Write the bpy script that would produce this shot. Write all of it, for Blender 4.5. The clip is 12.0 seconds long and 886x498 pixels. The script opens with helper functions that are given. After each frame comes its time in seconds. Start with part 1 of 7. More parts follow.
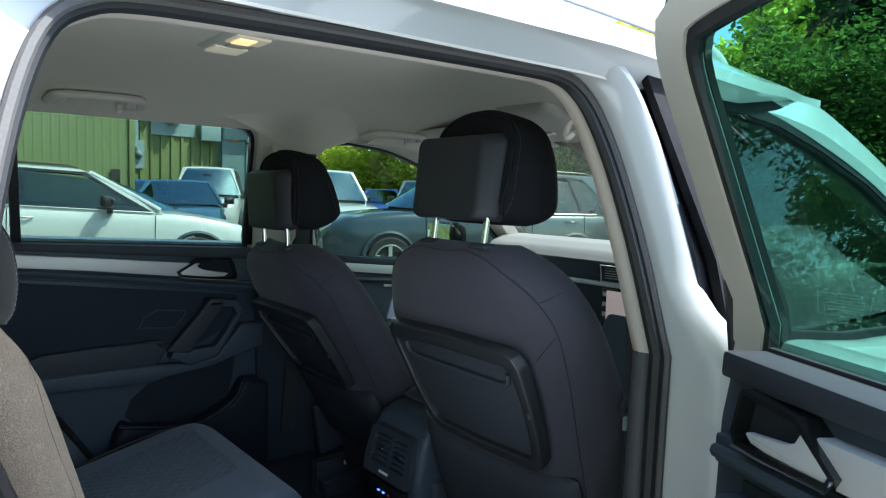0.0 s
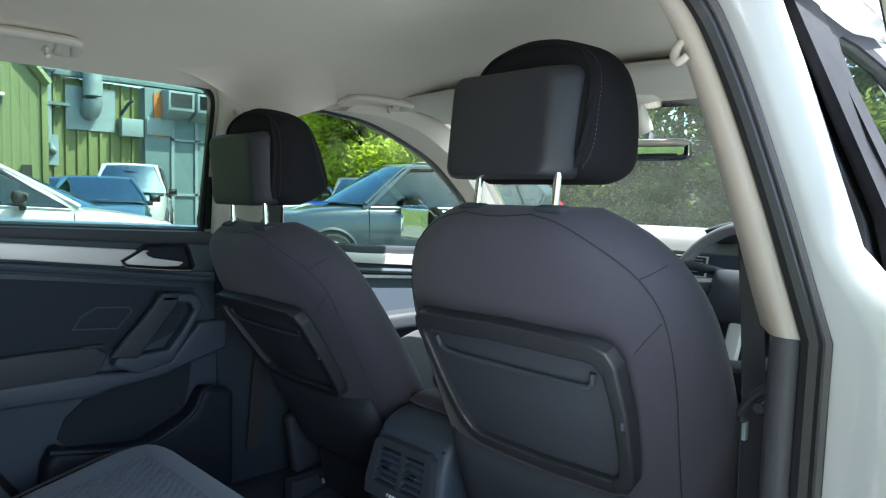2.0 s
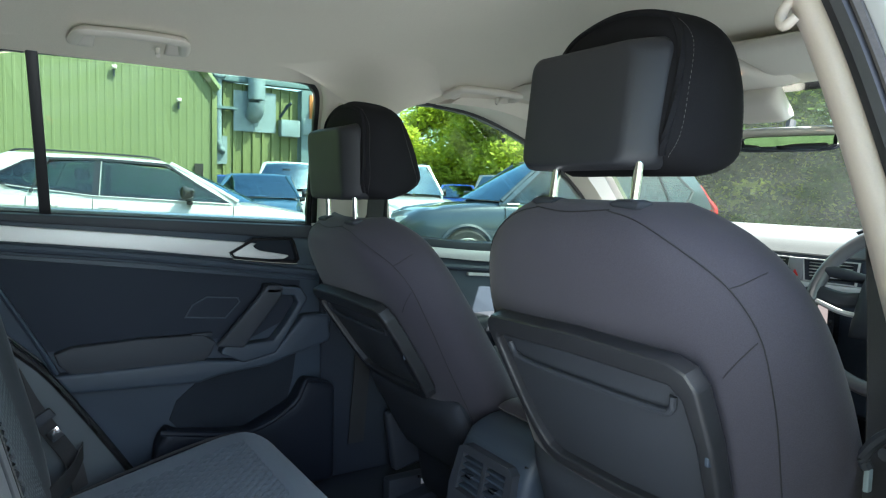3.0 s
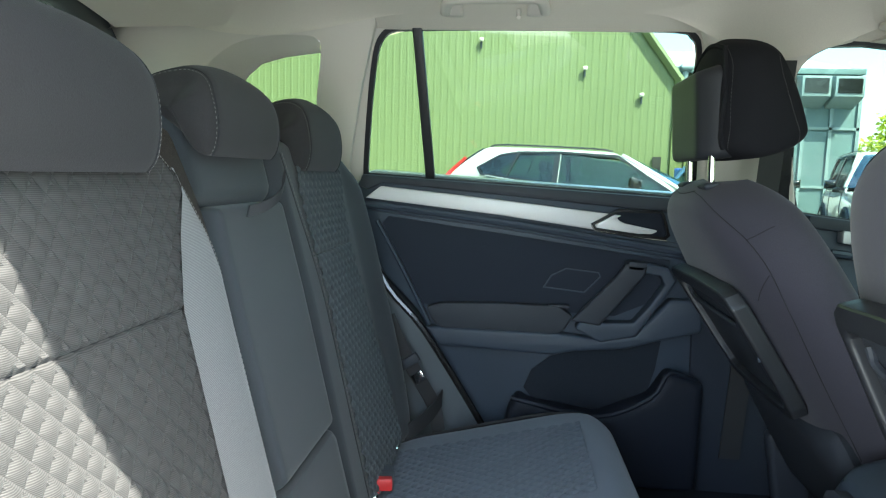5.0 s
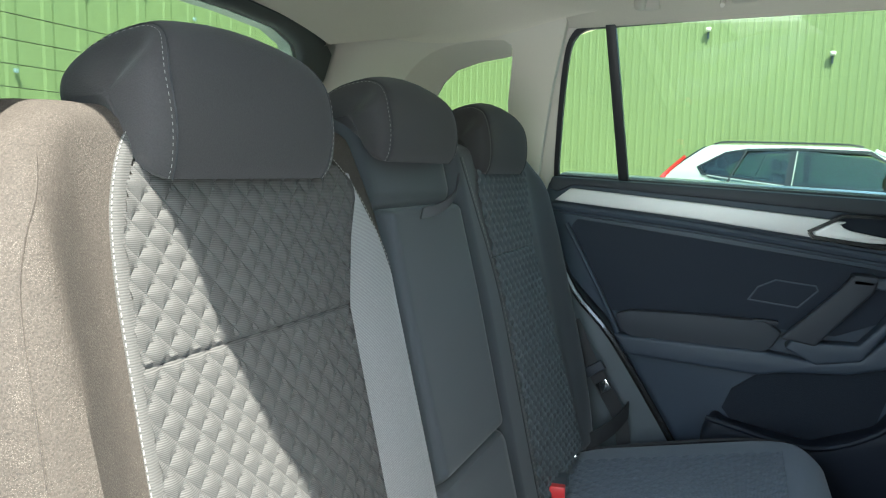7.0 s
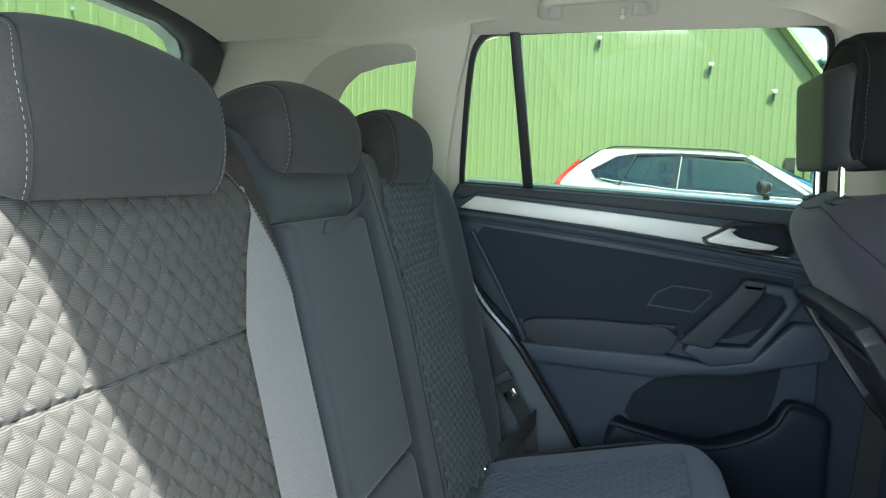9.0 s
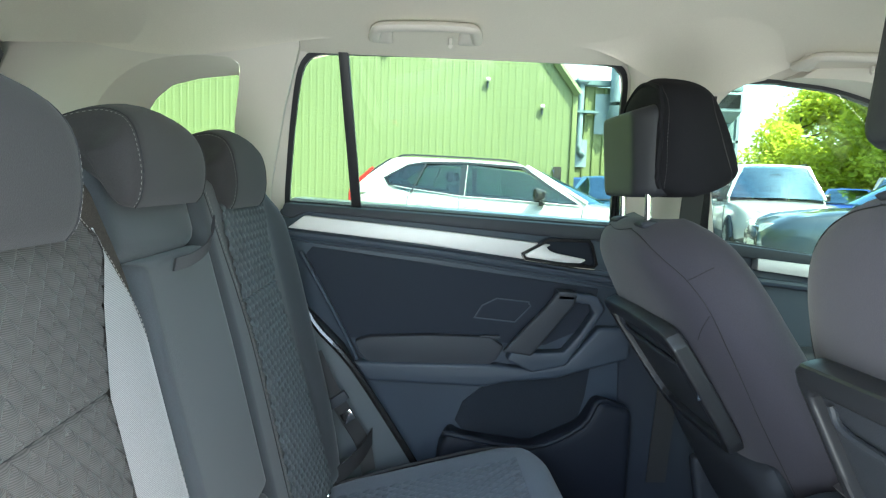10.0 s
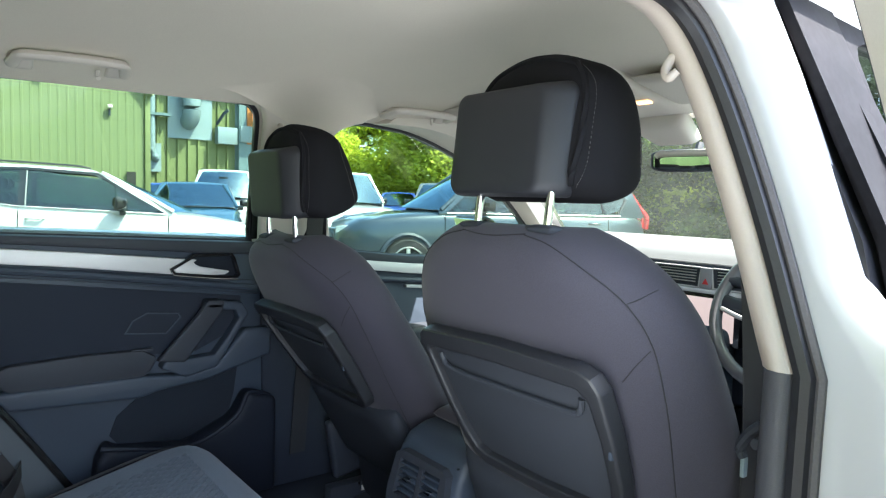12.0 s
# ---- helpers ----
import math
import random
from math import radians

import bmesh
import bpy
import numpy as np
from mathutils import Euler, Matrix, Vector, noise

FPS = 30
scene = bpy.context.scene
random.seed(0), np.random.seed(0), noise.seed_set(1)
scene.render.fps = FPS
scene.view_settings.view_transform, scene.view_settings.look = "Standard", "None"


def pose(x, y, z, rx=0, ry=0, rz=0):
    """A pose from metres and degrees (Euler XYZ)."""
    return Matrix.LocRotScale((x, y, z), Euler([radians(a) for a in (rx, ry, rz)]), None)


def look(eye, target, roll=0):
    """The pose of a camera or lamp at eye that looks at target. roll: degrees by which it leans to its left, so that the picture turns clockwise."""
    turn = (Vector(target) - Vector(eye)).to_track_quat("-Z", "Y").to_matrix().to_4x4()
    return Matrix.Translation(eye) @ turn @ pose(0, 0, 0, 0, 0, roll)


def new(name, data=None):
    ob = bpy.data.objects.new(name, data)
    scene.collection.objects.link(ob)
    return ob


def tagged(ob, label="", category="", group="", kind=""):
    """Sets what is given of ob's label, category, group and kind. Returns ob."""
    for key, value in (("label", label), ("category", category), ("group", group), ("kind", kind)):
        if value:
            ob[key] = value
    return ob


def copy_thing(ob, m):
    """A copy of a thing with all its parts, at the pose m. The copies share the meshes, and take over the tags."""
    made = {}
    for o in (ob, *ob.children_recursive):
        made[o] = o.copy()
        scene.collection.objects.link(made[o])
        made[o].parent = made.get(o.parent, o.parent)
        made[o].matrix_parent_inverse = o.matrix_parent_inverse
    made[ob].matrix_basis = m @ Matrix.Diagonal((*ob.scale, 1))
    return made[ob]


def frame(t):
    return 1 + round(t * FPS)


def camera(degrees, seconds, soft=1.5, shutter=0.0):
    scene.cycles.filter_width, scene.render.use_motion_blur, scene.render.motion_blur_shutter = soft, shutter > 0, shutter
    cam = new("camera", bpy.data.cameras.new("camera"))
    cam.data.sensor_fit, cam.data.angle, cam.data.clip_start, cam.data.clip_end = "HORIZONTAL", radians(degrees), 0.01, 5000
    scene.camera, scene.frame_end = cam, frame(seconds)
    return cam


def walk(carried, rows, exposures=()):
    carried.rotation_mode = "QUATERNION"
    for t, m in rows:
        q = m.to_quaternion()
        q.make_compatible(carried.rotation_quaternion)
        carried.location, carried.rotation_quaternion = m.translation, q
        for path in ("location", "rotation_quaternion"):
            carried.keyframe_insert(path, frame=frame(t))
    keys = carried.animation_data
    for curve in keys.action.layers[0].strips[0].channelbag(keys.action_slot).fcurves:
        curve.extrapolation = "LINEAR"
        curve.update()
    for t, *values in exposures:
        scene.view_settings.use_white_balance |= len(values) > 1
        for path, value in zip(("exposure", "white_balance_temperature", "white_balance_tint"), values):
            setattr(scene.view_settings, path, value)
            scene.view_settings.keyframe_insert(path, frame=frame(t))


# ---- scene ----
cam = camera(66.7, 12.0, 1.2)
PATH = [
    (0, (1.36, -0.821, 1.235), (-0.197, 0.424, 1.079), 1.6),
    (0.5, (1.194, -0.809, 1.201), (-0.337, 0.468, 1.04), 1.4),
    (1, (1.075, -0.787, 1.164), (-0.393, 0.562, 1.005), 1.5),
    (1.5, (1.029, -0.785, 1.152), (-0.401, 0.606, 1.002), 1.5),
    (2, (1.021, -0.78, 1.158), (-0.401, 0.617, 1.007), 1.4),
    (2.5, (1.03, -0.739, 1.153), (-0.455, 0.592, 0.998), 1.4),
    (3, (1.026, -0.639, 1.155), (-0.658, 0.426, 0.985), 1.6),
    (5, (0.935, -0.369, 1.09), (-1.043, -0.568, 0.869), 1.8),
    (5.5, (0.914, -0.34, 1.086), (-1.02, -0.792, 0.853), 1.8),
    (6, (0.922, -0.322, 1.091), (-0.955, -0.974, 0.867), 1.2),
    (6.5, (0.92, -0.308, 1.096), (-0.898, -1.108, 0.86), 1.3),
    (8.5, (0.881, -0.314, 1.096), (-0.935, -1.119, 0.858), 1.4),
    (9, (0.87, -0.333, 1.11), (-1.045, -0.863, 0.884), 1.7),
    (9.5, (0.868, -0.376, 1.122), (-1.108, -0.601, 0.911), 1.9),
    (10, (0.879, -0.435, 1.143), (-1.11, -0.351, 0.95), 2.0),
    (10.5, (0.914, -0.484, 1.164), (-1.039, -0.092, 0.988), 1.9),
    (11, (0.967, -0.534, 1.175), (-0.889, 0.193, 1.01), 1.8),
    (11.5, (1.026, -0.605, 1.175), (-0.679, 0.43, 1.025), 1.8),
    (12, (1.104, -0.676, 1.182), (-0.484, 0.532, 1.038), 1.5),
]
EXPOSURES = [(0, 2.08, 5800, 3), (0.5, 2.35, 5850, 4), (1.0, 2.65, 5950, 6), (1.5, 2.9, 6000, 6), (2.5, 3.12, 6000, 6), (3.2, 3.25, 6100, 5), (5.0, 3.45, 6250, 4), (6.5, 3.4, 6300, 2), (8.5, 3.3, 6300, 2), (9.5, 3.82, 6300, 3), (10.0, 3.92, 6300, 4), (11.0, 3.67, 6200, 10), (12.0, 3.5, 6200, 10)]
walk(cam, [(t, look(eye, target, roll)) for t, eye, target, roll in PATH], EXPOSURES)

# ---- world, sun ----
SUN = Vector((0.49, 0.43, 1.0)).normalized()
world = bpy.data.worlds.new("sky")
scene.world = world
world.use_nodes = True
wn = world.node_tree.nodes
sky = wn.new("ShaderNodeTexSky")
sky.sky_type = "NISHITA"
sky.sun_disc = False
sky.sun_elevation = math.asin(SUN.z)
sky.sun_rotation = math.atan2(SUN.x, SUN.y)
sky.dust_density = 2.0
wn["Background"].inputs[1].default_value = 0.15
world.node_tree.links.new(sky.outputs[0], wn["Background"].inputs[0])
sun_data = bpy.data.lights.new("sun", "SUN")
sun_data.energy, sun_data.angle, sun_data.color = 3.5, radians(0.6), (1.0, 0.95, 0.87)
sun = new("sun", sun_data)
sun.matrix_world = look(SUN * 30, (0, 0, 0))
# Added fill lamps in the doorway and driver's window, standing in for daylight.
for at, size, watts, turn in (((0.705, -0.38, 0.88), (0.46, 0.62), 0.57, 94), ((0.93, 0.72, 1.17), (0.75, 0.30), 0.40, 90)):
    day = bpy.data.lights.new("daylight_fill", "AREA")
    day.shape, day.size, day.size_y, day.energy, day.color = "RECTANGLE", size[0], size[1], watts, (0.93, 0.97, 1.0)
    new("daylight_fill", day).matrix_world = pose(*at, 106, 0, turn)


# ---- materials ----
def material(name, color, rough=0.6, metal=0.0, grain=0.0, scale=200.0, bump=0.0, stain=0.0, stain_scale=4.0, sheen=0.0, coat=0.0, spec=0.5):
    m = bpy.data.materials.new(name)
    m.use_nodes = True
    n, l = m.node_tree.nodes, m.node_tree.links
    b = n["Principled BSDF"]
    b.inputs["Base Color"].default_value = (*color, 1)
    b.inputs["Roughness"].default_value = rough
    b.inputs["Metallic"].default_value = metal
    b.inputs["Sheen Weight"].default_value = sheen
    b.inputs["Coat Weight"].default_value = coat
    b.inputs["Specular IOR Level"].default_value = spec
    tc = n.new("ShaderNodeTexCoord")
    if grain or bump or stain:
        fine = n.new("ShaderNodeTexNoise")
        fine.inputs["Scale"].default_value, fine.inputs["Detail"].default_value = scale, 3
        l.new(tc.outputs["Object"], fine.inputs["Vector"])
        broad = n.new("ShaderNodeTexNoise")
        broad.inputs["Scale"].default_value, broad.inputs["Detail"].default_value = stain_scale, 4
        l.new(tc.outputs["Object"], broad.inputs["Vector"])
        mix = n.new("ShaderNodeMix")
        mix.data_type = "RGBA"
        mix.blend_type = "MULTIPLY"
        mix.inputs[0].default_value = 1.0
        mix.inputs[6].default_value = (*color, 1)
        a = n.new("ShaderNodeMath")
        a.operation = "MULTIPLY_ADD"
        a.inputs[1].default_value, a.inputs[2].default_value = 2 * grain, 1.0 - grain
        l.new(fine.outputs[0], a.inputs[0])
        c = n.new("ShaderNodeMath")
        c.operation = "MULTIPLY_ADD"
        c.inputs[1].default_value, c.inputs[2].default_value = 2 * stain, 1.0 - stain
        l.new(broad.outputs[0], c.inputs[0])
        d = n.new("ShaderNodeMath")
        d.operation = "MULTIPLY"
        l.new(a.outputs[0], d.inputs[0])
        l.new(c.outputs[0], d.inputs[1])
        l.new(d.outputs[0], mix.inputs[7])
        l.new(mix.outputs[2], b.inputs["Base Color"])
        if bump:
            bp = n.new("ShaderNodeBump")
            bp.inputs["Strength"].default_value, bp.inputs["Distance"].default_value = bump, 0.001
            l.new(fine.outputs[0], bp.inputs["Height"])
            l.new(bp.outputs[0], b.inputs["Normal"])
    return m


def woven(name, warp, weft, pitch, rough=0.85, sheen=0.3, bump=0.5, axis="Z"):
    """Cloth with a fine ribbed weave of two yarn colours."""
    m = material(name, warp, rough, grain=0.25, scale=900, sheen=sheen)
    n, l = m.node_tree.nodes, m.node_tree.links
    b = n["Principled BSDF"]
    tc = n.new("ShaderNodeTexCoord")
    w = n.new("ShaderNodeTexWave")
    w.bands_direction = axis
    w.inputs["Scale"].default_value = 0.314 / pitch
    w.inputs["Distortion"].default_value = 0.35
    w.inputs["Detail"].default_value = 1
    l.new(tc.outputs["Object"], w.inputs["Vector"])
    old = b.inputs["Base Color"].links[0].from_socket
    mix = n.new("ShaderNodeMix")
    mix.data_type = "RGBA"
    l.new(w.outputs["Fac"], mix.inputs[0])
    l.new(old, mix.inputs[6])
    mix.inputs[7].default_value = (*weft, 1)
    l.new(mix.outputs[2], b.inputs["Base Color"])
    bp = n.new("ShaderNodeBump")
    bp.inputs["Strength"].default_value, bp.inputs["Distance"].default_value = bump, 0.0004
    l.new(w.outputs["Fac"], bp.inputs["Height"])
    l.new(bp.outputs[0], b.inputs["Normal"])
    return m


def linted(name, color, lint, rough=0.9):
    """Fine woven cloth with scattered pale lint."""
    m = material(name, color, rough, grain=0.75, scale=650, bump=0.7, stain=0.10, stain_scale=6, spec=0.3)
    n, l = m.node_tree.nodes, m.node_tree.links
    b = n["Principled BSDF"]
    tc = n.new("ShaderNodeTexCoord")
    v = n.new("ShaderNodeTexVoronoi")
    v.inputs["Scale"].default_value = 1050
    l.new(tc.outputs["Object"], v.inputs["Vector"])
    ns = n.new("ShaderNodeTexNoise")
    ns.inputs["Scale"].default_value = 60
    l.new(tc.outputs["Object"], ns.inputs["Vector"])
    cut = n.new("ShaderNodeMath")
    cut.operation = "MULTIPLY"
    cut.inputs[1].default_value = 0.43
    l.new(ns.outputs[0], cut.inputs[0])
    less = n.new("ShaderNodeMath")
    less.operation = "LESS_THAN"
    l.new(v.outputs["Distance"], less.inputs[0])
    l.new(cut.outputs[0], less.inputs[1])
    some = n.new("ShaderNodeMath")
    some.operation = "MULTIPLY"
    some.inputs[1].default_value = 0.5
    l.new(less.outputs[0], some.inputs[0])
    old = b.inputs["Base Color"].links[0].from_socket
    mix = n.new("ShaderNodeMix")
    mix.data_type = "RGBA"
    l.new(some.outputs[0], mix.inputs[0])
    l.new(old, mix.inputs[6])
    mix.inputs[7].default_value = (*lint, 1)
    l.new(mix.outputs[2], b.inputs["Base Color"])
    return m


def glazing(name, tint, dust_haze=0.0, gloss=0.03, sheen=(1.0, 1.0, 1.0)):
    """Thin pane: tinted clear glass with gloss and a film of dust and haze."""
    m = bpy.data.materials.new(name)
    m.use_nodes = True
    n, l = m.node_tree.nodes, m.node_tree.links
    n.remove(n["Principled BSDF"])
    t = n.new("ShaderNodeBsdfTransparent")
    t.inputs[0].default_value = (*tint, 1)
    g = n.new("ShaderNodeBsdfGlossy")
    g.inputs["Roughness"].default_value = 0.01
    g.inputs["Color"].default_value = (*sheen, 1)
    lw = n.new("ShaderNodeLayerWeight")
    lw.inputs[0].default_value = 0.5
    p = n.new("ShaderNodeMath")
    p.operation = "POWER"
    p.inputs[1].default_value = 5.0
    l.new(lw.outputs["Facing"], p.inputs[0])
    f = n.new("ShaderNodeMath")
    f.operation = "MULTIPLY_ADD"
    f.inputs[1].default_value, f.inputs[2].default_value = 0.6, gloss
    l.new(p.outputs[0], f.inputs[0])
    x = n.new("ShaderNodeMixShader")
    l.new(f.outputs[0], x.inputs[0])
    l.new(t.outputs[0], x.inputs[1])
    l.new(g.outputs[0], x.inputs[2])
    out = x
    if dust_haze:
        # Pale film: windscreen dust, and the haze of the dash reflected in it.
        film = n.new("ShaderNodeBsdfTranslucent")
        film.inputs[0].default_value = (0.75, 0.75, 0.70, 1)
        tc = n.new("ShaderNodeTexCoord")
        ns = n.new("ShaderNodeTexNoise")
        ns.inputs["Scale"].default_value, ns.inputs["Detail"].default_value = 9.0, 5
        l.new(tc.outputs["Object"], ns.inputs["Vector"])
        am = n.new("ShaderNodeMath")
        am.operation = "MULTIPLY"
        am.inputs[1].default_value = 2 * dust_haze
        l.new(ns.outputs[0], am.inputs[0])
        out = n.new("ShaderNodeMixShader")
        l.new(am.outputs[0], out.inputs[0])
        l.new(x.outputs[0], out.inputs[1])
        l.new(film.outputs[0], out.inputs[2])
    l.new(out.outputs[0], n["Material Output"].inputs[0])
    return m


def leaves_material(name, dark, light):
    m = bpy.data.materials.new(name)
    m.use_nodes = True
    n, l = m.node_tree.nodes, m.node_tree.links
    b = n["Principled BSDF"]
    b.inputs["Roughness"].default_value = 0.7
    b.inputs["Specular IOR Level"].default_value = 0.15
    geo = n.new("ShaderNodeNewGeometry")
    ramp = n.new("ShaderNodeMix")
    ramp.data_type = "RGBA"
    ramp.inputs[6].default_value, ramp.inputs[7].default_value = (*dark, 1), (*light, 1)
    l.new(geo.outputs["Random Per Island"], ramp.inputs[0])
    l.new(ramp.outputs[2], b.inputs["Base Color"])
    tr = n.new("ShaderNodeBsdfTranslucent")
    l.new(ramp.outputs[2], tr.inputs[0])
    x = n.new("ShaderNodeMixShader")
    x.inputs[0].default_value = 0.6
    l.new(b.outputs[0], x.inputs[1])
    l.new(tr.outputs[0], x.inputs[2])
    l.new(x.outputs[0], n["Material Output"].inputs[0])
    return m


SEAT_CLOTH = material("seat_back_cloth", (0.0375, 0.0350, 0.0470), 0.8, grain=0.3, scale=700, bump=0.25, stain=0.12, stain_scale=5, spec=0.3, sheen=0.12)
SHELL = material("headrest_shell", (0.020, 0.021, 0.025), 0.52, grain=0.12, scale=900, bump=0.25, stain=0.15, stain_scale=9, spec=0.35)
PLASTIC = material("black_plastic", (0.033, 0.037, 0.046), 0.55, grain=0.15, scale=600, bump=0.3, stain=0.1, spec=0.27)
# Blue of the sky's reflection is mixed into this plastic's black.
PLASTIC_LIGHT = material("grey_black_plastic", (0.037, 0.049, 0.069), 0.52, grain=0.15, scale=600, bump=0.3, stain=0.1, spec=0.4)
# Darker copy of the door plastic: footwell shade put into the colour.
SHADED_PLASTIC = material("shaded_pocket_plastic", (0.009, 0.012, 0.020), 0.62, grain=0.15, scale=600, bump=0.3, stain=0.1, spec=0.25)
# The bluish haze over dark parts is mixed into this cloth's colour.
DOOR_CLOTH = material("door_insert_cloth", (0.015, 0.020, 0.032), 0.9, grain=0.3, scale=800, bump=0.3)
LINER = material("headliner_cloth", (0.67, 0.615, 0.53), 0.95, grain=0.12, scale=500, bump=0.25, stain=0.05, stain_scale=3)
TRIM = material("beige_trim_plastic", (0.62, 0.57, 0.51), 0.6, grain=0.06, scale=500, bump=0.12)
SEAL_GREY = material("grey_flocked_seal", (0.10, 0.094, 0.096), 0.7, grain=0.2, scale=300, bump=0.2, spec=0.3)
SEAL = material("rubber_seal", (0.017, 0.017, 0.020), 0.5, grain=0.2, scale=300, bump=0.2, spec=0.45)
# Darker copy of the beige trim, compensating for the doorway lamp's light.
PILLAR_BEIGE = material("darkened_beige_pillar_plastic", (0.47, 0.41, 0.355), 0.6, grain=0.06, scale=500, bump=0.15, stain=0.04, stain_scale=6)
PILLAR_GREY = material("dark_grey_pillar_plastic", (0.060, 0.060, 0.068), 0.55, grain=0.12, scale=600, bump=0.3)
LAMP_FRAME = material("grey_lamp_plastic", (0.55, 0.53, 0.46), 0.5, grain=0.05)
PAINT = material("white_car_paint", (0.49, 0.495, 0.50), 0.28, coat=0.8, stain=0.03)
SILVER = material("brushed_silver_trim", (0.62, 0.61, 0.60), 0.5, metal=0.3, grain=0.05, scale=400, stain=0.04)
CHROME = material("chrome", (0.85, 0.85, 0.85), 0.08, metal=1.0)
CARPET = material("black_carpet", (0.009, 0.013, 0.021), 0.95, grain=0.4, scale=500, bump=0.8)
BELT = material("belt_webbing", (0.022, 0.022, 0.024), 0.7, grain=0.25, scale=900, bump=0.4)
RED = material("red_plastic", (0.55, 0.03, 0.03), 0.4, grain=0.05)
LINING = material("grey_side_lining", (0.060, 0.071, 0.082), 0.55, grain=0.15, scale=600, bump=0.3, stain=0.1, spec=0.4)
TAIL_TRIM = material("grey_tailgate_trim", (0.095, 0.105, 0.105), 0.6, grain=0.12, scale=500, bump=0.2, stain=0.1)
DUSTY = material("dusty_gloss_black", (0.013, 0.0125, 0.0145), 0.6, grain=0.5, scale=90, stain=0.45, stain_scale=25, spec=0.08)
FINE_THREAD = material("grey_thread", (0.24, 0.23, 0.22), 0.8, grain=0.2, scale=900)
STITCH = material("pale_thread", (0.20, 0.188, 0.175), 0.8, grain=0.2, scale=900)
DARK_THREAD = material("dark_thread", (0.012, 0.012, 0.014), 0.8, grain=0.2, scale=900)
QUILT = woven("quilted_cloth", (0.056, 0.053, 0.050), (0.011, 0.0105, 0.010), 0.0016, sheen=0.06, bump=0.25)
# Left back and cushion quilts: blue window light is in the colour.
QUILT_LEFT = woven("window_lit_quilted_cloth", (0.078, 0.091, 0.100), (0.036, 0.042, 0.047), 0.0018, sheen=0.08, bump=0.25)
QUILT_SEAT = woven("lit_quilted_seat_cloth", (0.105, 0.124, 0.148), (0.062, 0.073, 0.088), 0.0021, axis="Y", sheen=0.05)
GREY_CLOTH = woven("pale_grey_mesh_cloth", (0.225, 0.212, 0.212), (0.075, 0.071, 0.074), 0.0016, sheen=0.3)
EDGE_CLOTH = woven("grey_edging_cloth", (0.052, 0.049, 0.046), (0.028, 0.027, 0.026), 0.0021, sheen=0.05)
# Sun's warmth is put into this brown; the shaded side uses MID_CLOTH.
SIDE_CLOTH = linted("sun_warmed_cloth", (0.034, 0.0278, 0.0230), (0.15, 0.127, 0.106))
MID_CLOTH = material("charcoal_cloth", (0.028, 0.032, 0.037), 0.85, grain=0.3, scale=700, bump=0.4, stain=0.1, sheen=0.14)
# Lighter copy of the charcoal cloth, with blue daylight in its colour.
CUSHION_CLOTH = material("blue_lit_cushion_cloth", (0.074, 0.091, 0.122), 0.85, grain=0.3, scale=700, bump=0.4, stain=0.1, sheen=0.2)
HEAD_CLOTH = material("headrest_cloth", (0.029, 0.027, 0.0275), 0.9, grain=0.35, scale=700, bump=0.35, stain=0.1, spec=0.2, sheen=0.08)
FRONT_HEAD = material("front_headrest_cloth", (0.010, 0.010, 0.012), 0.9, grain=0.35, scale=700, bump=0.35, stain=0.1, spec=0.15)
GLASS = glazing("window_glass", (0.51, 0.595, 0.535))
SCREEN_GLASS = glazing("windscreen_glass", (0.62, 0.71, 0.61), 0.006, 0.01)
DOOR_GLASS = glazing("open_door_glass", (0.42, 0.64, 0.57))
MIRROR = material("mirror_glass", (0.85, 0.88, 0.86), 0.02, metal=1.0)
DISPLAY = material("display_glass", (0.45, 0.33, 0.31), 0.25)
DISPLAY.node_tree.nodes["Principled BSDF"].inputs["Emission Color"].default_value = (1.0, 0.78, 0.72, 1)
DISPLAY.node_tree.nodes["Principled BSDF"].inputs["Emission Strength"].default_value = 0.06
LAMP_LENS = material("lamp_lens", (0.75, 0.70, 0.6), 0.3)
LIT_LENS = material("lit_lamp_lens", (0.75, 0.68, 0.55), 0.3)
LIT_LENS.node_tree.nodes["Principled BSDF"].inputs["Emission Color"].default_value = (1.0, 0.80, 0.52, 1)
LIT_LENS.node_tree.nodes["Principled BSDF"].inputs["Emission Strength"].default_value = 0.05
WARM = bpy.data.materials.new("lit_bulb")
WARM.use_nodes = True
WARM.node_tree.nodes["Principled BSDF"].inputs["Emission Color"].default_value = (1.0, 0.50, 0.16, 1)
WARM.node_tree.nodes["Principled BSDF"].inputs["Emission Strength"].default_value = 0.35
BLUE_GLOW = bpy.data.materials.new("blue_indicator")
BLUE_GLOW.use_nodes = True
BLUE_GLOW.node_tree.nodes["Principled BSDF"].inputs["Emission Color"].default_value = (0.05, 0.12, 1.0, 1)
BLUE_GLOW.node_tree.nodes["Principled BSDF"].inputs["Emission Strength"].default_value = 0.8
ASPHALT = material("asphalt", (0.13, 0.127, 0.12), 0.9, grain=0.35, scale=60, bump=0.6, stain=0.3, stain_scale=0.4)
CLAD = material("green_metal_cladding", (0.160, 0.190, 0.082), 0.5, grain=0.05, scale=40, stain=0.12, stain_scale=0.35)
CLAD_DARK = material("olive_metal_cladding", (0.155, 0.18, 0.066), 0.55, grain=0.08, scale=40, stain=0.2, stain_scale=0.6)
STEEL_BLUE = material("painted_steel_blue_grey", (0.13, 0.19, 0.20), 0.55, grain=0.1, scale=20, stain=0.25, stain_scale=0.8)
GALV = material("galvanised_steel", (0.24, 0.30, 0.315), 0.5, metal=0.2, grain=0.1, scale=30, stain=0.15, stain_scale=2)
ROOF_SHEET = material("pale_roof_sheet", (0.6, 0.62, 0.62), 0.5, stain=0.1)
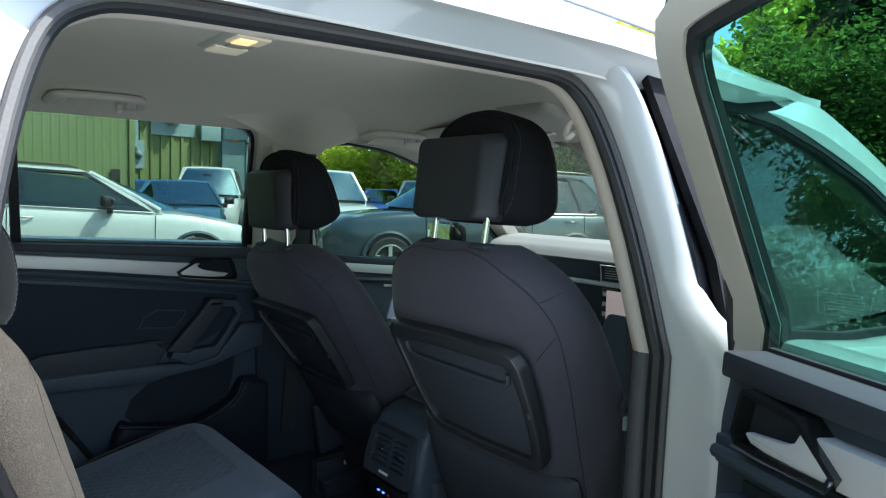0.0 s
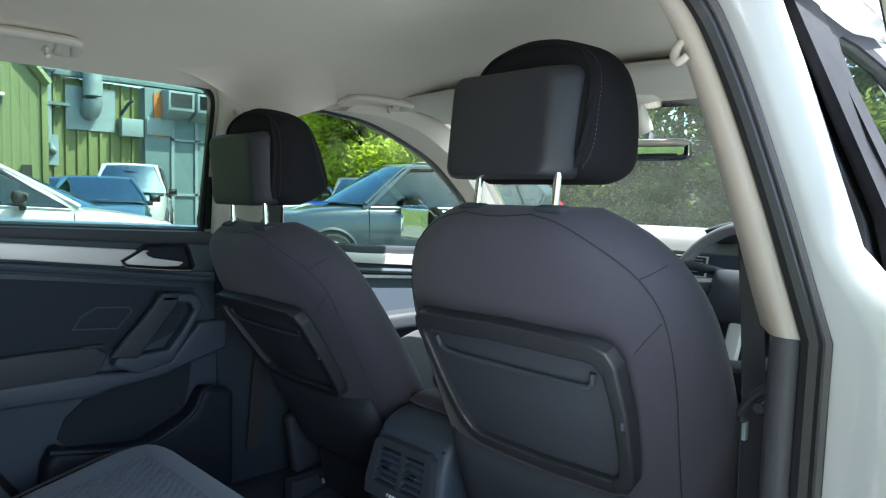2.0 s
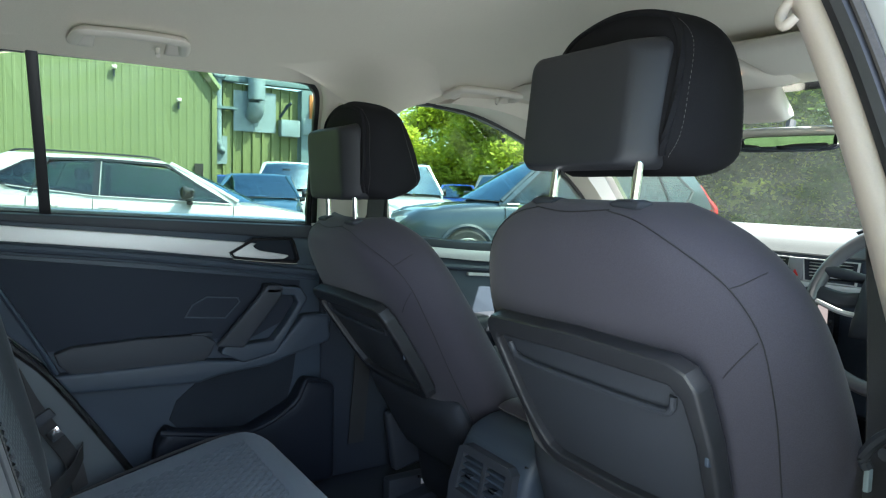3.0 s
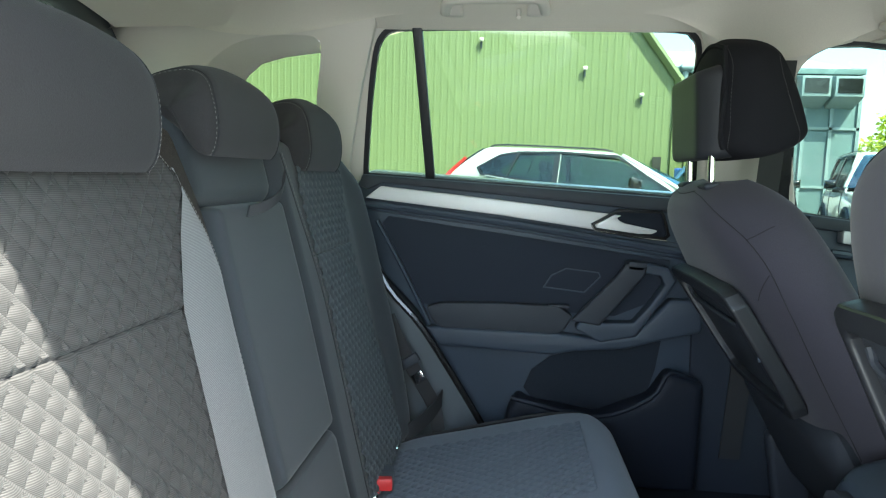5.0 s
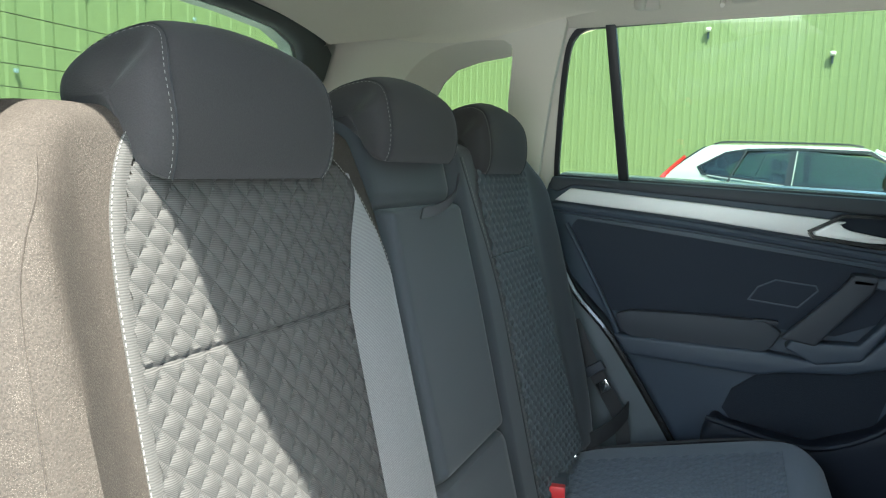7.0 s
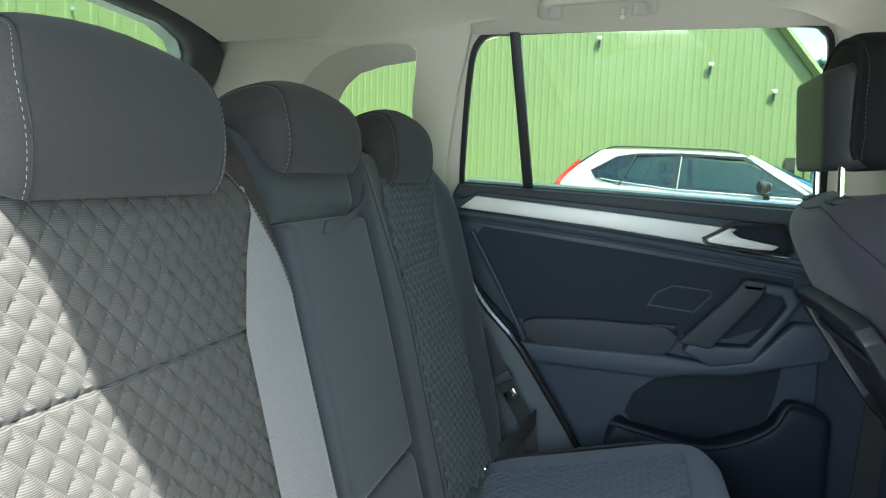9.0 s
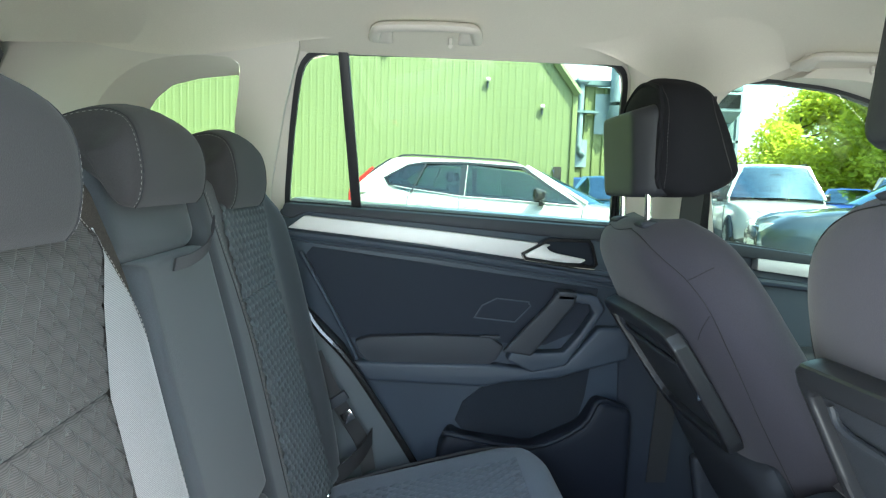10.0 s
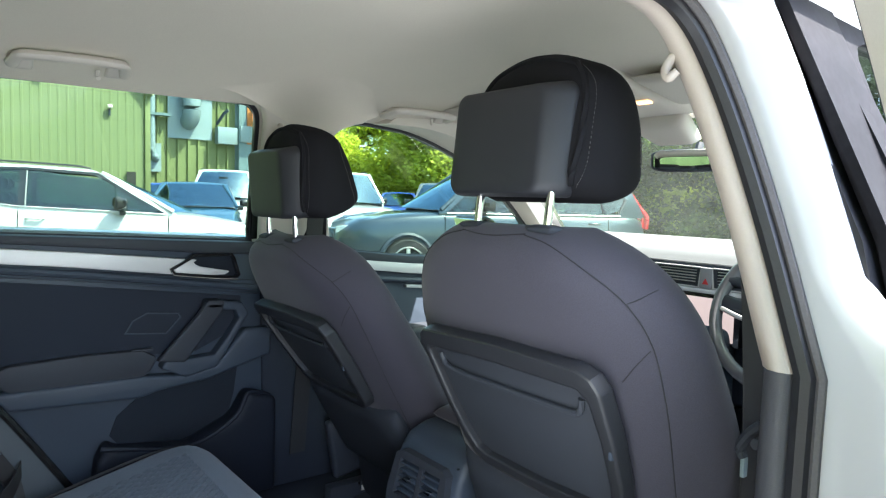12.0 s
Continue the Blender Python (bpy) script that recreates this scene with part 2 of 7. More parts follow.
RUST = material("orange_flashing", (0.5, 0.17, 0.04), 0.6, grain=0.2, scale=10, stain=0.3, stain_scale=2)
# Lit and shaded leaf copies: sun and shade are in their colours.
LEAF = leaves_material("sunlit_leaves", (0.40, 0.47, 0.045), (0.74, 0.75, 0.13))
LEAF_DARK = leaves_material("shaded_tree_leaves", (0.022, 0.042, 0.014), (0.085, 0.13, 0.034))
BARK = material("bark", (0.10, 0.075, 0.05), 0.9, grain=0.4, scale=20, bump=1.0, stain=0.3)
# Hedge copy, darker: the shade on its near side is in the colour.
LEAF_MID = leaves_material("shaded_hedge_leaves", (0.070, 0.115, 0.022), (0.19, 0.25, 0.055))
GRASS = leaves_material("grass_blades", (0.05, 0.09, 0.015), (0.16, 0.22, 0.04))
SOIL = material("grass_bank_soil", (0.07, 0.09, 0.025), 0.95, grain=0.4, scale=8, bump=1.0, stain=0.3, stain_scale=0.7)
TYRE = material("tyre_rubber", (0.02, 0.02, 0.021), 0.8, grain=0.2, scale=80, bump=0.4)
ALLOY = material("alloy_rim", (0.5, 0.5, 0.5), 0.35, metal=0.8)
CAR_GLASS = glazing("tinted_car_glass", (0.45, 0.58, 0.60), 0.0, 0.06)
CAR_INSIDE = material("dark_car_interior", (0.030, 0.032, 0.036), 0.8, grain=0.2, scale=40, stain=0.2)
SILVER_DARK = material("satin_grey_plastic", (0.30, 0.30, 0.31), 0.45, metal=0.2, grain=0.05, scale=400)
# Blue of the reflected sky is put into the gloss colour.
CAR_SCREEN = glazing("car_windscreen_glass", (0.35, 0.50, 0.58), 0.0, 0.22, (0.62, 0.86, 1.0))
# Lighter than the dash body: sunlight on the top is in the colour.
DASH_TOP = material("sunlit_dash_top", (0.13, 0.133, 0.134), 0.75, grain=0.2, scale=500, bump=0.4, stain=0.1)
TRAY = material("satin_tray_plastic", (0.020, 0.021, 0.024), 0.40, grain=0.12, scale=700, bump=0.15, stain=0.25, stain_scale=12, spec=0.4)
# Black rim leather lightened to grey for the sheen of the sun.
LEATHER = material("sunlit_leather", (0.10, 0.10, 0.105), 0.34, grain=0.15, scale=500, bump=0.3)
BLACK_GLOSS = material("gloss_black", (0.012, 0.012, 0.013), 0.2, coat=0.5)
RED_LAMP = material("red_tail_lamp", (0.6, 0.02, 0.02), 0.15, coat=0.6)
CLEAR_LAMP = material("clear_head_lamp", (0.75, 0.8, 0.82), 0.1, coat=0.6)


# ---- mesh helpers ----
def finish(name, verts, faces, mat, parent=None, label="", smooth=True, sharp=38):
    me = bpy.data.meshes.new(name)
    me.from_pydata([tuple(v) for v in verts], [], faces)
    me.materials.append(mat)
    bm = bmesh.new()
    bm.from_mesh(me)
    bmesh.ops.remove_doubles(bm, verts=bm.verts, dist=1e-5)
    bmesh.ops.recalc_face_normals(bm, faces=bm.faces)
    bm.to_mesh(me)
    bm.free()
    if smooth:
        me.shade_smooth()
        me.set_sharp_from_angle(angle=radians(sharp))
    ob = new(name, me)
    if parent is not None:
        ob.parent = parent
        base = parent
        while base is not None and base.type == "MESH":
            base = base.parent
        if parent.type == "EMPTY":
            ob.location = -Vector(parent["origin"])
    if label:
        tagged(ob, label)
    return ob


def part(name, bm, mat, parent, label="", sharp=38):
    """A bmesh as one mesh object under a thing or a part."""
    me = bpy.data.meshes.new(name)
    bmesh.ops.recalc_face_normals(bm, faces=bm.faces)
    bm.to_mesh(me)
    bm.free()
    me.materials.append(mat)
    me.shade_smooth()
    me.set_sharp_from_angle(angle=radians(sharp))
    ob = new(name, me)
    if parent is not None:
        ob.parent = parent
        if parent.type == "EMPTY":
            ob.location = -Vector(parent["origin"])
    if label:
        tagged(ob, label)
    return ob


def thing(name, label, category, origin=(0, 0, 0), group="", kind=""):
    ob = new(name)
    ob.empty_display_size = 0.1
    ob["origin"] = tuple(float(v) for v in origin)
    ob.location = origin
    return tagged(ob, label, category, group, kind)


def boxy(x0, x1, y0, y1, z0, z1, bevel=0.0, seg=2):
    bm = bmesh.new()
    bmesh.ops.create_cube(bm, size=1.0)
    for v in bm.verts:
        v.co = Vector((x0 + (v.co.x + 0.5) * (x1 - x0), y0 + (v.co.y + 0.5) * (y1 - y0), z0 + (v.co.z + 0.5) * (z1 - z0)))
    if bevel:
        bmesh.ops.bevel(bm, geom=list(bm.edges), offset=bevel, segments=seg, affect="EDGES", profile=0.6)
    return bm


def join(*parts_):
    """One bmesh out of several."""
    out = bmesh.new()
    for b in parts_:
        me = bpy.data.meshes.new("tmp")
        b.to_mesh(me)
        b.free()
        out.from_mesh(me)
        bpy.data.meshes.remove(me)
    return out


def moved(bm, m):
    bmesh.ops.transform(bm, matrix=m, verts=bm.verts)
    return bm


def prism(poly, lay, bevel=0.0, seg=2):
    """A polygon of (a, b) pairs; lay(a, b, k) gives the place on side k = 0 or 1."""
    bm = bmesh.new()
    a = [bm.verts.new(lay(p, q, 0)) for p, q in poly]
    b = [bm.verts.new(lay(p, q, 1)) for p, q in poly]
    bm.faces.new(a)
    bm.faces.new(list(reversed(b)))
    for i in range(len(poly)):
        j = (i + 1) % len(poly)
        bm.faces.new((a[i], b[i], b[j], a[j]))
    bmesh.ops.recalc_face_normals(bm, faces=bm.faces)
    if bevel:
        bmesh.ops.bevel(bm, geom=list(bm.edges), offset=bevel, segments=seg, affect="EDGES", profile=0.6)
    return bm


def loft(rings, closed=True, caps=True):
    bm = bmesh.new()
    rows = [[bm.verts.new(p) for p in r] for r in rings]
    n = len(rows[0])
    for r, s in zip(rows, rows[1:]):
        for i in range(n if closed else n - 1):
            j = (i + 1) % n
            bm.faces.new((r[i], r[j], s[j], s[i]))
    if caps and closed:
        bm.faces.new(rows[0])
        bm.faces.new(list(reversed(rows[-1])))
    bmesh.ops.recalc_face_normals(bm, faces=bm.faces)
    return bm


def smooth_path(pts, step=4):
    """A Catmull-Rom curve through the points."""
    p = [Vector(q) for q in pts]
    p = [p[0] * 2 - p[1]] + p + [p[-1] * 2 - p[-2]]
    out = []
    for i in range(1, len(p) - 2):
        for k in range(step):
            t = k / step
            a, b, c, d = p[i - 1], p[i], p[i + 1], p[i + 2]
            out.append(0.5 * (2 * b + (c - a) * t + (2 * a - 5 * b + 4 * c - d) * t * t + (3 * b - a - 3 * c + d) * t ** 3))
    out.append(p[-2])
    return out


def tube(pts, r, n=8, flat=1.0, up=(0, 0, 1), caps=True):
    """A round or flattened bar along a path."""
    pts = [Vector(p) for p in pts]
    rings = []
    for i, p in enumerate(pts):
        d = (pts[min(i + 1, len(pts) - 1)] - pts[max(i - 1, 0)]).normalized()
        u = Vector(up)
        s = d.cross(u)
        if s.length < 0.05:
            s = d.cross(Vector((1, 0.2, 0)))
        s.normalize()
        w = s.cross(d).normalized()
        rad = r(i / max(1, len(pts) - 1)) if callable(r) else r
        rings.append([p + s * math.cos(a) * rad + w * math.sin(a) * rad * flat for a in (2 * math.pi * k / n for k in range(n))])
    return loft(rings, True, caps)


def sheet(fn, nu, nv):
    """An open surface from fn(u, v)."""
    bm = bmesh.new()
    g = [[bm.verts.new(fn(i / nu, j / nv)) for j in range(nv + 1)] for i in range(nu + 1)]
    for i in range(nu):
        for j in range(nv):
            bm.faces.new((g[i][j], g[i + 1][j], g[i + 1][j + 1], g[i][j + 1]))
    return bm


def slab(fn, off, nu, nv):
    """A surface with thickness: fn(u, v), and fn + off."""
    off = Vector(off)
    bm = bmesh.new()
    a = [[bm.verts.new(fn(i / nu, j / nv)) for j in range(nv + 1)] for i in range(nu + 1)]
    b = [[bm.verts.new(Vector(fn(i / nu, j / nv)) + off) for j in range(nv + 1)] for i in range(nu + 1)]
    for i in range(nu):
        for j in range(nv):
            bm.faces.new((a[i][j], a[i + 1][j], a[i + 1][j + 1], a[i][j + 1]))
            bm.faces.new((b[i][j], b[i][j + 1], b[i + 1][j + 1], b[i + 1][j]))
    for i in range(nu):
        for j in (0, nv):
            bm.faces.new((a[i][j], b[i][j], b[i + 1][j], a[i + 1][j]))
    for j in range(nv):
        for i in (0, nu):
            bm.faces.new((a[i][j], a[i][j + 1], b[i][j + 1], b[i][j]))
    bmesh.ops.recalc_face_normals(bm, faces=bm.faces)
    return bm


def edge(d, r):
    k = min(max(d / r, 0.0), 1.0)
    return math.sqrt(max(0.0, 1 - (1 - k) ** 2))


class Pad:
    """A padded body: base(u, v) and normal(u, v), with thickness front and back, rounded at the rim."""

    def __init__(self, base, normal, wide, high, front, back, ru, rv, relief=None):
        self.base, self.normal, self.wide, self.high = base, normal, wide, high
        self.front, self.back, self.ru, self.rv, self.relief = front, back, ru, rv, relief
        self.ri = ru

    def at(self, u, v, side=1, lift=0.0):
        h = edge(u * self.wide, self.ri) * edge((1 - u) * self.wide, self.ru) * edge(min(v, 1 - v) * self.high, self.rv)
        t = self.front if side > 0 else self.back
        extra = self.relief(u, v) * h if self.relief and side > 0 else 0.0
        return Vector(self.base(u, v)) + Vector(self.normal(u, v)) * side * (t * h + extra + lift)

    def mesh(self, nu=24, nv=24, even=False):
        us = [i / nu if even else 0.5 - 0.5 * math.cos(math.pi * i / nu) for i in range(nu + 1)]
        vs = [j / nv if even else 0.5 - 0.5 * math.cos(math.pi * j / nv) for j in range(nv + 1)]
        bm = bmesh.new()
        f = [[bm.verts.new(self.at(u, v, 1)) for v in vs] for u in us]
        b = [[bm.verts.new(self.at(u, v, -1)) for v in vs] for u in us]
        for i in range(nu):
            for j in range(nv):
                bm.faces.new((f[i][j], f[i + 1][j], f[i + 1][j + 1], f[i][j + 1]))
                bm.faces.new((b[i][j], b[i][j + 1], b[i + 1][j + 1], b[i + 1][j]))
        bmesh.ops.remove_doubles(bm, verts=bm.verts, dist=1e-5)
        bmesh.ops.recalc_face_normals(bm, faces=bm.faces)
        return bm

    def seam(self, uv, r=0.0012, side=1, lift=0.0004, step=6):
        pts = smooth_path([(u, v, 0) for u, v in uv], step)
        return tube([self.at(p.x, p.y, side, lift) for p in pts], r, 5)

    def dashes(self, uv, length=0.006, gap=0.004, r=0.0011, side=1, lift=0.0006):
        """A row of stitches."""
        pts = [self.at(p.x, p.y, side, lift) for p in smooth_path([(u, v, 0) for u, v in uv], 40)]
        return stitches(pts, length, gap, r)


def stitches(pts, length=0.006, gap=0.004, r=0.0011):
    run, k, rows = 0.0, [], []
    cur = [pts[0]]
    on = True
    for a, b in zip(pts, pts[1:]):
        run += (b - a).length
        if on:
            cur.append(b)
        if on and run > length:
            rows.append((cur[0], cur[-1]))
            on, run = False, 0.0
        elif not on and run > gap:
            on, run, cur = True, 0.0, [b]
    bm = bmesh.new()
    for a, b in rows:
        d = (b - a).normalized()
        s = d.cross(Vector((0.31, 0.2, 0.93))).normalized()
        w = s.cross(d)
        ra = [bm.verts.new(a + s * r * math.cos(q) + w * r * math.sin(q)) for q in (0, 1.57, 3.14, 4.71)]
        rb = [bm.verts.new(b + s * r * math.cos(q) + w * r * math.sin(q)) for q in (0, 1.57, 3.14, 4.71)]
        for i in range(4):
            bm.faces.new((ra[i], ra[(i + 1) % 4], rb[(i + 1) % 4], rb[i]))
        bm.faces.new(ra)
        bm.faces.new(list(reversed(rb)))
    return bm


def offset_poly(poly, d):
    """The polygon moved outwards by d."""
    n = len(poly)
    area = sum(poly[i][0] * poly[(i + 1) % n][1] - poly[(i + 1) % n][0] * poly[i][1] for i in range(n))
    sg = 1 if area > 0 else -1
    out = []
    for i in range(n):
        a, b, c = Vector(poly[i - 1]), Vector(poly[i]), Vector(poly[(i + 1) % n])
        e, f = (b - a).normalized(), (c - b).normalized()
        n1, n2 = Vector((e.y, -e.x)) * sg, Vector((f.y, -f.x)) * sg
        m = (n1 + n2).normalized()
        out.append(tuple(b + m * d / max(0.5, m.dot(n1))))
    return out


def cast(poly, c, a):
    """Where a ray from c at angle a leaves the polygon."""
    d = Vector((math.cos(a), math.sin(a)))
    best = 0.0
    n = len(poly)
    for i in range(n):
        p, q = Vector(poly[i]) - c, Vector(poly[(i + 1) % n]) - c
        e = q - p
        den = d.x * e.y - d.y * e.x
        if abs(den) < 1e-9:
            continue
        t = (p.x * e.y - p.y * e.x) / den
        s = (p.x * d.y - p.y * d.x) / den
        if t > 0 and -1e-6 <= s <= 1 + 1e-6:
            best = max(best, t)
    return c + d * best


def ring_plate(outer, inner, lay, n=72):
    """A plate with a hole: lay(a, b, k) gives the place on side k."""
    c = Vector((sum(p[0] for p in inner) / len(inner), sum(p[1] for p in inner) / len(inner)))
    angs = sorted({round(math.atan2(p[1] - c.y, p[0] - c.x), 5) for p in list(inner) + list(outer)} | {round(-math.pi + 2 * math.pi * k / n, 5) for k in range(n)})
    bm = bmesh.new()
    loops = []
    for poly, k in ((outer, 0), (inner, 0), (inner, 1), (outer, 1)):
        loops.append([bm.verts.new(lay(*cast(poly, c, a), k)) for a in angs])
    m = len(angs)
    for p in range(4):
        q = (p + 1) % 4
        for i in range(m):
            j = (i + 1) % m
            bm.faces.new((loops[p][i], loops[p][j], loops[q][j], loops[q][i]))
    bmesh.ops.remove_doubles(bm, verts=bm.verts, dist=1e-5)
    bmesh.ops.recalc_face_normals(bm, faces=bm.faces)
    return bm


def bevelled(bm, offset, seg=2):
    """Rounds the sharp edges."""
    bmesh.ops.recalc_face_normals(bm, faces=bm.faces)
    hard = [e for e in bm.edges if len(e.link_faces) == 2 and e.calc_face_angle(0.0) > 0.9]
    bmesh.ops.bevel(bm, geom=hard, offset=offset, segments=seg, affect="EDGES", profile=0.6)
    return bm


def lerp(a, b, t):
    return a + (b - a) * t


def table(rows, x):
    """Linear interpolation in rows of (x, value)."""
    if x <= rows[0][0]:
        return rows[0][1]
    for (a, p), (b, q) in zip(rows, rows[1:]):
        if x <= b:
            return lerp(p, q, (x - a) / (b - a))
    return rows[-1][1]


def eased(rows):
    """The same table with its corners rounded."""
    return [(q.x, q.y) for q in smooth_path([(a, b, 0) for a, b in rows], 6)]


# ---- ground ----
def ground_at(x, y):
    return -0.05


ground = finish("ground", [(-300, -300, -0.05), (300, -300, -0.05), (300, 300, -0.05), (-300, 300, -0.05)], [(0, 1, 2, 3)], ASPHALT, smooth=False)
tagged(ground, "grey asphalt of a sunlit car park", "ground", kind="structure")


# ---- the car: shell ----
def glass_x(z):
    """Distance of the side glass from the middle of the car."""
    return 0.836 - 0.43 * max(0.0, z - 1.08)


EDGE_X = [(-1.30, 0.56), (-1.0, 0.645), (-0.72, 0.676), (0.0, 0.680), (0.38, 0.692), (0.55, 0.665), (0.76, 0.61)]
EDGE_Z = [(-1.30, 1.40), (-1.0, 1.425), (-0.72, 1.425), (0.0, 1.425), (0.38, 1.404), (0.55, 1.415), (0.76, 1.425)]
MID_Z = [(-1.30, 1.445), (-0.9, 1.515), (-0.3, 1.54), (0.3, 1.525), (0.76, 1.462)]


def roof_at(x, y):
    k = min(1.0, abs(x) / table(EDGE_X, y))
    return lerp(table(MID_Z, y), table(EDGE_Z, y), k ** 3.2)


def liner(u, v):
    y = lerp(-1.29, 0.76, v)
    x = (2 * u - 1) * table(EDGE_X, y)
    return Vector((x, y, roof_at(x, y)))


ceiling = part("ceiling", slab(liner, (0, 0, 0.012), 40, 40), LINER, None)
tagged(ceiling, "pale beige cloth headliner of the car", "ceiling", kind="structure")


def skin(u, v):
    y = lerp(-1.42, 0.84, v)
    x = (2 * u - 1) * (table(EDGE_X, y) + table([(-1.42, 0.02), (-0.60, -0.004), (-0.47, 0.048), (0.84, 0.055)], y))
    k = abs(2 * u - 1)
    return Vector((x, y, lerp(table(MID_Z, y) + 0.075, table(EDGE_Z, y) + 0.055, k ** 4)))


car_roof = part("car_roof", slab(skin, (0, 0, -0.02), 32, 32), PAINT, None)
tagged(car_roof, "white painted steel roof of the car", "car roof", kind="structure")

# Closing strips between the headliner's edge and the roof skin.
for sd in (-1, 1):
    rows = []
    for i in range(41):
        y = lerp(-1.29, 0.76, i / 40)
        top = skin(0.5 + 0.5 * sd, (y + 1.42) / 2.26)
        low = liner(0.5 + 0.5 * sd, (y + 1.29) / 2.05)
        rows.append([low + Vector((-sd * 0.012, 0, 0.006)), low + Vector((0, 0, 0.004)), top + Vector((-sd * 0.004, 0, -0.010)), top + Vector((-sd * 0.02, 0, -0.010))])
    part("side_strip", loft(rows), PAINT, car_roof)
    # Added strip closes roof skin to rear quarter panel, keeping sun out.
    rows = []
    for i in range(17):
        y = lerp(-1.42, -0.80, i / 16)
        top = skin(0.5 + 0.5 * sd, (y + 1.42) / 2.26) + Vector((-sd * 0.02, 0, -0.004))
        zq = table([(-1.42, 1.40), (-1.36, 1.435), (-1.0, 1.460), (-0.79, 1.463)], y)
        low = Vector((sd * (glass_x(zq) + 0.012), y, zq))
        rows.append([top, low, low + Vector((-sd * 0.006, 0, -0.010)), top + Vector((-sd * 0.004, 0, -0.010))])
    part("roof_closure", loft(rows), PAINT, car_roof)

# Roof rails.
for sd in (-1, 1):
    run = smooth_path([(sd * 0.50, -1.20, 1.500), (sd * 0.52, -1.10, 1.545), (sd * 0.575, -0.80, 1.565), (sd * 0.60, -0.30, 1.578), (sd * 0.60, 0.20, 1.568), (sd * 0.585, 0.48, 1.548), (sd * 0.57, 0.60, 1.500)], 5)
    part("roof_rail", tube(run, 0.017, 10), SILVER, car_roof, "satin silver roof rail")

# Floor with the tunnel.
floor_pts = [(-0.84, 0.30), (-0.72, 0.22), (-0.16, 0.22), (-0.10, 0.36), (0.10, 0.36), (0.16, 0.22), (0.72, 0.22), (0.84, 0.30), (0.84, 0.16), (-0.84, 0.16)]
car_floor = part("floor", prism(floor_pts, lambda a, b, k: (a, (-1.5, 1.35)[k], b)), CARPET, None)
tagged(car_floor, "black carpeted floor of the car", "floor", kind="structure")

# Carpeted bulkhead under the dashboard.
part("bulkhead", boxy(-0.86, 0.86, 1.37, 1.39, 0.14, 0.94, 0.004), CARPET, car_floor)

# Side openings, as (y, z).
WINDOW = [(-0.758, 1.082), (-0.752, 1.137), (-0.732, 1.272), (-0.712, 1.372), (-0.694, 1.410), (-0.668, 1.426), (-0.619, 1.430), (-0.42, 1.433),
          (-0.174, 1.433), (-0.01, 1.431), (0.022, 1.420), (0.040, 1.392), (0.049, 1.306), (0.072, 1.046)]
WINDOW = [(q.x, q.y) for q in smooth_path([(y, z, 0) for y, z in WINDOW], 3)]
FRONT_WINDOW = [(0.335, 1.020), (0.29, 1.17), (0.256, 1.321), (0.262, 1.375), (0.278, 1.397), (0.31, 1.406), (0.40, 1.408), (0.538, 1.395), (0.694, 1.355),
                (0.877, 1.290), (1.032, 1.204), (1.146, 1.128), (1.27, 1.03), (1.22, 0.985), (0.93, 0.972), (0.583, 0.990)]
QUARTER = [(-1.10, 1.20), (-1.072, 1.280), (-1.041, 1.318), (-1.0, 1.347), (-0.937, 1.363), (-0.850, 1.374), (-0.842, 1.366), (-0.868, 1.262), (-0.885, 1.18), (-1.0, 1.175)]


def on_side(s, inset):
    """Lays (y, z) on the sloping side of the car; k = 1 is the outer face."""
    return lambda y, z, k: Vector((s * (glass_x(z) - inset[0] if k == 0 else glass_x(z) - inset[1]), y, z))


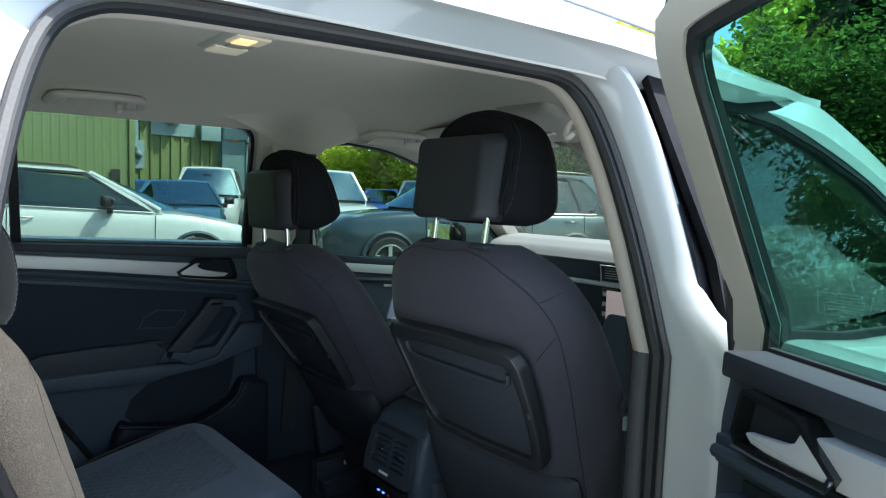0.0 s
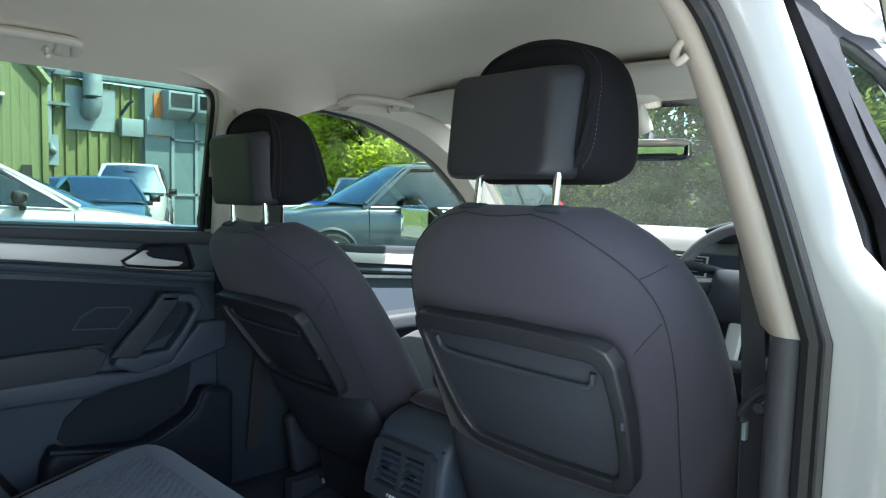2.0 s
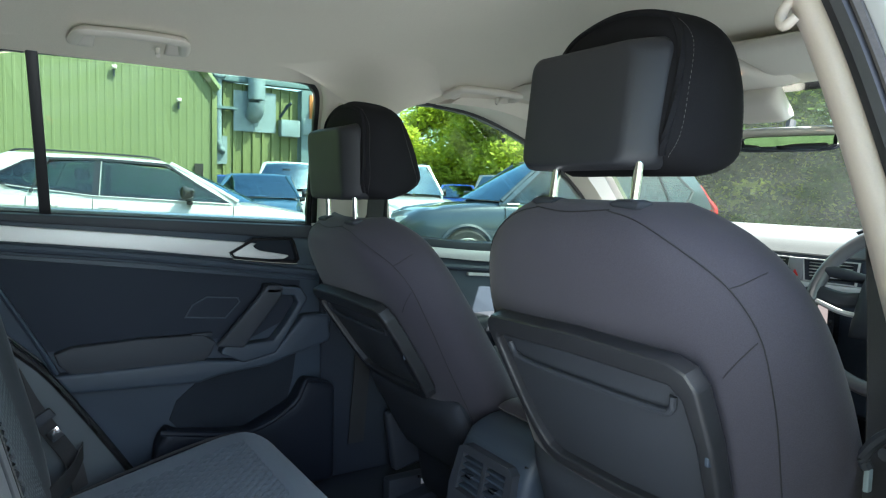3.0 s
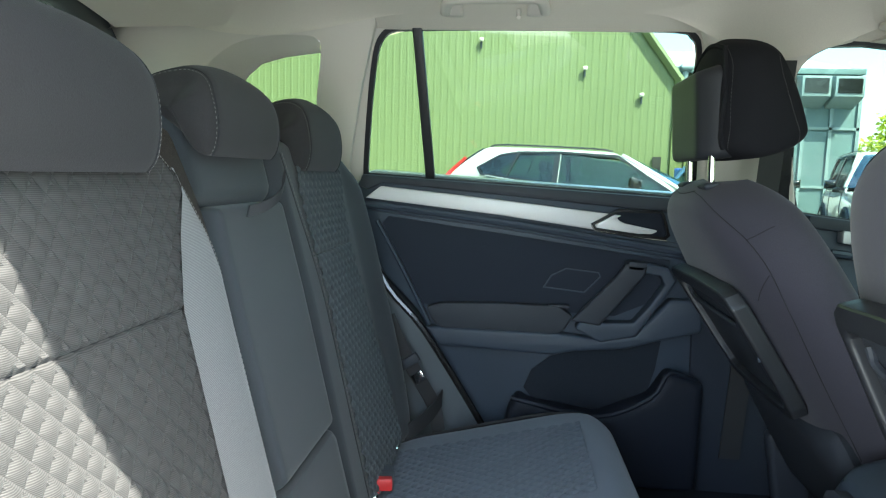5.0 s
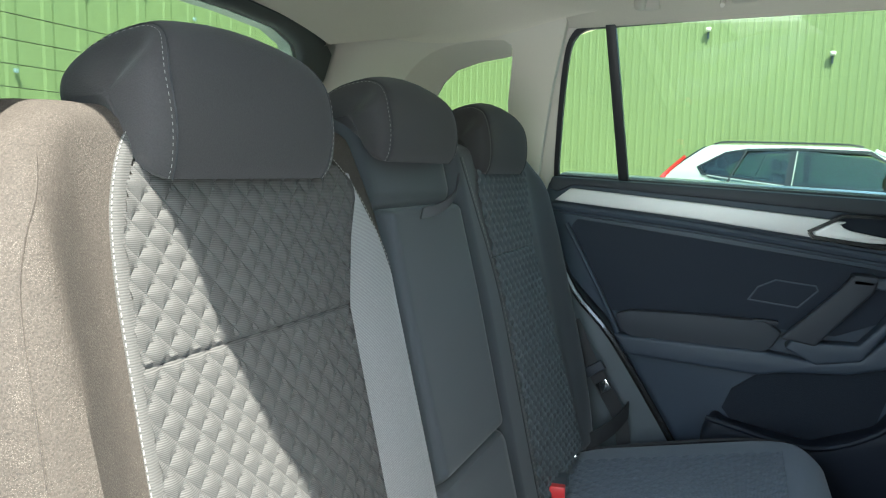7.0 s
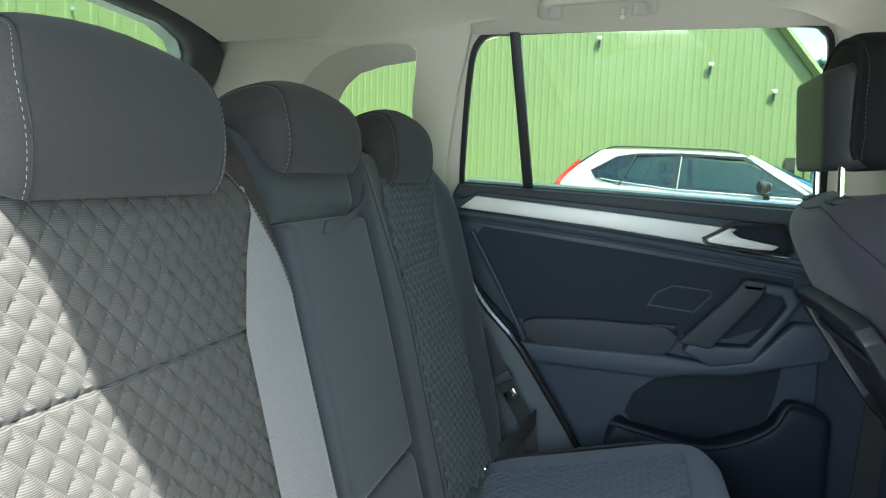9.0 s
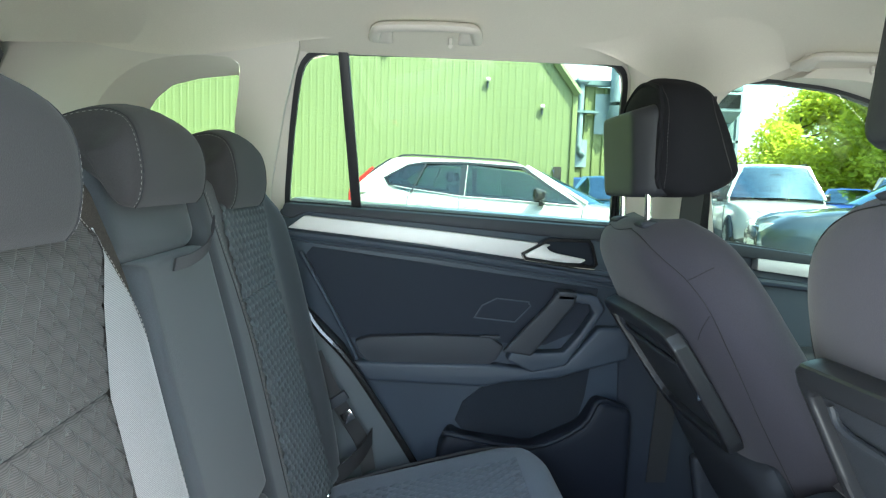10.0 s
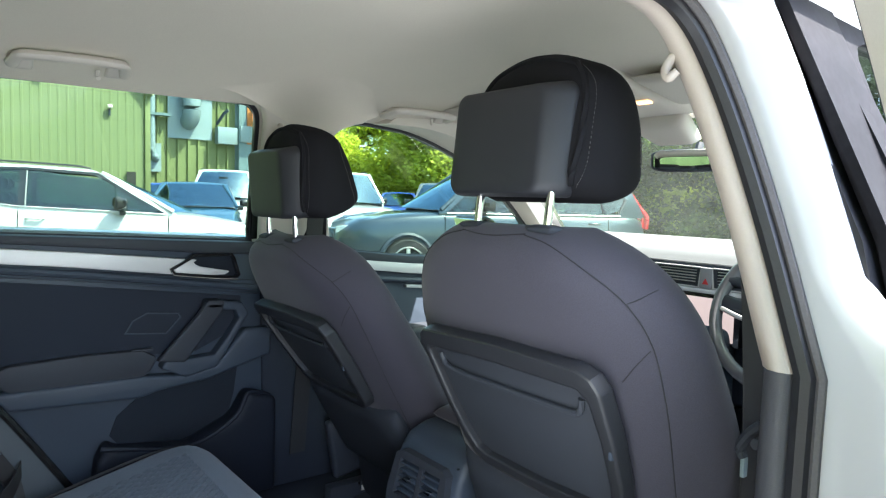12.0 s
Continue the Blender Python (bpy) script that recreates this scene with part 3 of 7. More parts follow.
def pillar_trim(s):
    """Inner trim of the rear pillars round the quarter window, and the pane in it."""
    t = thing("pillar_trim", "pale beige moulded trim round the rear quarter window", "pillar trim", (s * 0.7, -1.0, 0.9), kind="structure")
    outer = [(-1.75, 0.90), (-1.62, 1.20), (-1.42, 1.42), (-1.0, 1.466), (-0.70, 1.470), (-0.700, 1.430), (-0.742, 1.30), (-0.78, 1.15), (-0.805, 1.03), (-0.80, 0.90)] if s < 0 else [(-1.75, 0.90), (-1.62, 1.20), (-1.42, 1.42), (-1.0, 1.466), (-0.84, 1.470), (-0.845, 1.430), (-0.86, 1.30), (-0.87, 1.15), (-0.875, 1.03), (-0.87, 0.90)]
    mouth = [(-1.21, 1.175), (-1.185, 1.255), (-1.13, 1.330), (-1.05, 1.382), (-0.96, 1.402), (-0.870, 1.404), (-0.842, 1.396), (-0.834, 1.374), (-0.858, 1.262), (-0.875, 1.17), (-1.0, 1.150), (-1.15, 1.150)]
    mouth = [(q.x, q.y) for q in smooth_path([(y, z, 0) for y, z in mouth + mouth[:1]], 3)[:-1]]
    part("trim", ring_plate(outer, mouth, on_side(s, (0.050, 0.030))), TRIM, t)
    c = Vector((-0.96, 1.275))
    angs = [2 * math.pi * k / 60 for k in range(60)]
    rings = []
    for f, inset in ((0.0, 0.050), (0.08, 0.047), (0.25, 0.038), (0.6, 0.020), (0.9, 0.007), (1.0, 0.002)):
        rings.append([on_side(s, (inset, inset))(*cast(mouth, c, a).lerp(cast(QUARTER, c, a), f), 0) for a in angs])
    part("reveal", loft(rings, True, False), TRIM, t)
    pane = part("pane", prism(QUARTER, on_side(s, (0.004, 0.0))), GLASS, t)
    pane.visible_shadow = False
    body = [(-1.75, 0.30), (-1.75, 1.1), (-1.5, 1.30), (-1.36, 1.44), (-1.0, 1.465), (-0.79, 1.468), (-0.775, 1.425), (-0.80, 1.28), (-0.825, 1.1), (-0.83, 1.0), (-0.80, 0.82), (-0.62, 0.62), (-0.46, 0.30)]
    part("outer_skin", ring_plate(body, offset_poly(QUARTER, 0.03), on_side(s, (-0.006, -0.05))), PAINT, t, "white painted rear quarter panel")
    return t


LEFT_REAR_TRIM = pillar_trim(-1)
pillar_trim(1)

# Wheel-arch lining beside the rear bench.
for s in (-1, 1):
    w = part("wheel_arch_lining", prism([(-1.35, 0.30), (-1.35, 0.97), (-0.79, 0.99), (-0.757, 0.95), (-0.68, 0.80), (-0.582, 0.70), (-0.425, 0.45), (-0.36, 0.30)],
             lambda y, z, k, s=s: (s * (0.84, 0.735)[k], y, z), 0.012), LINING, None)
    part("edge_seal", tube(smooth_path([(s * 0.742, -0.778, 1.02), (s * 0.738, -0.752, 0.95), (s * 0.735, -0.675, 0.80), (s * 0.735, -0.577, 0.69), (s * 0.735, -0.42, 0.45), (s * 0.735, -0.36, 0.33)]), 0.009, 8), BLACK_GLOSS, w)
    tagged(w, "grey-black plastic lining beside the rear bench", "side lining", kind="structure")

# Pillars between the doors, closed side.
bp = thing("door_pillar", "beige pillar trim with black lower part between the doors", "pillar", (-0.75, 0.15, 0.3), kind="structure")
part("upper_trim", prism([(-0.005, 1.500), (0.030, 1.425), (0.048, 1.39), (0.055, 1.30), (0.085, 1.0), (0.325, 1.0), (0.285, 1.17), (0.250, 1.315), (0.257, 1.348), (0.277, 1.375), (0.312, 1.394), (0.36, 1.405), (0.40, 1.500)], on_side(-1, (0.052, 0.02)), 0.016, 3), TRIM, bp)
# Near-black cloth colour stands for shade, hiding the lamp's patch on this trim.
part("lower_trim", prism([(0.085, 1.0), (0.10, 0.30), (0.33, 0.30), (0.325, 1.0)], lambda y, z, k: (-(0.775, 0.83)[k], y, z), 0.012), DOOR_CLOTH, bp, "black plastic lower pillar trim")
part("hook", tube(smooth_path([(-0.655, 0.09, 1.375), (-0.635, 0.088, 1.36), (-0.63, 0.088, 1.335), (-0.645, 0.088, 1.325)]), 0.008), TRIM, bp)
part("outer_skin", prism([(0.04, 1.45), (0.08, 1.0), (0.10, 0.25), (0.33, 0.25), (0.33, 1.0), (0.25, 1.45)], on_side(-1, (-0.005, -0.04))), BLACK_GLOSS, bp, "gloss black outer pillar cover")
part("belt_webbing", prism([(0.185, 1.36), (0.235, 1.36), (0.225, 0.4), (0.175, 0.4)], on_side(-1, (0.078, 0.074))), BELT, bp, "black woven seat belt hanging straight")

# Coved joints between the pillar trims and the headliner.
def cove(y0, y1, drop, owner):
    """A hollow curve from the pillar face up to the headliner, dying out at both ends."""
    def fn(u, v):
        y = lerp(y0, y1, u)
        k = math.sin(math.pi * u) ** 2
        a = on_side(-1, (0.056, 0.0))(y, 1.452 - drop * k, 0)
        up = (on_side(-1, (0.056, 0.0))(y, 1.462, 0) - on_side(-1, (0.056, 0.0))(y, 1.452, 0)).normalized()
        xb = a.x + 0.02 + 0.20 * k
        b = Vector((xb, y, roof_at(xb, y) + 0.0012))
        out = Vector((-0.01, 0, roof_at(xb - 0.01, y) - roof_at(xb, y))).normalized()
        return a * (1 - v) ** 3 + (a + up * 0.8 * drop * k) * 3 * v * (1 - v) ** 2 + (b + out * 0.10 * k) * 3 * v * v * (1 - v) + b * v ** 3
    return part("cove", sheet(fn, 32, 14), LINER, owner)


cove(-0.10, 0.50, 0.085, bp)
cove(-1.40, -0.56, 0.050, LEFT_REAR_TRIM)

# Windscreen pillars.
TOPLINE = [(0.40, 1.408), (0.538, 1.395), (0.694, 1.355), (0.877, 1.290), (1.032, 1.204), (1.146, 1.128), (1.27, 1.03), (1.36, 0.95)]
INLINE = [(0.63, 0.46, 1.43), (0.605, 0.62, 1.432), (0.60, 0.78, 1.41), (0.635, 0.96, 1.32), (0.685, 1.11, 1.215), (0.725, 1.23, 1.125), (0.775, 1.37, 1.02), (0.80, 1.45, 0.95)]


def screen_pillar(s):
    t = thing("windscreen_pillar", "beige inner trim of the windscreen pillar", "pillar", (s * 0.7, 1.0, 0.95), kind="structure")
    a = smooth_path([(s * (glass_x(z) - 0.012), y, z) for y, z in TOPLINE], 4)
    b = smooth_path([(s * x, y, z) for x, y, z in INLINE], 4)
    rings = []
    for p, q in zip(a, b):
        mid = (p + q) / 2 + Vector((-s * 0.03, -0.012, -0.012))
        out = (p + q) / 2 + Vector((s * 0.04, 0.03, 0.05))
        rings.append([p, lerp(p, mid, 0.6) + Vector((-s * 0.008, 0, 0)), mid, lerp(q, mid, 0.6), q, out])
    part("trim", loft(rings), TRIM, t)
    outer = []
    for i, (p, q) in enumerate(zip(a, b)):
        f = min(1.0, 0.35 + i / 12)
        outer.append([p + Vector((s * 0.014, 0, 0.004)), p + Vector((s * 0.035 * f, 0.0, 0.03 * f)), (p + q) / 2 + Vector((s * 0.05, 0.03, 0.065)) * f, q + Vector((0.0, 0.03, 0.035)) * f, (p + q) / 2 + Vector((s * 0.044, 0.032, 0.053)) * f])
    part("outer_skin", loft(outer), PAINT, t, "white painted windscreen pillar")
    part("seal", tube([p + Vector((s * 0.006, 0, -0.004)) for p in a], 0.0045, 6), SEAL, t)


screen_pillar(-1)
screen_pillar(1)


def screen_at(u, v):
    k = v * (len(INLINE) - 3) + 2
    i = min(int(k), len(INLINE) - 2)
    p = Vector(INLINE[i]).lerp(Vector(INLINE[i + 1]), k - i)
    w = 2 * u - 1
    return Vector((p.x * w, p.y + 0.10 * (1 - w * w) + 0.03, p.z + 0.03 * (1 - w * w) + 0.012))


window_1 = part("windscreen", slab(screen_at, (0, 0.004, 0.003), 24, 12), SCREEN_GLASS, None)
window_1.visible_shadow = False
tagged(window_1, "clear green-tinted windscreen glass", "windscreen", kind="structure")

# Headliner edge over the windscreen.
header = part("header", slab(lambda u, v: liner(u, 0.99).lerp(screen_at(u, 0.03) + Vector((0, 0, -0.006)), v) + Vector((0, 0, -0.010 * math.sin(math.pi * v) + 0.002)), (0, 0, 0.004), 24, 8), LINER, None)
tagged(header, "pale beige headliner edge above the windscreen", "ceiling trim", kind="structure")

part("black_band", slab(lambda u, v: screen_at(u, 0.06 * v) + Vector((0, -0.004, -0.004)), (0, 0.002, 0.002), 24, 3), BLACK_GLOSS, window_1, "black printed band along the top")

# Bonnet.
part_bonnet = part("bonnet", slab(lambda u, v: Vector(((2 * u - 1) * lerp(0.80, 0.66, v), lerp(1.46, 2.35, v), lerp(1.0, 0.84, v ** 1.6) - 0.05 * (2 * u - 1) ** 4)), (0, 0, -0.015), 20, 14), PAINT, None)
tagged(part_bonnet, "white painted bonnet of the car", "bonnet", kind="structure")

# Tailgate window with its dark surround.
tg = thing("tailgate", "black-trimmed tailgate with a heated rear window", "tailgate", (0, -1.5, 0.9), kind="structure")
TG_OUT = [(-0.76, 0.85), (-0.71, 1.15), (-0.676, 1.335), (-0.645, 1.392), (-0.58, 1.418), (-0.46, 1.436), (-0.25, 1.445), (0.25, 1.445), (0.46, 1.436), (0.58, 1.418), (0.645, 1.392), (0.676, 1.335), (0.71, 1.15), (0.76, 0.85)]
TG_IN = [(-0.61, 1.0), (-0.59, 1.16), (-0.565, 1.315), (-0.535, 1.370), (-0.495, 1.394), (-0.41, 1.414), (-0.25, 1.421), (0.25, 1.421), (0.41, 1.414), (0.495, 1.394), (0.535, 1.370), (0.565, 1.315), (0.59, 1.16), (0.61, 1.0)]


def on_tail(d0, d1):
    return lambda x, z, k: Vector((x, -1.30 - (1.43 - z) * 0.75 - (d0, d1)[k], z))


part("surround", bevelled(ring_plate(TG_OUT, TG_IN, on_tail(0.0, 0.03)), 0.012, 3), TAIL_TRIM, tg)
part("outer_skin", ring_plate(offset_poly(TG_OUT, 0.10), TG_IN, on_tail(0.034, 0.07)), PAINT, tg, "white painted tailgate")
pane = part("pane", prism(TG_IN, on_tail(0.031, 0.033)), GLASS, tg)
pane.visible_shadow = False
for i in range(9):
    z = 1.04 + i * 0.036
    w = table([(1.0, 0.57), (1.16, 0.53), (1.29, 0.5), (1.36, 0.44)], z)
    lay = on_tail(0.029, 0.029)
    part("heating_wire", tube([lay(-w, z, 0), lay(0, z, 0), lay(w, z, 0)], 0.0007, 4), DARK_THREAD, tg)

# Luggage cover behind the bench.
cover = part("luggage_cover", slab(lambda u, v: Vector((lerp(-0.66, 0.66, u), lerp(-0.93, -1.42, v), 0.965 - 0.01 * math.sin(v * 3.14))), (0, 0, -0.01), 8, 8), PLASTIC, None)
tagged(cover, "black roller luggage cover behind the bench", "luggage cover")

# Door opening on the open side: trim, seal and painted jamb swept round it.
APERTURE = [(0.07, 0.30), (0.07, 0.6), (0.074, 0.85), (0.078, 1.0), (0.084, 1.15), (0.076, 1.28), (0.056, 1.365), (0.03, 1.405), (-0.01, 1.423), (-0.1, 1.426), (-0.3, 1.424),
            (-0.5, 1.42), (-0.63, 1.415), (-0.68, 1.403), (-0.715, 1.372), (-0.745, 1.29), (-0.775, 1.15), (-0.79, 1.03), (-0.768, 0.95), (-0.72, 0.86), (-0.65, 0.77),
            (-0.55, 0.63), (-0.446, 0.47), (-0.36, 0.30)]


def jamb_x(z):
    return 0.72 + 0.35 * (1.1 - max(z, 1.0))


AP = [(p.x, p.y) for p in smooth_path([(y, z, 0) for y, z in APERTURE], 4)]


def swept(path, profile, width=None):
    """Sweeps a profile of (outwards from the opening, outwards from the car) along the opening."""
    rings = []
    for i, (y, z) in enumerate(path):
        a, b = Vector(path[max(0, i - 1)]), Vector(path[min(len(path) - 1, i + 1)])
        d = (b - a).normalized()
        nrm = Vector((d.y, -d.x))
        k = min(1.0, max(0.0, (-0.50 - y) / 0.10)) * width if width else 0.0
        g = 1.0 + (0.75 * min(1.0, max(0.0, (1.10 - z) / 0.08)) if width and y > -0.2 else 0.0)
        rings.append([Vector((jamb_x(z) + lerp(dx * g, 0.036 + (dx - 0.036) * 0.35, k) if dx > 0.036 else jamb_x(z) + dx, y + nrm.x * (n + (0.05 * k if dx > 0.03 else 0.0)), z + nrm.y * (n + (0.05 * k if dx > 0.03 else 0.0)))) for n, dx in profile])
    return rings


ap = thing("door_opening", "open rear doorway with beige trim, rubber seal and white jamb", "door opening", (0.8, -0.3, 0.3), kind="structure")
cut = [i for i, (y, z) in enumerate(AP) if z > 0.985]
TRIMP = [(0.085, -0.075), (0.045, -0.055), (0.012, -0.038), (-0.002, -0.026), (-0.006, -0.012), (-0.001, 0.0), (0.02, 0.004), (0.10, -0.04)]
part("upper_trim", loft(swept(AP[cut[0]:cut[-1] + 1], TRIMP)), PILLAR_BEIGE, ap, "", 80)
LOWP = [(0.05, -0.046), (0.030, -0.042), (0.010, -0.034), (-0.002, -0.026), (-0.006, -0.012), (-0.001, 0.0), (0.02, 0.004), (0.06, -0.02)]
part("front_lower_trim", loft(swept(AP[:cut[0] + 1], [(p - 0.001, q - 0.001) for p, q in LOWP])), PILLAR_GREY, ap, "dark grey lower pillar trim", 80)
part("rear_lower_trim", loft(swept(AP[cut[-1]:], [(p - 0.001, q - 0.001) for p, q in TRIMP])), PLASTIC_LIGHT, ap, "black lower side trim")
part("inner_seal", loft(swept(AP, [(0.006 + 0.012 * math.cos(a), 0.013 + 0.013 * math.sin(a)) for a in (k * math.pi / 4 for k in range(8))])), SEAL, ap)
part("outer_seal", loft(swept(AP, [(0.008 + 0.006 * math.cos(a), 0.029 + 0.006 * math.sin(a)) for a in (k * math.pi / 3 for k in range(6))])), SEAL_GREY, ap, "grey flocked outer seal lip")
part("jamb", loft(swept(AP, [(0.012, 0.022), (0.013, 0.032), (0.010, 0.044), (0.013, 0.056), (0.020, 0.070), (0.026, 0.082), (0.036, 0.090), (0.046, 0.089), (0.046, 0.05), (0.03, 0.022)], 1.0)), PAINT, ap, "white painted door jamb")
part("hook", tube(smooth_path([(0.614, 0.060, 1.372), (0.600, 0.056, 1.366), (0.594, 0.050, 1.350), (0.602, 0.045, 1.338), (0.612, 0.048, 1.346)]), lambda t: 0.0065 - 0.0015 * abs(2 * t - 1), 10), PILLAR_BEIGE, ap, "beige plastic coat hook")
part("pillar_backing", prism([(0.112, 1.44), (0.124, 1.15), (0.126, 1.02), (0.36, 1.02), (0.30, 1.44)], on_side(1, (0.03, 0.006))), SEAL, ap)
part("sill", boxy(0.70, 0.90, -0.45, 0.10, 0.22, 0.33, 0.02), PLASTIC_LIGHT, ap)


# ---- doors ----
def rear_door(s, hinge, turn, label, glass):
    """A rear side door: s = -1 left, 1 right; drawn closed, then turned about its hinge."""
    d = thing("rear_door", label, "car door", hinge)
    X = lambda inner, outer: (lambda y, z, k: Vector((s * (inner, outer)[k], y, z)))
    base = [(-0.778, 1.03), (-0.768, 1.068), (-0.74, 1.078), (0.075, 1.042), (0.10, 0.95), (0.12, 0.45), (0.11, 0.32), (-0.36, 0.32), (-0.446, 0.47), (-0.55, 0.63), (-0.60, 0.73), (-0.70, 0.83), (-0.745, 0.94)]
    part("panel", prism(base, X(0.785, 0.845), 0.010), PLASTIC_LIGHT, d, "black plastic door card")
    part("outer_skin", prism(offset_poly(base, 0.02), X(0.848, 0.91), 0.02), PAINT, d, "white painted outer skin")
    part("sill", prism([(-0.765, 1.055), (-0.755, 1.084), (0.075, 1.047), (0.078, 1.012), (-0.05, 1.018), (-0.70, 1.064), (-0.74, 1.045)], X(0.770, 0.836), 0.007), PLASTIC, d)
    strip = part("trim_strip", prism([(-0.745, 1.024), (-0.705, 1.055), (-0.40, 1.030), (-0.098, 1.002), (-0.16, 0.964), (-0.40, 0.992)], X(0.764, 0.79), 0.004), SILVER, d, "satin silver decorative strip")
    part("strip_lip", tube(smooth_path([(s * 0.772, -0.755, 1.010), (s * 0.768, -0.60, 0.996), (s * 0.766, -0.40, 0.975), (s * 0.766, -0.15, 0.943), (s * 0.768, 0.07, 0.915)]), 0.010, 8), PLASTIC_LIGHT, d)
    part("upper_moulding", prism([(-0.735, 0.992), (-0.40, 0.958), (0.085, 0.895), (0.085, 0.935), (-0.15, 0.958), (-0.40, 0.985), (-0.745, 1.012)], X(0.772, 0.79), 0.006), PLASTIC_LIGHT, d)
    part("cloth_insert", prism([(-0.705, 0.955), (-0.687, 0.978), (-0.40, 0.945), (0.03, 0.893), (0.02, 0.80), (-0.10, 0.745), (-0.25, 0.75), (-0.59, 0.752)], X(0.781, 0.79), 0.003), DOOR_CLOTH, d, "black cloth door insert")
    rail = smooth_path([(s * 0.782, -0.715, 0.965), (s * 0.779, -0.66, 0.87), (s * 0.777, -0.60, 0.76), (s * 0.776, -0.57, 0.70)])
    part("insert_edge", tube(rail, 0.011, 8, 0.6), PLASTIC_LIGHT, d)
    arm = [(-0.576, 0.750), (-0.540, 0.762), (-0.394, 0.769), (-0.242, 0.768), (-0.206, 0.745), (-0.222, 0.712), (-0.239, 0.697), (-0.270, 0.692), (-0.515, 0.688), (-0.548, 0.702), (-0.568, 0.723)]
    part("armrest", prism(arm, X(0.757, 0.786), 0.005, 3), PLASTIC, d, "soft black armrest")
    line = [Vector((s * 0.7558, y, z)) for y, z in ((-0.562, 0.738), (-0.553, 0.718), (-0.538, 0.706), (-0.510, 0.701), (-0.275, 0.705), (-0.250, 0.709), (-0.233, 0.722), (-0.219, 0.744))]
    part("armrest_stitch", stitches(smooth_path(line, 20), 0.004, 0.002, 0.0003), SEAL, d)
    part("switch", boxy(*sorted((s * 0.760, s * 0.772)), -0.268, -0.215, 0.762, 0.771, 0.003), PLASTIC, d)
    # Moulding under the armrest, angular grip band and its surround.
    part("ledge", prism([(-0.580, 0.700), (-0.24, 0.700), (-0.14, 0.690), (-0.05, 0.706), (0.03, 0.80), (0.11, 0.80), (0.11, 0.72), (0.0, 0.690), (-0.07, 0.668), (-0.2, 0.655), (-0.25, 0.642), (-0.545, 0.652)], X(0.750, 0.79), 0.010, 3), PLASTIC_LIGHT, d)
    part("pull_handle", prism([(-0.212, 0.738), (-0.105, 0.857), (-0.084, 0.888), (-0.034, 0.884), (-0.040, 0.858), (-0.141, 0.728)], X(0.730, 0.752), 0.007, 3), PLASTIC, d, "black grab handle of the door")
    part("handle_foot", prism([(-0.085, 0.868), (-0.080, 0.892), (-0.034, 0.890), (-0.040, 0.868)], X(0.73, 0.786), 0.005), PLASTIC, d)
    part("handle_surround", prism([(-0.075, 0.892), (0.020, 0.880), (0.040, 0.848), (0.012, 0.800), (-0.050, 0.703), (-0.136, 0.684), (-0.200, 0.715), (-0.188, 0.736), (-0.140, 0.734), (-0.058, 0.738), (-0.020, 0.786), (0.012, 0.836), (0.0, 0.858), (-0.050, 0.864)], X(0.742, 0.786), 0.007, 3), PLASTIC_LIGHT, d)
    # Release handle.
    hexa = [(-0.174, 0.980), (-0.108, 1.018), (-0.004, 1.018), (0.004, 1.006), (0.019, 0.957), (0.008, 0.946), (-0.056, 0.951), (-0.164, 0.964)]
    part("release_bezel", ring_plate(hexa, offset_poly(hexa, -0.007), X(0.756, 0.786)), BLACK_GLOSS, d)
    # Near-black plate stands for the shade in the handle recess.
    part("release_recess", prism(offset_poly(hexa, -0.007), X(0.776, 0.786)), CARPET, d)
    part("release_edge", tube([(s * 0.755, -0.172, 0.976), (s * 0.755, -0.163, 0.962), (s * 0.755, -0.056, 0.949), (s * 0.755, 0.010, 0.944)], 0.0018, 6), CHROME, d)
    part("release_lever", prism([(-0.161, 0.978), (-0.118, 1.003), (-0.114, 1.002), (-0.106, 0.990), (-0.091, 0.983), (-0.014, 0.969), (-0.012, 0.966), (-0.025, 0.959), (-0.057, 0.959), (-0.156, 0.968)], X(0.758, 0.770), 0.003), SILVER, d, "satin silver release lever")
    hexb = [(-0.280, 0.812), (-0.262, 0.843), (-0.226, 0.862), (-0.145, 0.855), (-0.140, 0.845), (-0.178, 0.803)]
    part("speaker_outline", ring_plate(offset_poly(hexb, 0.0015), offset_poly(hexb, -0.0015), X(0.7775, 0.782)), PLASTIC_LIGHT, d)
    # Pocket: a bulge, with a near-black plate for its shaded mouth above.
    mouth = [(-0.320, 0.545), (-0.302, 0.594), (-0.249, 0.638), (-0.196, 0.658), (-0.075, 0.668), (0.02, 0.690), (0.010, 0.615), (-0.01, 0.540), (-0.135, 0.494), (-0.284, 0.500)]
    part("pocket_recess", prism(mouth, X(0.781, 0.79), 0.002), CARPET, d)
    part("pocket", prism([(-0.36, 0.50), (-0.335, 0.545), (-0.31, 0.525), (-0.135, 0.500), (-0.01, 0.556), (0.03, 0.625), (0.115, 0.60), (0.115, 0.32), (-0.38, 0.32)], X(0.715, 0.79), 0.022, 4), SHADED_PLASTIC, d, "moulded door pocket")
    rim = smooth_path([(s * 0.722, -0.352, 0.535), (s * 0.720, -0.315, 0.528), (s * 0.716, -0.135, 0.503), (s * 0.716, -0.01, 0.560), (s * 0.720, 0.03, 0.622), (s * 0.74, 0.10, 0.60)])
    part("pocket_rim", tube(rim, 0.007, 8), SHADED_PLASTIC, d)
    # Window: frame, seal, divider and panes.
    lay = on_side(s, (0.014, -0.012))
    wide = [(y + (0.032 if y > 0.03 else 0.0), z) for y, z in offset_poly(WINDOW, 0.044)]
    part("window_frame", ring_plate(wide, offset_poly(WINDOW, 0.006), lay), TRIM, d, "beige inner window frame")
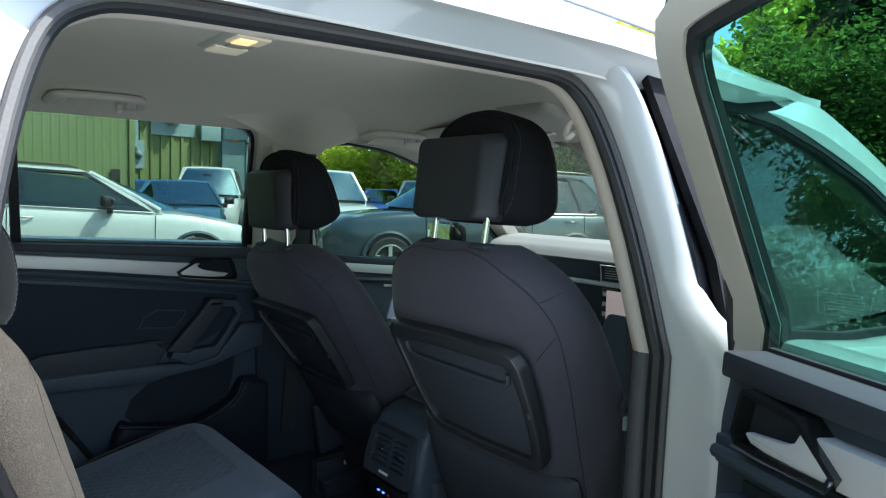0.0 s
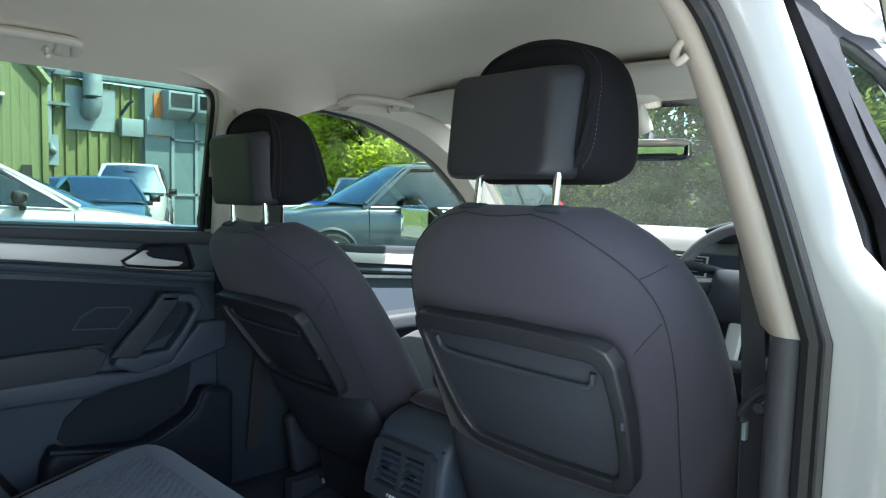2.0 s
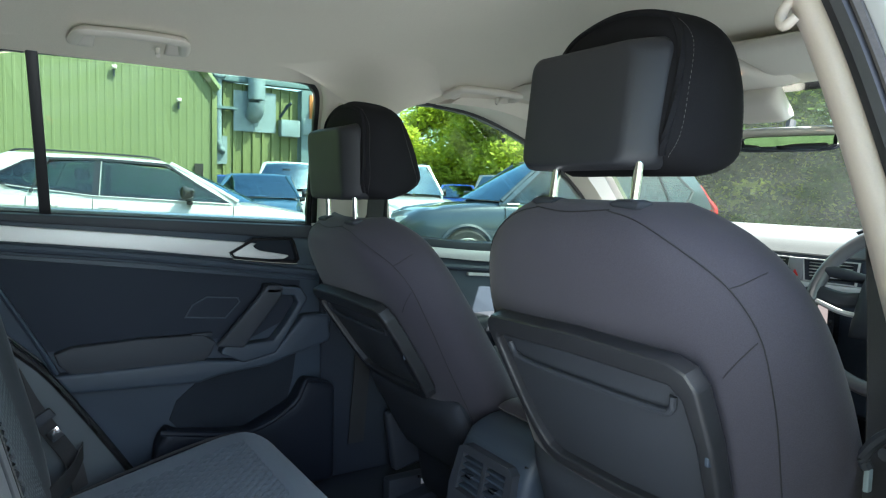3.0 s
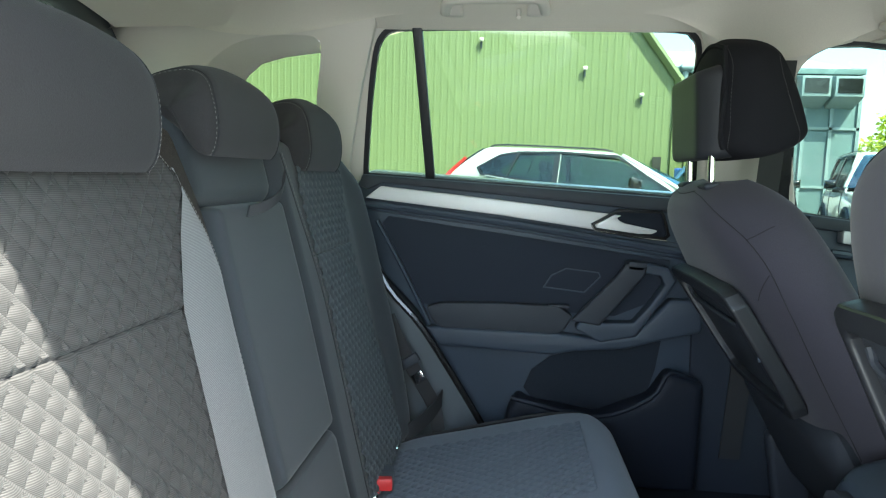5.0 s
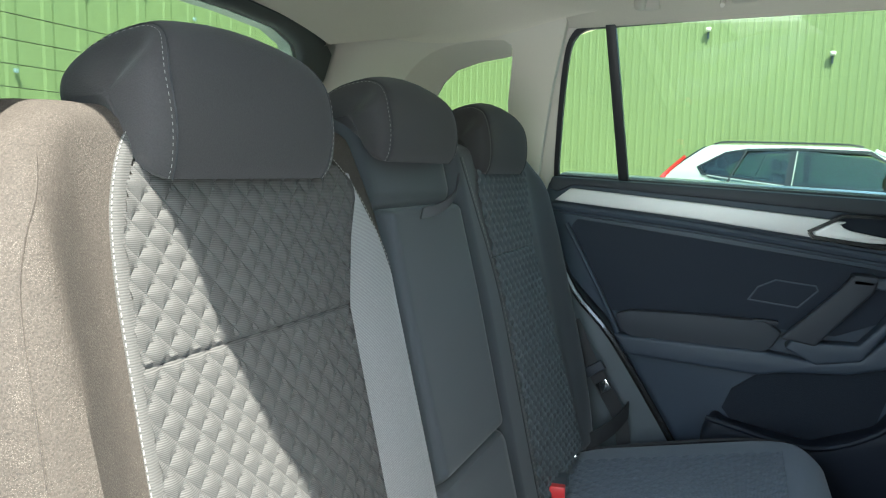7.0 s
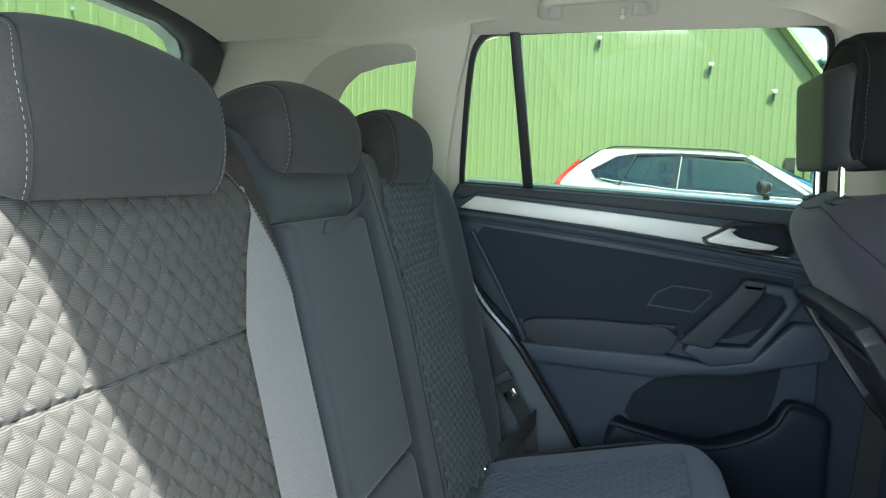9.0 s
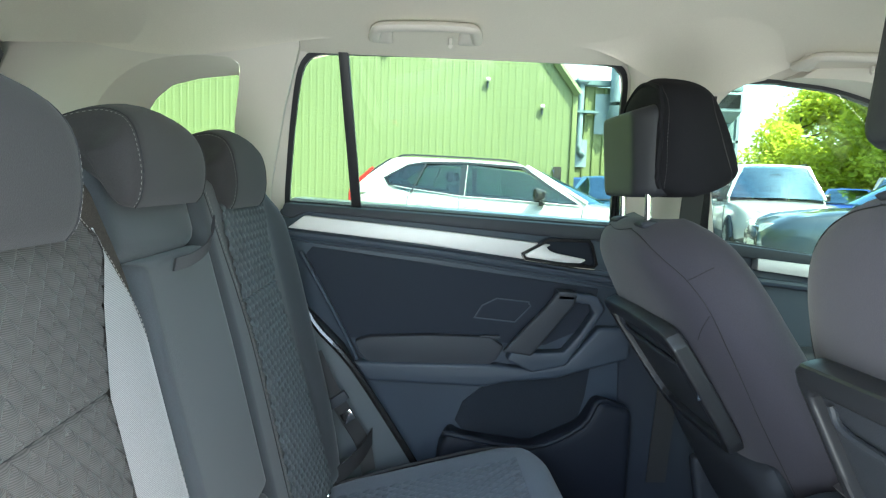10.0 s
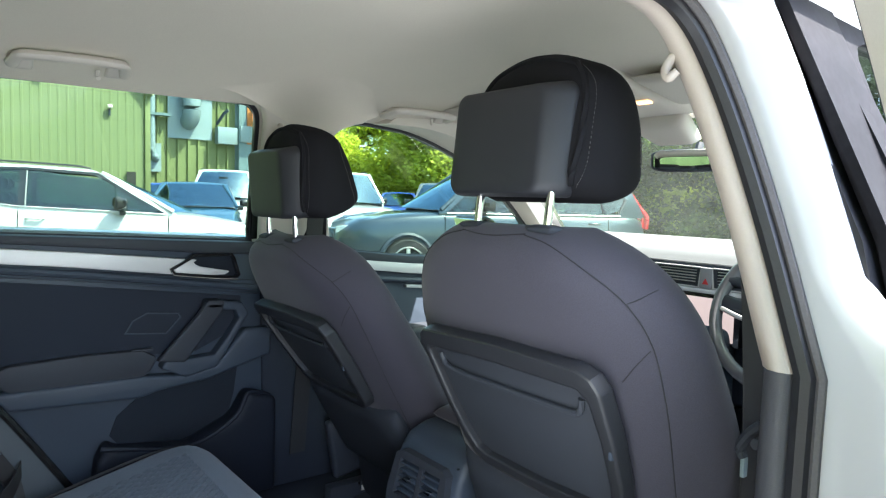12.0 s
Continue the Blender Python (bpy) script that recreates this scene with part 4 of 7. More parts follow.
    part("frame_outer", ring_plate(offset_poly(WINDOW, 0.060), offset_poly(WINDOW, 0.005), on_side(s, (-0.013, -0.022))), BLACK_GLOSS, d, "gloss black outer window frame")
    part("window_seal", ring_plate(offset_poly(WINDOW, 0.007), offset_poly(WINDOW, -0.006), on_side(s, (0.010, -0.004))), SEAL, d)
    part("edge_seal", ring_plate(offset_poly(WINDOW, 0.056), offset_poly(WINDOW, 0.043), on_side(s, (0.009, -0.002))), SEAL, d)
    front = sorted((p for p in wide if p[0] > 0.09), key=lambda p: p[1])
    part("hinge_seal", tube(smooth_path([on_side(s, (0.002, 0))(y, z, 0) for y, z in front], 3), 0.010, 8), SEAL, d, "black rubber seal along the frame edge")
    part("divider", prism([(-0.620, 1.43), (-0.597, 1.43), (-0.573, 1.075), (-0.597, 1.075)], on_side(s, (0.016, -0.006)), 0.003), SEAL, d, "black window divider bar")
    for poly in ([(-0.755, 1.07), (-0.732, 1.272), (-0.694, 1.41), (-0.612, 1.43), (-0.588, 1.07)], [(-0.584, 1.07), (-0.608, 1.43), (0.02, 1.425), (0.046, 1.33), (0.07, 1.046)]):
        p = part("pane", prism(poly, on_side(s, (0.002, -0.002))), glass, d)
        p.visible_shadow = False
    d.matrix_basis = pose(*hinge, 0, 0, turn)
    return d


rear_door(-1, (-0.87, 0.09, 0.3), 0, "closed rear door with black card, silver strip and green-tinted window", GLASS)
rear_door(1, (0.910, 0.176, 0.3), 56, "wide open rear door with black card and beige window frame", DOOR_GLASS)


def front_door(s, label, glass):
    d = thing("front_door", label, "car door", (s * 0.87, 0.7, 0.3))
    X = lambda inner, outer: (lambda y, z, k: Vector((s * (inner, outer)[k], y, z)))
    base = [(0.33, 0.32), (0.335, 1.0), (0.36, 1.012), (0.583, 0.985), (0.93, 0.967), (1.22, 0.975), (1.36, 0.94), (1.38, 0.32)]
    part("panel", prism(base, X(0.785, 0.845), 0.01), PLASTIC_LIGHT, d)
    part("outer_skin", prism([(0.155, 0.32), (0.150, 1.0), (0.36, 1.01)] + base[3:], X(0.848, 0.915), 0.02), PAINT, d, "white painted outer skin")
    part("pillar_cover", prism([(0.150, 1.005), (0.138, 1.15), (0.118, 1.38), (0.112, 1.47), (0.235, 1.47), (0.246, 1.33), (0.285, 1.15), (0.33, 1.005)], on_side(s, (-0.004, -0.020)), 0.003), DUSTY, d, "dusty gloss black pillar cover")
    part("sill", prism([(0.34, 0.99), (0.345, 1.02), (0.583, 0.994), (0.93, 0.977), (1.25, 0.985), (1.25, 0.955), (0.93, 0.945), (0.583, 0.965)], X(0.765, 0.84), 0.007), PLASTIC, d)
    part("trim_strip", prism([(0.42, 0.985), (0.60, 0.968), (0.95, 0.945), (1.2, 0.945), (1.2, 0.90), (0.95, 0.905), (0.60, 0.935), (0.42, 0.955)], X(0.755, 0.79), 0.004), SILVER, d, "satin silver decorative strip")
    part("strip_lip", tube(smooth_path([(s * 0.768, 0.40, 0.930), (s * 0.766, 0.6, 0.912), (s * 0.766, 0.95, 0.885), (s * 0.768, 1.2, 0.88)]), 0.010), PLASTIC_LIGHT, d)
    part("second_strip", prism([(0.60, 0.895), (0.95, 0.868), (1.2, 0.865), (1.2, 0.855), (0.95, 0.857), (0.60, 0.884)], X(0.772, 0.79), 0.003), SILVER, d)
    part("armrest", boxy(*sorted((s * 0.70, s * 0.79)), 0.42, 0.95, 0.70, 0.76, 0.02, 3), PLASTIC, d)
    part("release_lever", prism([(0.93, 0.93), (1.0, 0.945), (1.05, 0.93), (1.03, 0.91), (0.95, 0.912)], X(0.745, 0.76), 0.004), CHROME, d)
    part("window_seal", ring_plate(offset_poly(FRONT_WINDOW, 0.009), offset_poly(FRONT_WINDOW, -0.006), on_side(s, (0.014, -0.012))), SEAL, d)
    part("frame_outer", ring_plate(offset_poly(FRONT_WINDOW, 0.05), offset_poly(FRONT_WINDOW, -0.004), on_side(s, (-0.006, -0.017))), DUSTY, d)
    p = part("pane", prism(offset_poly(FRONT_WINDOW, 0.004), on_side(s, (0.002, -0.002))), glass, d)
    p.visible_shadow = False
    return d


front_door(-1, "closed front passenger door with silver strip and clear window", GLASS)
front_door(1, "closed front driver door with clear window", GLASS)

# Exterior mirror on the far side.
wm = thing("wing_mirror", "white wing mirror with a dark-edged glass", "wing mirror", (-0.9, 1.0, 1.0))
wmp = Pad(lambda u, v: (lerp(-0.885, -1.10, u), 1.045 + 0.02 * u, lerp(0.985, 1.125, v)), lambda u, v: (0, -1, 0), 0.215, 0.14, 0.02, 0.09, 0.05, 0.05)
part("housing", wmp.mesh(16, 14), BLACK_GLOSS, wm)
wmg = Pad(lambda u, v: (lerp(-0.90, -1.088, u), 1.025 + 0.02 * u, lerp(0.997, 1.113, v)), lambda u, v: (0.22, -0.97, 0), 0.19, 0.116, 0.010, 0.015, 0.05, 0.045)
part("mirror_glass", wmg.mesh(12, 10), MIRROR, wm)
part("arm", boxy(-0.95, -0.86, 1.05, 1.11, 0.985, 1.03, 0.012), BLACK_GLOSS, wm)


# ---- front seats ----
def front_seat(origin, label):
    """A front seat seen mostly from behind; drawn at the driver's place."""
    t = thing("front_seat", label, "car seat", origin, group="front seats")
    cx = 0.37
    half = eased([(0.0, 0.245), (0.25, 0.276), (0.5, 0.288), (0.68, 0.285), (0.80, 0.268), (0.88, 0.238), (0.94, 0.196), (0.98, 0.152), (1.0, 0.122)])
    head_half = eased([(0, 0.106), (0.06, 0.121), (0.2, 0.133), (0.5, 0.137), (0.72, 0.130), (0.86, 0.116), (0.95, 0.096), (1, 0.070)])

    def spine(v):
        z = lerp(0.50, 1.150, v)
        y = table([(0.50, 0.262), (0.75, 0.158), (0.96, 0.068), (1.05, 0.036), (1.12, 0.014), (1.16, 0.004)], z)
        return y, z

    def base(u, v):
        y, z = spine(v)
        w = table(half, v)
        k = 2 * u - 1
        return (cx - 0.012 + k * (w + 0.012), y + 0.035 * k ** 4 + 0.012 * abs(k) ** 2, z)

    back = Pad(base, lambda u, v: (0, -0.92, -0.38 * (1 - v) - 0.05), 0.50, 0.65, 0.066, 0.085, 0.115, 0.075)
    part("backrest", back.mesh(36, 40), SEAT_CLOTH, t, "black cloth backrest")
    for sg in (-1, 1):
        q = lambda a: 0.5 + sg * a
        part("seam", back.seam([(q(0.20), 0.985), (q(0.33), 0.965), (q(0.41), 0.90), (q(0.435), 0.82), (q(0.43), 0.70), (q(0.41), 0.50), (q(0.40), 0.3)], 0.0008), DARK_THREAD, t)
        part("seam", back.seam([(q(0.425), 0.865), (q(0.455), 0.875), (q(0.49), 0.89)], 0.0007), DARK_THREAD, t)
        part("seam", back.seam([(q(0.43), 0.78), (q(0.39), 0.745), (q(0.36), 0.715)], 0.0007), DARK_THREAD, t)
    part("seam", back.seam([(0.28, 0.985), (0.5, 0.978), (0.72, 0.985)], 0.0008), DARK_THREAD, t)
    # Folding tray.

    def lay(x, z, lift):
        x, z = x + 0.008, z + 0.017
        y, _ = spine((z - 0.50) / 0.65)
        return Vector((x, y - 0.070 - lift, z - 0.3 * lift))

    tray_o = [(0.172, 0.930), (0.176, 0.946), (0.190, 0.956), (0.36, 0.962), (0.525, 0.958), (0.548, 0.950), (0.560, 0.930), (0.562, 0.86), (0.556, 0.79), (0.548, 0.745), (0.535, 0.727), (0.515, 0.720), (0.38, 0.716), (0.250, 0.722), (0.225, 0.734), (0.208, 0.760), (0.190, 0.83)]
    tray_i = [(0.190, 0.918), (0.196, 0.926), (0.36, 0.931), (0.520, 0.929), (0.534, 0.915), (0.538, 0.86), (0.533, 0.79), (0.526, 0.755), (0.512, 0.743), (0.38, 0.738), (0.260, 0.743), (0.240, 0.752), (0.222, 0.78), (0.205, 0.84)]
    part("tray_frame", bevelled(ring_plate(tray_o, tray_i, lambda x, z, k: lay(x, z, (0.020, -0.008)[k]), 48), 0.006, 3), TRAY, t, "black moulded tray frame")
    part("tray", prism(offset_poly(tray_i, 0.004), lambda x, z, k: lay(x, z, (0.007, -0.006)[k]), 0.002), PLASTIC, t, "black folding tray panel")
    part("tray_lip", tube(smooth_path([lay(0.206, 0.912, 0.008), lay(0.216, 0.895, 0.011), lay(0.25, 0.888, 0.012), lay(0.36, 0.886, 0.012), lay(0.485, 0.886, 0.012), lay(0.508, 0.892, 0.011), lay(0.514, 0.910, 0.008)]), 0.005, 8), PLASTIC, t)
    part("tray_latch", boxy(0.558, 0.564, lay(0.56, 0.86, 0.012).y - 0.004, lay(0.56, 0.86, 0.012).y + 0.012, 0.850, 0.872, 0.002), PLASTIC_LIGHT, t)
    low = Pad(lambda u, v: (cx + (2 * u - 1) * 0.225, spine(lerp(0.0, 0.36, v))[0] - 0.045, lerp(0.46, 0.725, v)), lambda u, v: (0, -0.93, -0.36), 0.45, 0.26, 0.03, 0.03, 0.06, 0.04)
    part("lower_cover", low.mesh(16, 14), PLASTIC, t)
    # Posts and collars.
    for x in (0.295, 0.445):
        part("post", tube([(x, 0.004, 1.13), (x, 0.009, 1.17), (x, 0.0135, 1.206)], 0.0062, 12), CHROME, t, "polished chrome headrest post")
        col = Pad(lambda u, v, x=x: (x + (u - 0.5) * 0.046, 0.002 + (v - 0.5) * 0.030, 1.146), lambda u, v: (0, 0, 1), 0.046, 0.030, 0.006, 0.008, 0.010, 0.010)
        part("collar", col.mesh(12, 10), PLASTIC, t)
    # Headrest: cloth cushion in front, plastic shell behind.
    def hbase(u, v):
        k = 2 * u - 1
        w = table(head_half, v)
        z = 1.183 + 0.222 * v
        return (0.366 + k * w * 1.05, 0.066 + 0.006 * v + 0.014 * k * k, z - 0.016 * k ** 2 * v * v)

    cush = Pad(hbase, lambda u, v: Vector((0, -1, 0.05)) * (1.22 - 0.62 * v ** 1.4), 0.28, 0.22, 0.046, 0.082, 0.045, 0.045)
    head = part("headrest", cush.mesh(36, 32), FRONT_HEAD, t, "black cloth headrest cushion")
    for sg in (-1, 1):
        q = lambda a: 0.5 + sg * a
        part("stitching", cush.dashes([(q(0.38), 0.94), (q(0.435), 0.80), (q(0.43), 0.5), (q(0.43), 0.2), (q(0.40), 0.08)], 0.0022, 0.0018, 0.00017), FINE_THREAD, head)
        part("stitching", cush.dashes([(q(0.40), 0.92), (q(0.46), 0.75), (q(0.47), 0.5), (q(0.45), 0.15), (q(0.38), 0.05)], 0.0022, 0.0018, 0.00017, side=-1), FINE_THREAD, head)
    piping = [(0.12, 0.10), (0.105, 0.5), (0.115, 0.86), (0.20, 0.93), (0.5, 0.955), (0.80, 0.93), (0.885, 0.86), (0.895, 0.5), (0.88, 0.10)]
    part("piping", cush.seam(piping, 0.0050, 1, 0.0016, 14), FRONT_HEAD, head)
    # Shell: a flat rear face with sloping flanks.
    def rounded(x0, x1, z0, z1, r, m=5):
        return [(cx_ + r * math.cos(a), cz_ + r * math.sin(a)) for cx_, cz_, a0 in ((x1 - r, z1 - r, 0.0), (x0 + r, z1 - r, 90.0), (x0 + r, z0 + r, 180.0), (x1 - r, z0 + r, 270.0)) for a in (radians(a0 + 90 * k / m) for k in range(m + 1))]

    rings = []
    for dx, dz, r, y in ((0.000, 0.000, 0.022, 0.060), (0.000, 0.000, 0.022, 0.024), (0.002, 0.001, 0.022, 0.016), (0.026, 0.004, 0.020, -0.006), (0.031, 0.006, 0.018, -0.010), (0.038, 0.010, 0.016, -0.0115), (0.050, 0.022, 0.014, -0.012)):
        rings.append([Vector((x, y + 0.10 * (z - 1.20), z)) for x, z in rounded(0.212 + dx, 0.466 - dx, 1.190 + dz, 1.354 - dz, r)])
    part("headrest_shell", loft(rings), SHELL, t, "smooth black plastic headrest shell", 50)
    # Cushion, base and side trim.
    seat = Pad(lambda u, v: (cx + (2 * u - 1) * 0.255, lerp(0.20, 0.72, v), lerp(0.56, 0.62, v)), lambda u, v: (0, 0, 1), 0.51, 0.52, 0.06, 0.10, 0.09, 0.09)
    part("seat_cushion", seat.mesh(20, 20), SEAT_CLOTH, t)
    part("base", boxy(cx - 0.22, cx + 0.22, 0.22, 0.66, 0.30, 0.47, 0.03), PLASTIC, t)
    for x in (cx - 0.20, cx + 0.20):
        part("rail", boxy(x - 0.025, x + 0.025, 0.12, 0.72, 0.215, 0.30, 0.008), PLASTIC, t)
    for x in (cx - 0.262, cx + 0.262):
        part("side_cover", boxy(x - 0.018, x + 0.018, 0.16, 0.66, 0.36, 0.54, 0.014, 3), PLASTIC, t)
    return t


driver = front_seat((0.37, 0.3, 0.22), "black cloth driver seat with folding tray on its back")
passenger = copy_thing(driver, pose(-0.394, 0.434, 0.2245, 10, 0, 0))
tagged(passenger, "black cloth front passenger seat with folding tray, set low")


# ---- rear bench ----
def quilted(inside, place, p=0.0253, q=0.0288, n=8):
    """A sheet of quilted diamonds over the cells whose corners lie inside; place(x, z, h) lays it, h = 0 in the grooves."""
    bm = bmesh.new()
    made = {}

    def vert(i, j):
        if (i, j) not in made:
            fa, fc = (i + j) % n / n, (j - i) % n / n
            d = 2 * min(fa, fc, 1 - fa, 1 - fc)
            made[i, j] = bm.verts.new(place(i * p / n, j * q / n, 1 - (1 - d) ** 2.0))
        return made[i, j]

    for i in range(int(0.18 * n / p), int(0.57 * n / p)):
        for j in range(int(-0.62 * n / q), int(1.13 * n / q)):
            if all(inside((i + a) * p / n, (j + b) * q / n) for a in (0, 1) for b in (0, 1)):
                k = [vert(i, j), vert(i + 1, j), vert(i + 1, j + 1), vert(i, j + 1)]
                if (i - j) % n == 0 or (i - j) % n < n / 2:
                    bm.faces.new((k[0], k[1], k[2]))
                    bm.faces.new((k[0], k[2], k[3]))
                else:
                    bm.faces.new((k[0], k[1], k[3]))
                    bm.faces.new((k[1], k[2], k[3]))
    return bm


bench = thing("rear_bench", "dark grey cloth rear bench with diamond quilting and three headrests", "car seat", (0, -0.6, 0.25))
TILT_Y = 0.25


def back_y(z):
    return -0.722 - TILT_Y * (z - 0.925)


NB = Vector((0, 0.97, 0.243))


INNER = [(0.44, 0.112), (0.80, 0.114), (0.95, 0.113), (1.03, 0.125), (1.135, 0.165)]
OUTER = [(0.44, 0.63), (0.65, 0.672), (0.93, 0.672), (1.03, 0.655), (1.10, 0.62), (1.135, 0.585)]
QUILT_IN = [(0.46, 0.262), (0.717, 0.258), (0.924, 0.254), (1.0, 0.222), (1.05, 0.192), (1.07, 0.198), (1.085, 0.225), (1.094, 0.250)]
QUILT_OUT = [(0.46, 0.556), (0.75, 0.556), (0.93, 0.549), (1.02, 0.541), (1.065, 0.528), (1.096, 0.508), (1.108, 0.47)]
INNER_LEFT = [(0.44, 0.140), (0.66, 0.146), (0.855, 0.160), (1.03, 0.152), (1.135, 0.160)]
QUILT_IN_LEFT = [(0.46, 0.236), (0.69, 0.247), (0.85, 0.252), (0.93, 0.240), (1.05, 0.228), (1.07, 0.236), (1.085, 0.246), (1.094, 0.258)]
QUILT_OUT_LEFT = [(0.46, 0.552), (0.60, 0.538), (0.80, 0.508), (0.92, 0.486), (1.0, 0.505), (1.065, 0.535), (1.088, 0.520), (1.096, 0.46)]


def outer_back(s):
    """One outer place of the bench backrest; the split is not even, so the two differ along their inner edge."""
    rim, far, near = (QUILT_IN, QUILT_OUT, INNER) if s > 0 else (QUILT_IN_LEFT, QUILT_OUT_LEFT, INNER_LEFT)
    top = 1.108 if s > 0 else 1.097

    def base(u, v):
        z = lerp(0.44, 1.140, v)
        x = lerp(table(near, z), table(OUTER, z), u)
        swell = 0.0 if x < 0.56 else min((x - 0.56) / 0.06, 1.0) ** 1.5 * 0.030 * min(1.0, (1.135 - z) / 0.08 + 0.2)
        return (s * x, back_y(z) - 0.045 + swell, z)

    bk = Pad(base, lambda u, v: NB, 0.52, 0.70, 0.048, 0.09, 0.055, 0.030)
    bk.ri = 0.030
    # Sunlit right back and shaded left back take separate cloth colours.
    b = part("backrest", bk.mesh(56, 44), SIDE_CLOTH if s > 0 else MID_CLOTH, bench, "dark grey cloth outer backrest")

    def on(x, z, lift):
        u = (x - table(near, z)) / (table(OUTER, z) - table(near, z))
        return bk.at(u, (z - 0.44) / 0.70, 1, lift)

    # Quilted insert with a cross crease, and the pale panel beside it.
    def inside(x, z):
        return 0.46 < z < top and table(rim, z) - 0.003 < x < table(far, z) + 0.004

    def laid(x, z, h):
        crease = min(1.0, abs(z - 0.9247) / 0.0040)
        return on(x, z, 0.0004 + (0.0036 if s > 0 else 0.0062) * h * (0.05 + 0.95 * crease) + 0.0022 * crease)
    part("quilted_insert", quilted(inside, laid), QUILT if s > 0 else QUILT_LEFT, b, "diamond-quilted grey cloth")
    part("cross_seam", tube([on(lerp(table(rim, 0.9247), table(far, 0.9247), k / 24), 0.9247, 0.0006) for k in range(25)], 0.0009, 5), DARK_THREAD, b)
    if s < 0:
        run = smooth_path([(0.236, 0.46, 0), (0.239, 0.59, 0), (0.243, 0.69, 0), (0.247, 0.84, 0), (0.235, 0.93, 0), (0.217, 1.0, 0), (0.202, 1.06, 0), (0.190, 1.105, 0)], 60)
        part("stitching", stitches([on(p.x, p.y, 0.0022) for p in run], 0.004, 0.003, 0.0005), STITCH, b, "pale contrast stitching")
        part("seam", tube([on(p.x - 0.006, p.y, 0.0) for p in run[::6]], 0.0012, 5), DARK_THREAD, b)
        part("side_seam", tube([on(table(far, z) + 0.004, z, 0.0004) for z in (0.5, 0.6, 0.7, 0.8, 0.92, 1.0, 1.06)], 0.0012, 5), DARK_THREAD, b)
        return b

    def pale(u, v):
        z = lerp(0.46, 1.075, v)
        xa = table([(0.46, 0.138), (0.66, 0.136), (0.929, 0.131), (1.0, 0.155), (1.06, 0.19), (1.075, 0.195)], z)
        xb = max(xa + 0.001, table(rim, z) + 0.006)
        return on(lerp(xa, xb, u), z, 0.0016 + 0.0062 * u)
    part("pale_panel", sheet(pale, 14, 60), GREY_CLOTH, b, "pale grey mesh cloth strip")
    welt = [on(p.x, p.y, 0.0) for p in smooth_path([(0.556, 0.47, 0), (0.556, 0.75, 0), (0.549, 0.93, 0), (0.541, 1.02, 0), (0.528, 1.068, 0), (0.510, 1.100, 0), (0.49, 1.112, 0), (0.44, 1.113, 0)], 12)]
    strip = []
    for i, p in enumerate(welt):
        d = (welt[min(i + 1, len(welt) - 1)] - welt[max(i - 1, 0)]).normalized()
        w = NB.cross(d).normalized() * s
        strip.append([p - w * 0.003 - NB * 0.002, p - w * 0.002 + NB * 0.0030, p + NB * 0.0038 + w * 0.004, p + NB * 0.0034 + w * 0.008, p + NB * 0.0016 + w * 0.011, p + w * 0.012 - NB * 0.006])
    part("edge_strip", loft(strip), EDGE_CLOTH, b, "grey ribbed edging strip")
    part("stitching", stitches(smooth_path([r[4] + NB * 0.001 for r in strip], 12), 0.0030, 0.0020, 0.00042), STITCH, b, "pale contrast stitching")
    seam = [on(p.x, p.y, 0.0018) for p in smooth_path([(0.140, 0.46, 0), (0.137, 0.66, 0), (0.134, 0.8, 0), (0.131, 0.929, 0), (0.155, 1.0, 0), (0.19, 1.06, 0), (0.235, 1.10, 0), (0.28, 1.117, 0)], 60)]
    part("stitching", stitches(seam, 0.0026, 0.0018, 0.0005), STITCH, b, "pale contrast stitching")
    part("side_seam", tube([on(p.x, p.y, 0.0) for p in smooth_path([(0.640, 0.5, 0), (0.650, 0.8, 0), (0.640, 1.0, 0), (0.600, 1.09, 0)], 10)], 0.0007, 5), SIDE_CLOTH, b)
    return b


outer_back(1)
outer_back(-1)


def mid_base(u, v):
    z = lerp(0.652, 1.036, v)
    return (-0.022 + (2 * u - 1) * table([(0, 0.128), (0.6, 0.136), (1, 0.130)], v), back_y(z) - 0.03, z)


arm_pad = Pad(mid_base, lambda u, v: NB, 0.26, 0.384, 0.034, 0.04, 0.016, 0.014)
armrest = part("folding_armrest", arm_pad.mesh(28, 32), MID_CLOTH, bench, "charcoal cloth folding centre armrest")
mid_low = Pad(lambda u, v: (-0.012 + (2 * u - 1) * 0.132, back_y(lerp(0.42, 0.656, v)) - 0.03, lerp(0.42, 0.656, v)), lambda u, v: NB, 0.26, 0.236, 0.036, 0.03, 0.018, 0.016)
part("centre_lower_pad", mid_low.mesh(18, 16), MID_CLOTH, bench)
mid_top = Pad(lambda u, v: (-0.012 + (2 * u - 1) * 0.150, back_y(lerp(1.030, 1.160, v)) - 0.046, lerp(1.030, 1.160, v)), lambda u, v: NB, 0.30, 0.142, 0.034, 0.06, 0.026, 0.030)
part("centre_upper_pad", mid_top.mesh(20, 14), MID_CLOTH, bench)
part("back_seam", arm_pad.seam([(0.04, 0.02), (0.03, 0.3), (0.03, 0.7), (0.04, 0.97)], 0.0012), DARK_THREAD, armrest)
tab = smooth_path([(0.026, -0.738, 1.030), (0.010, -0.722, 1.036), (-0.010, -0.710, 1.048), (-0.028, -0.707, 1.064), (-0.040, -0.710, 1.082)], 5)
part("release_tab", loft([[q + Vector((0.002, 0, -0.008)), q + Vector((0.003, 0.003, -0.008)), q + Vector((-0.003, 0.004, 0.008)), q + Vector((-0.004, 0.001, 0.008))] for q in tab]), BELT, armrest, "black webbing pull tab")


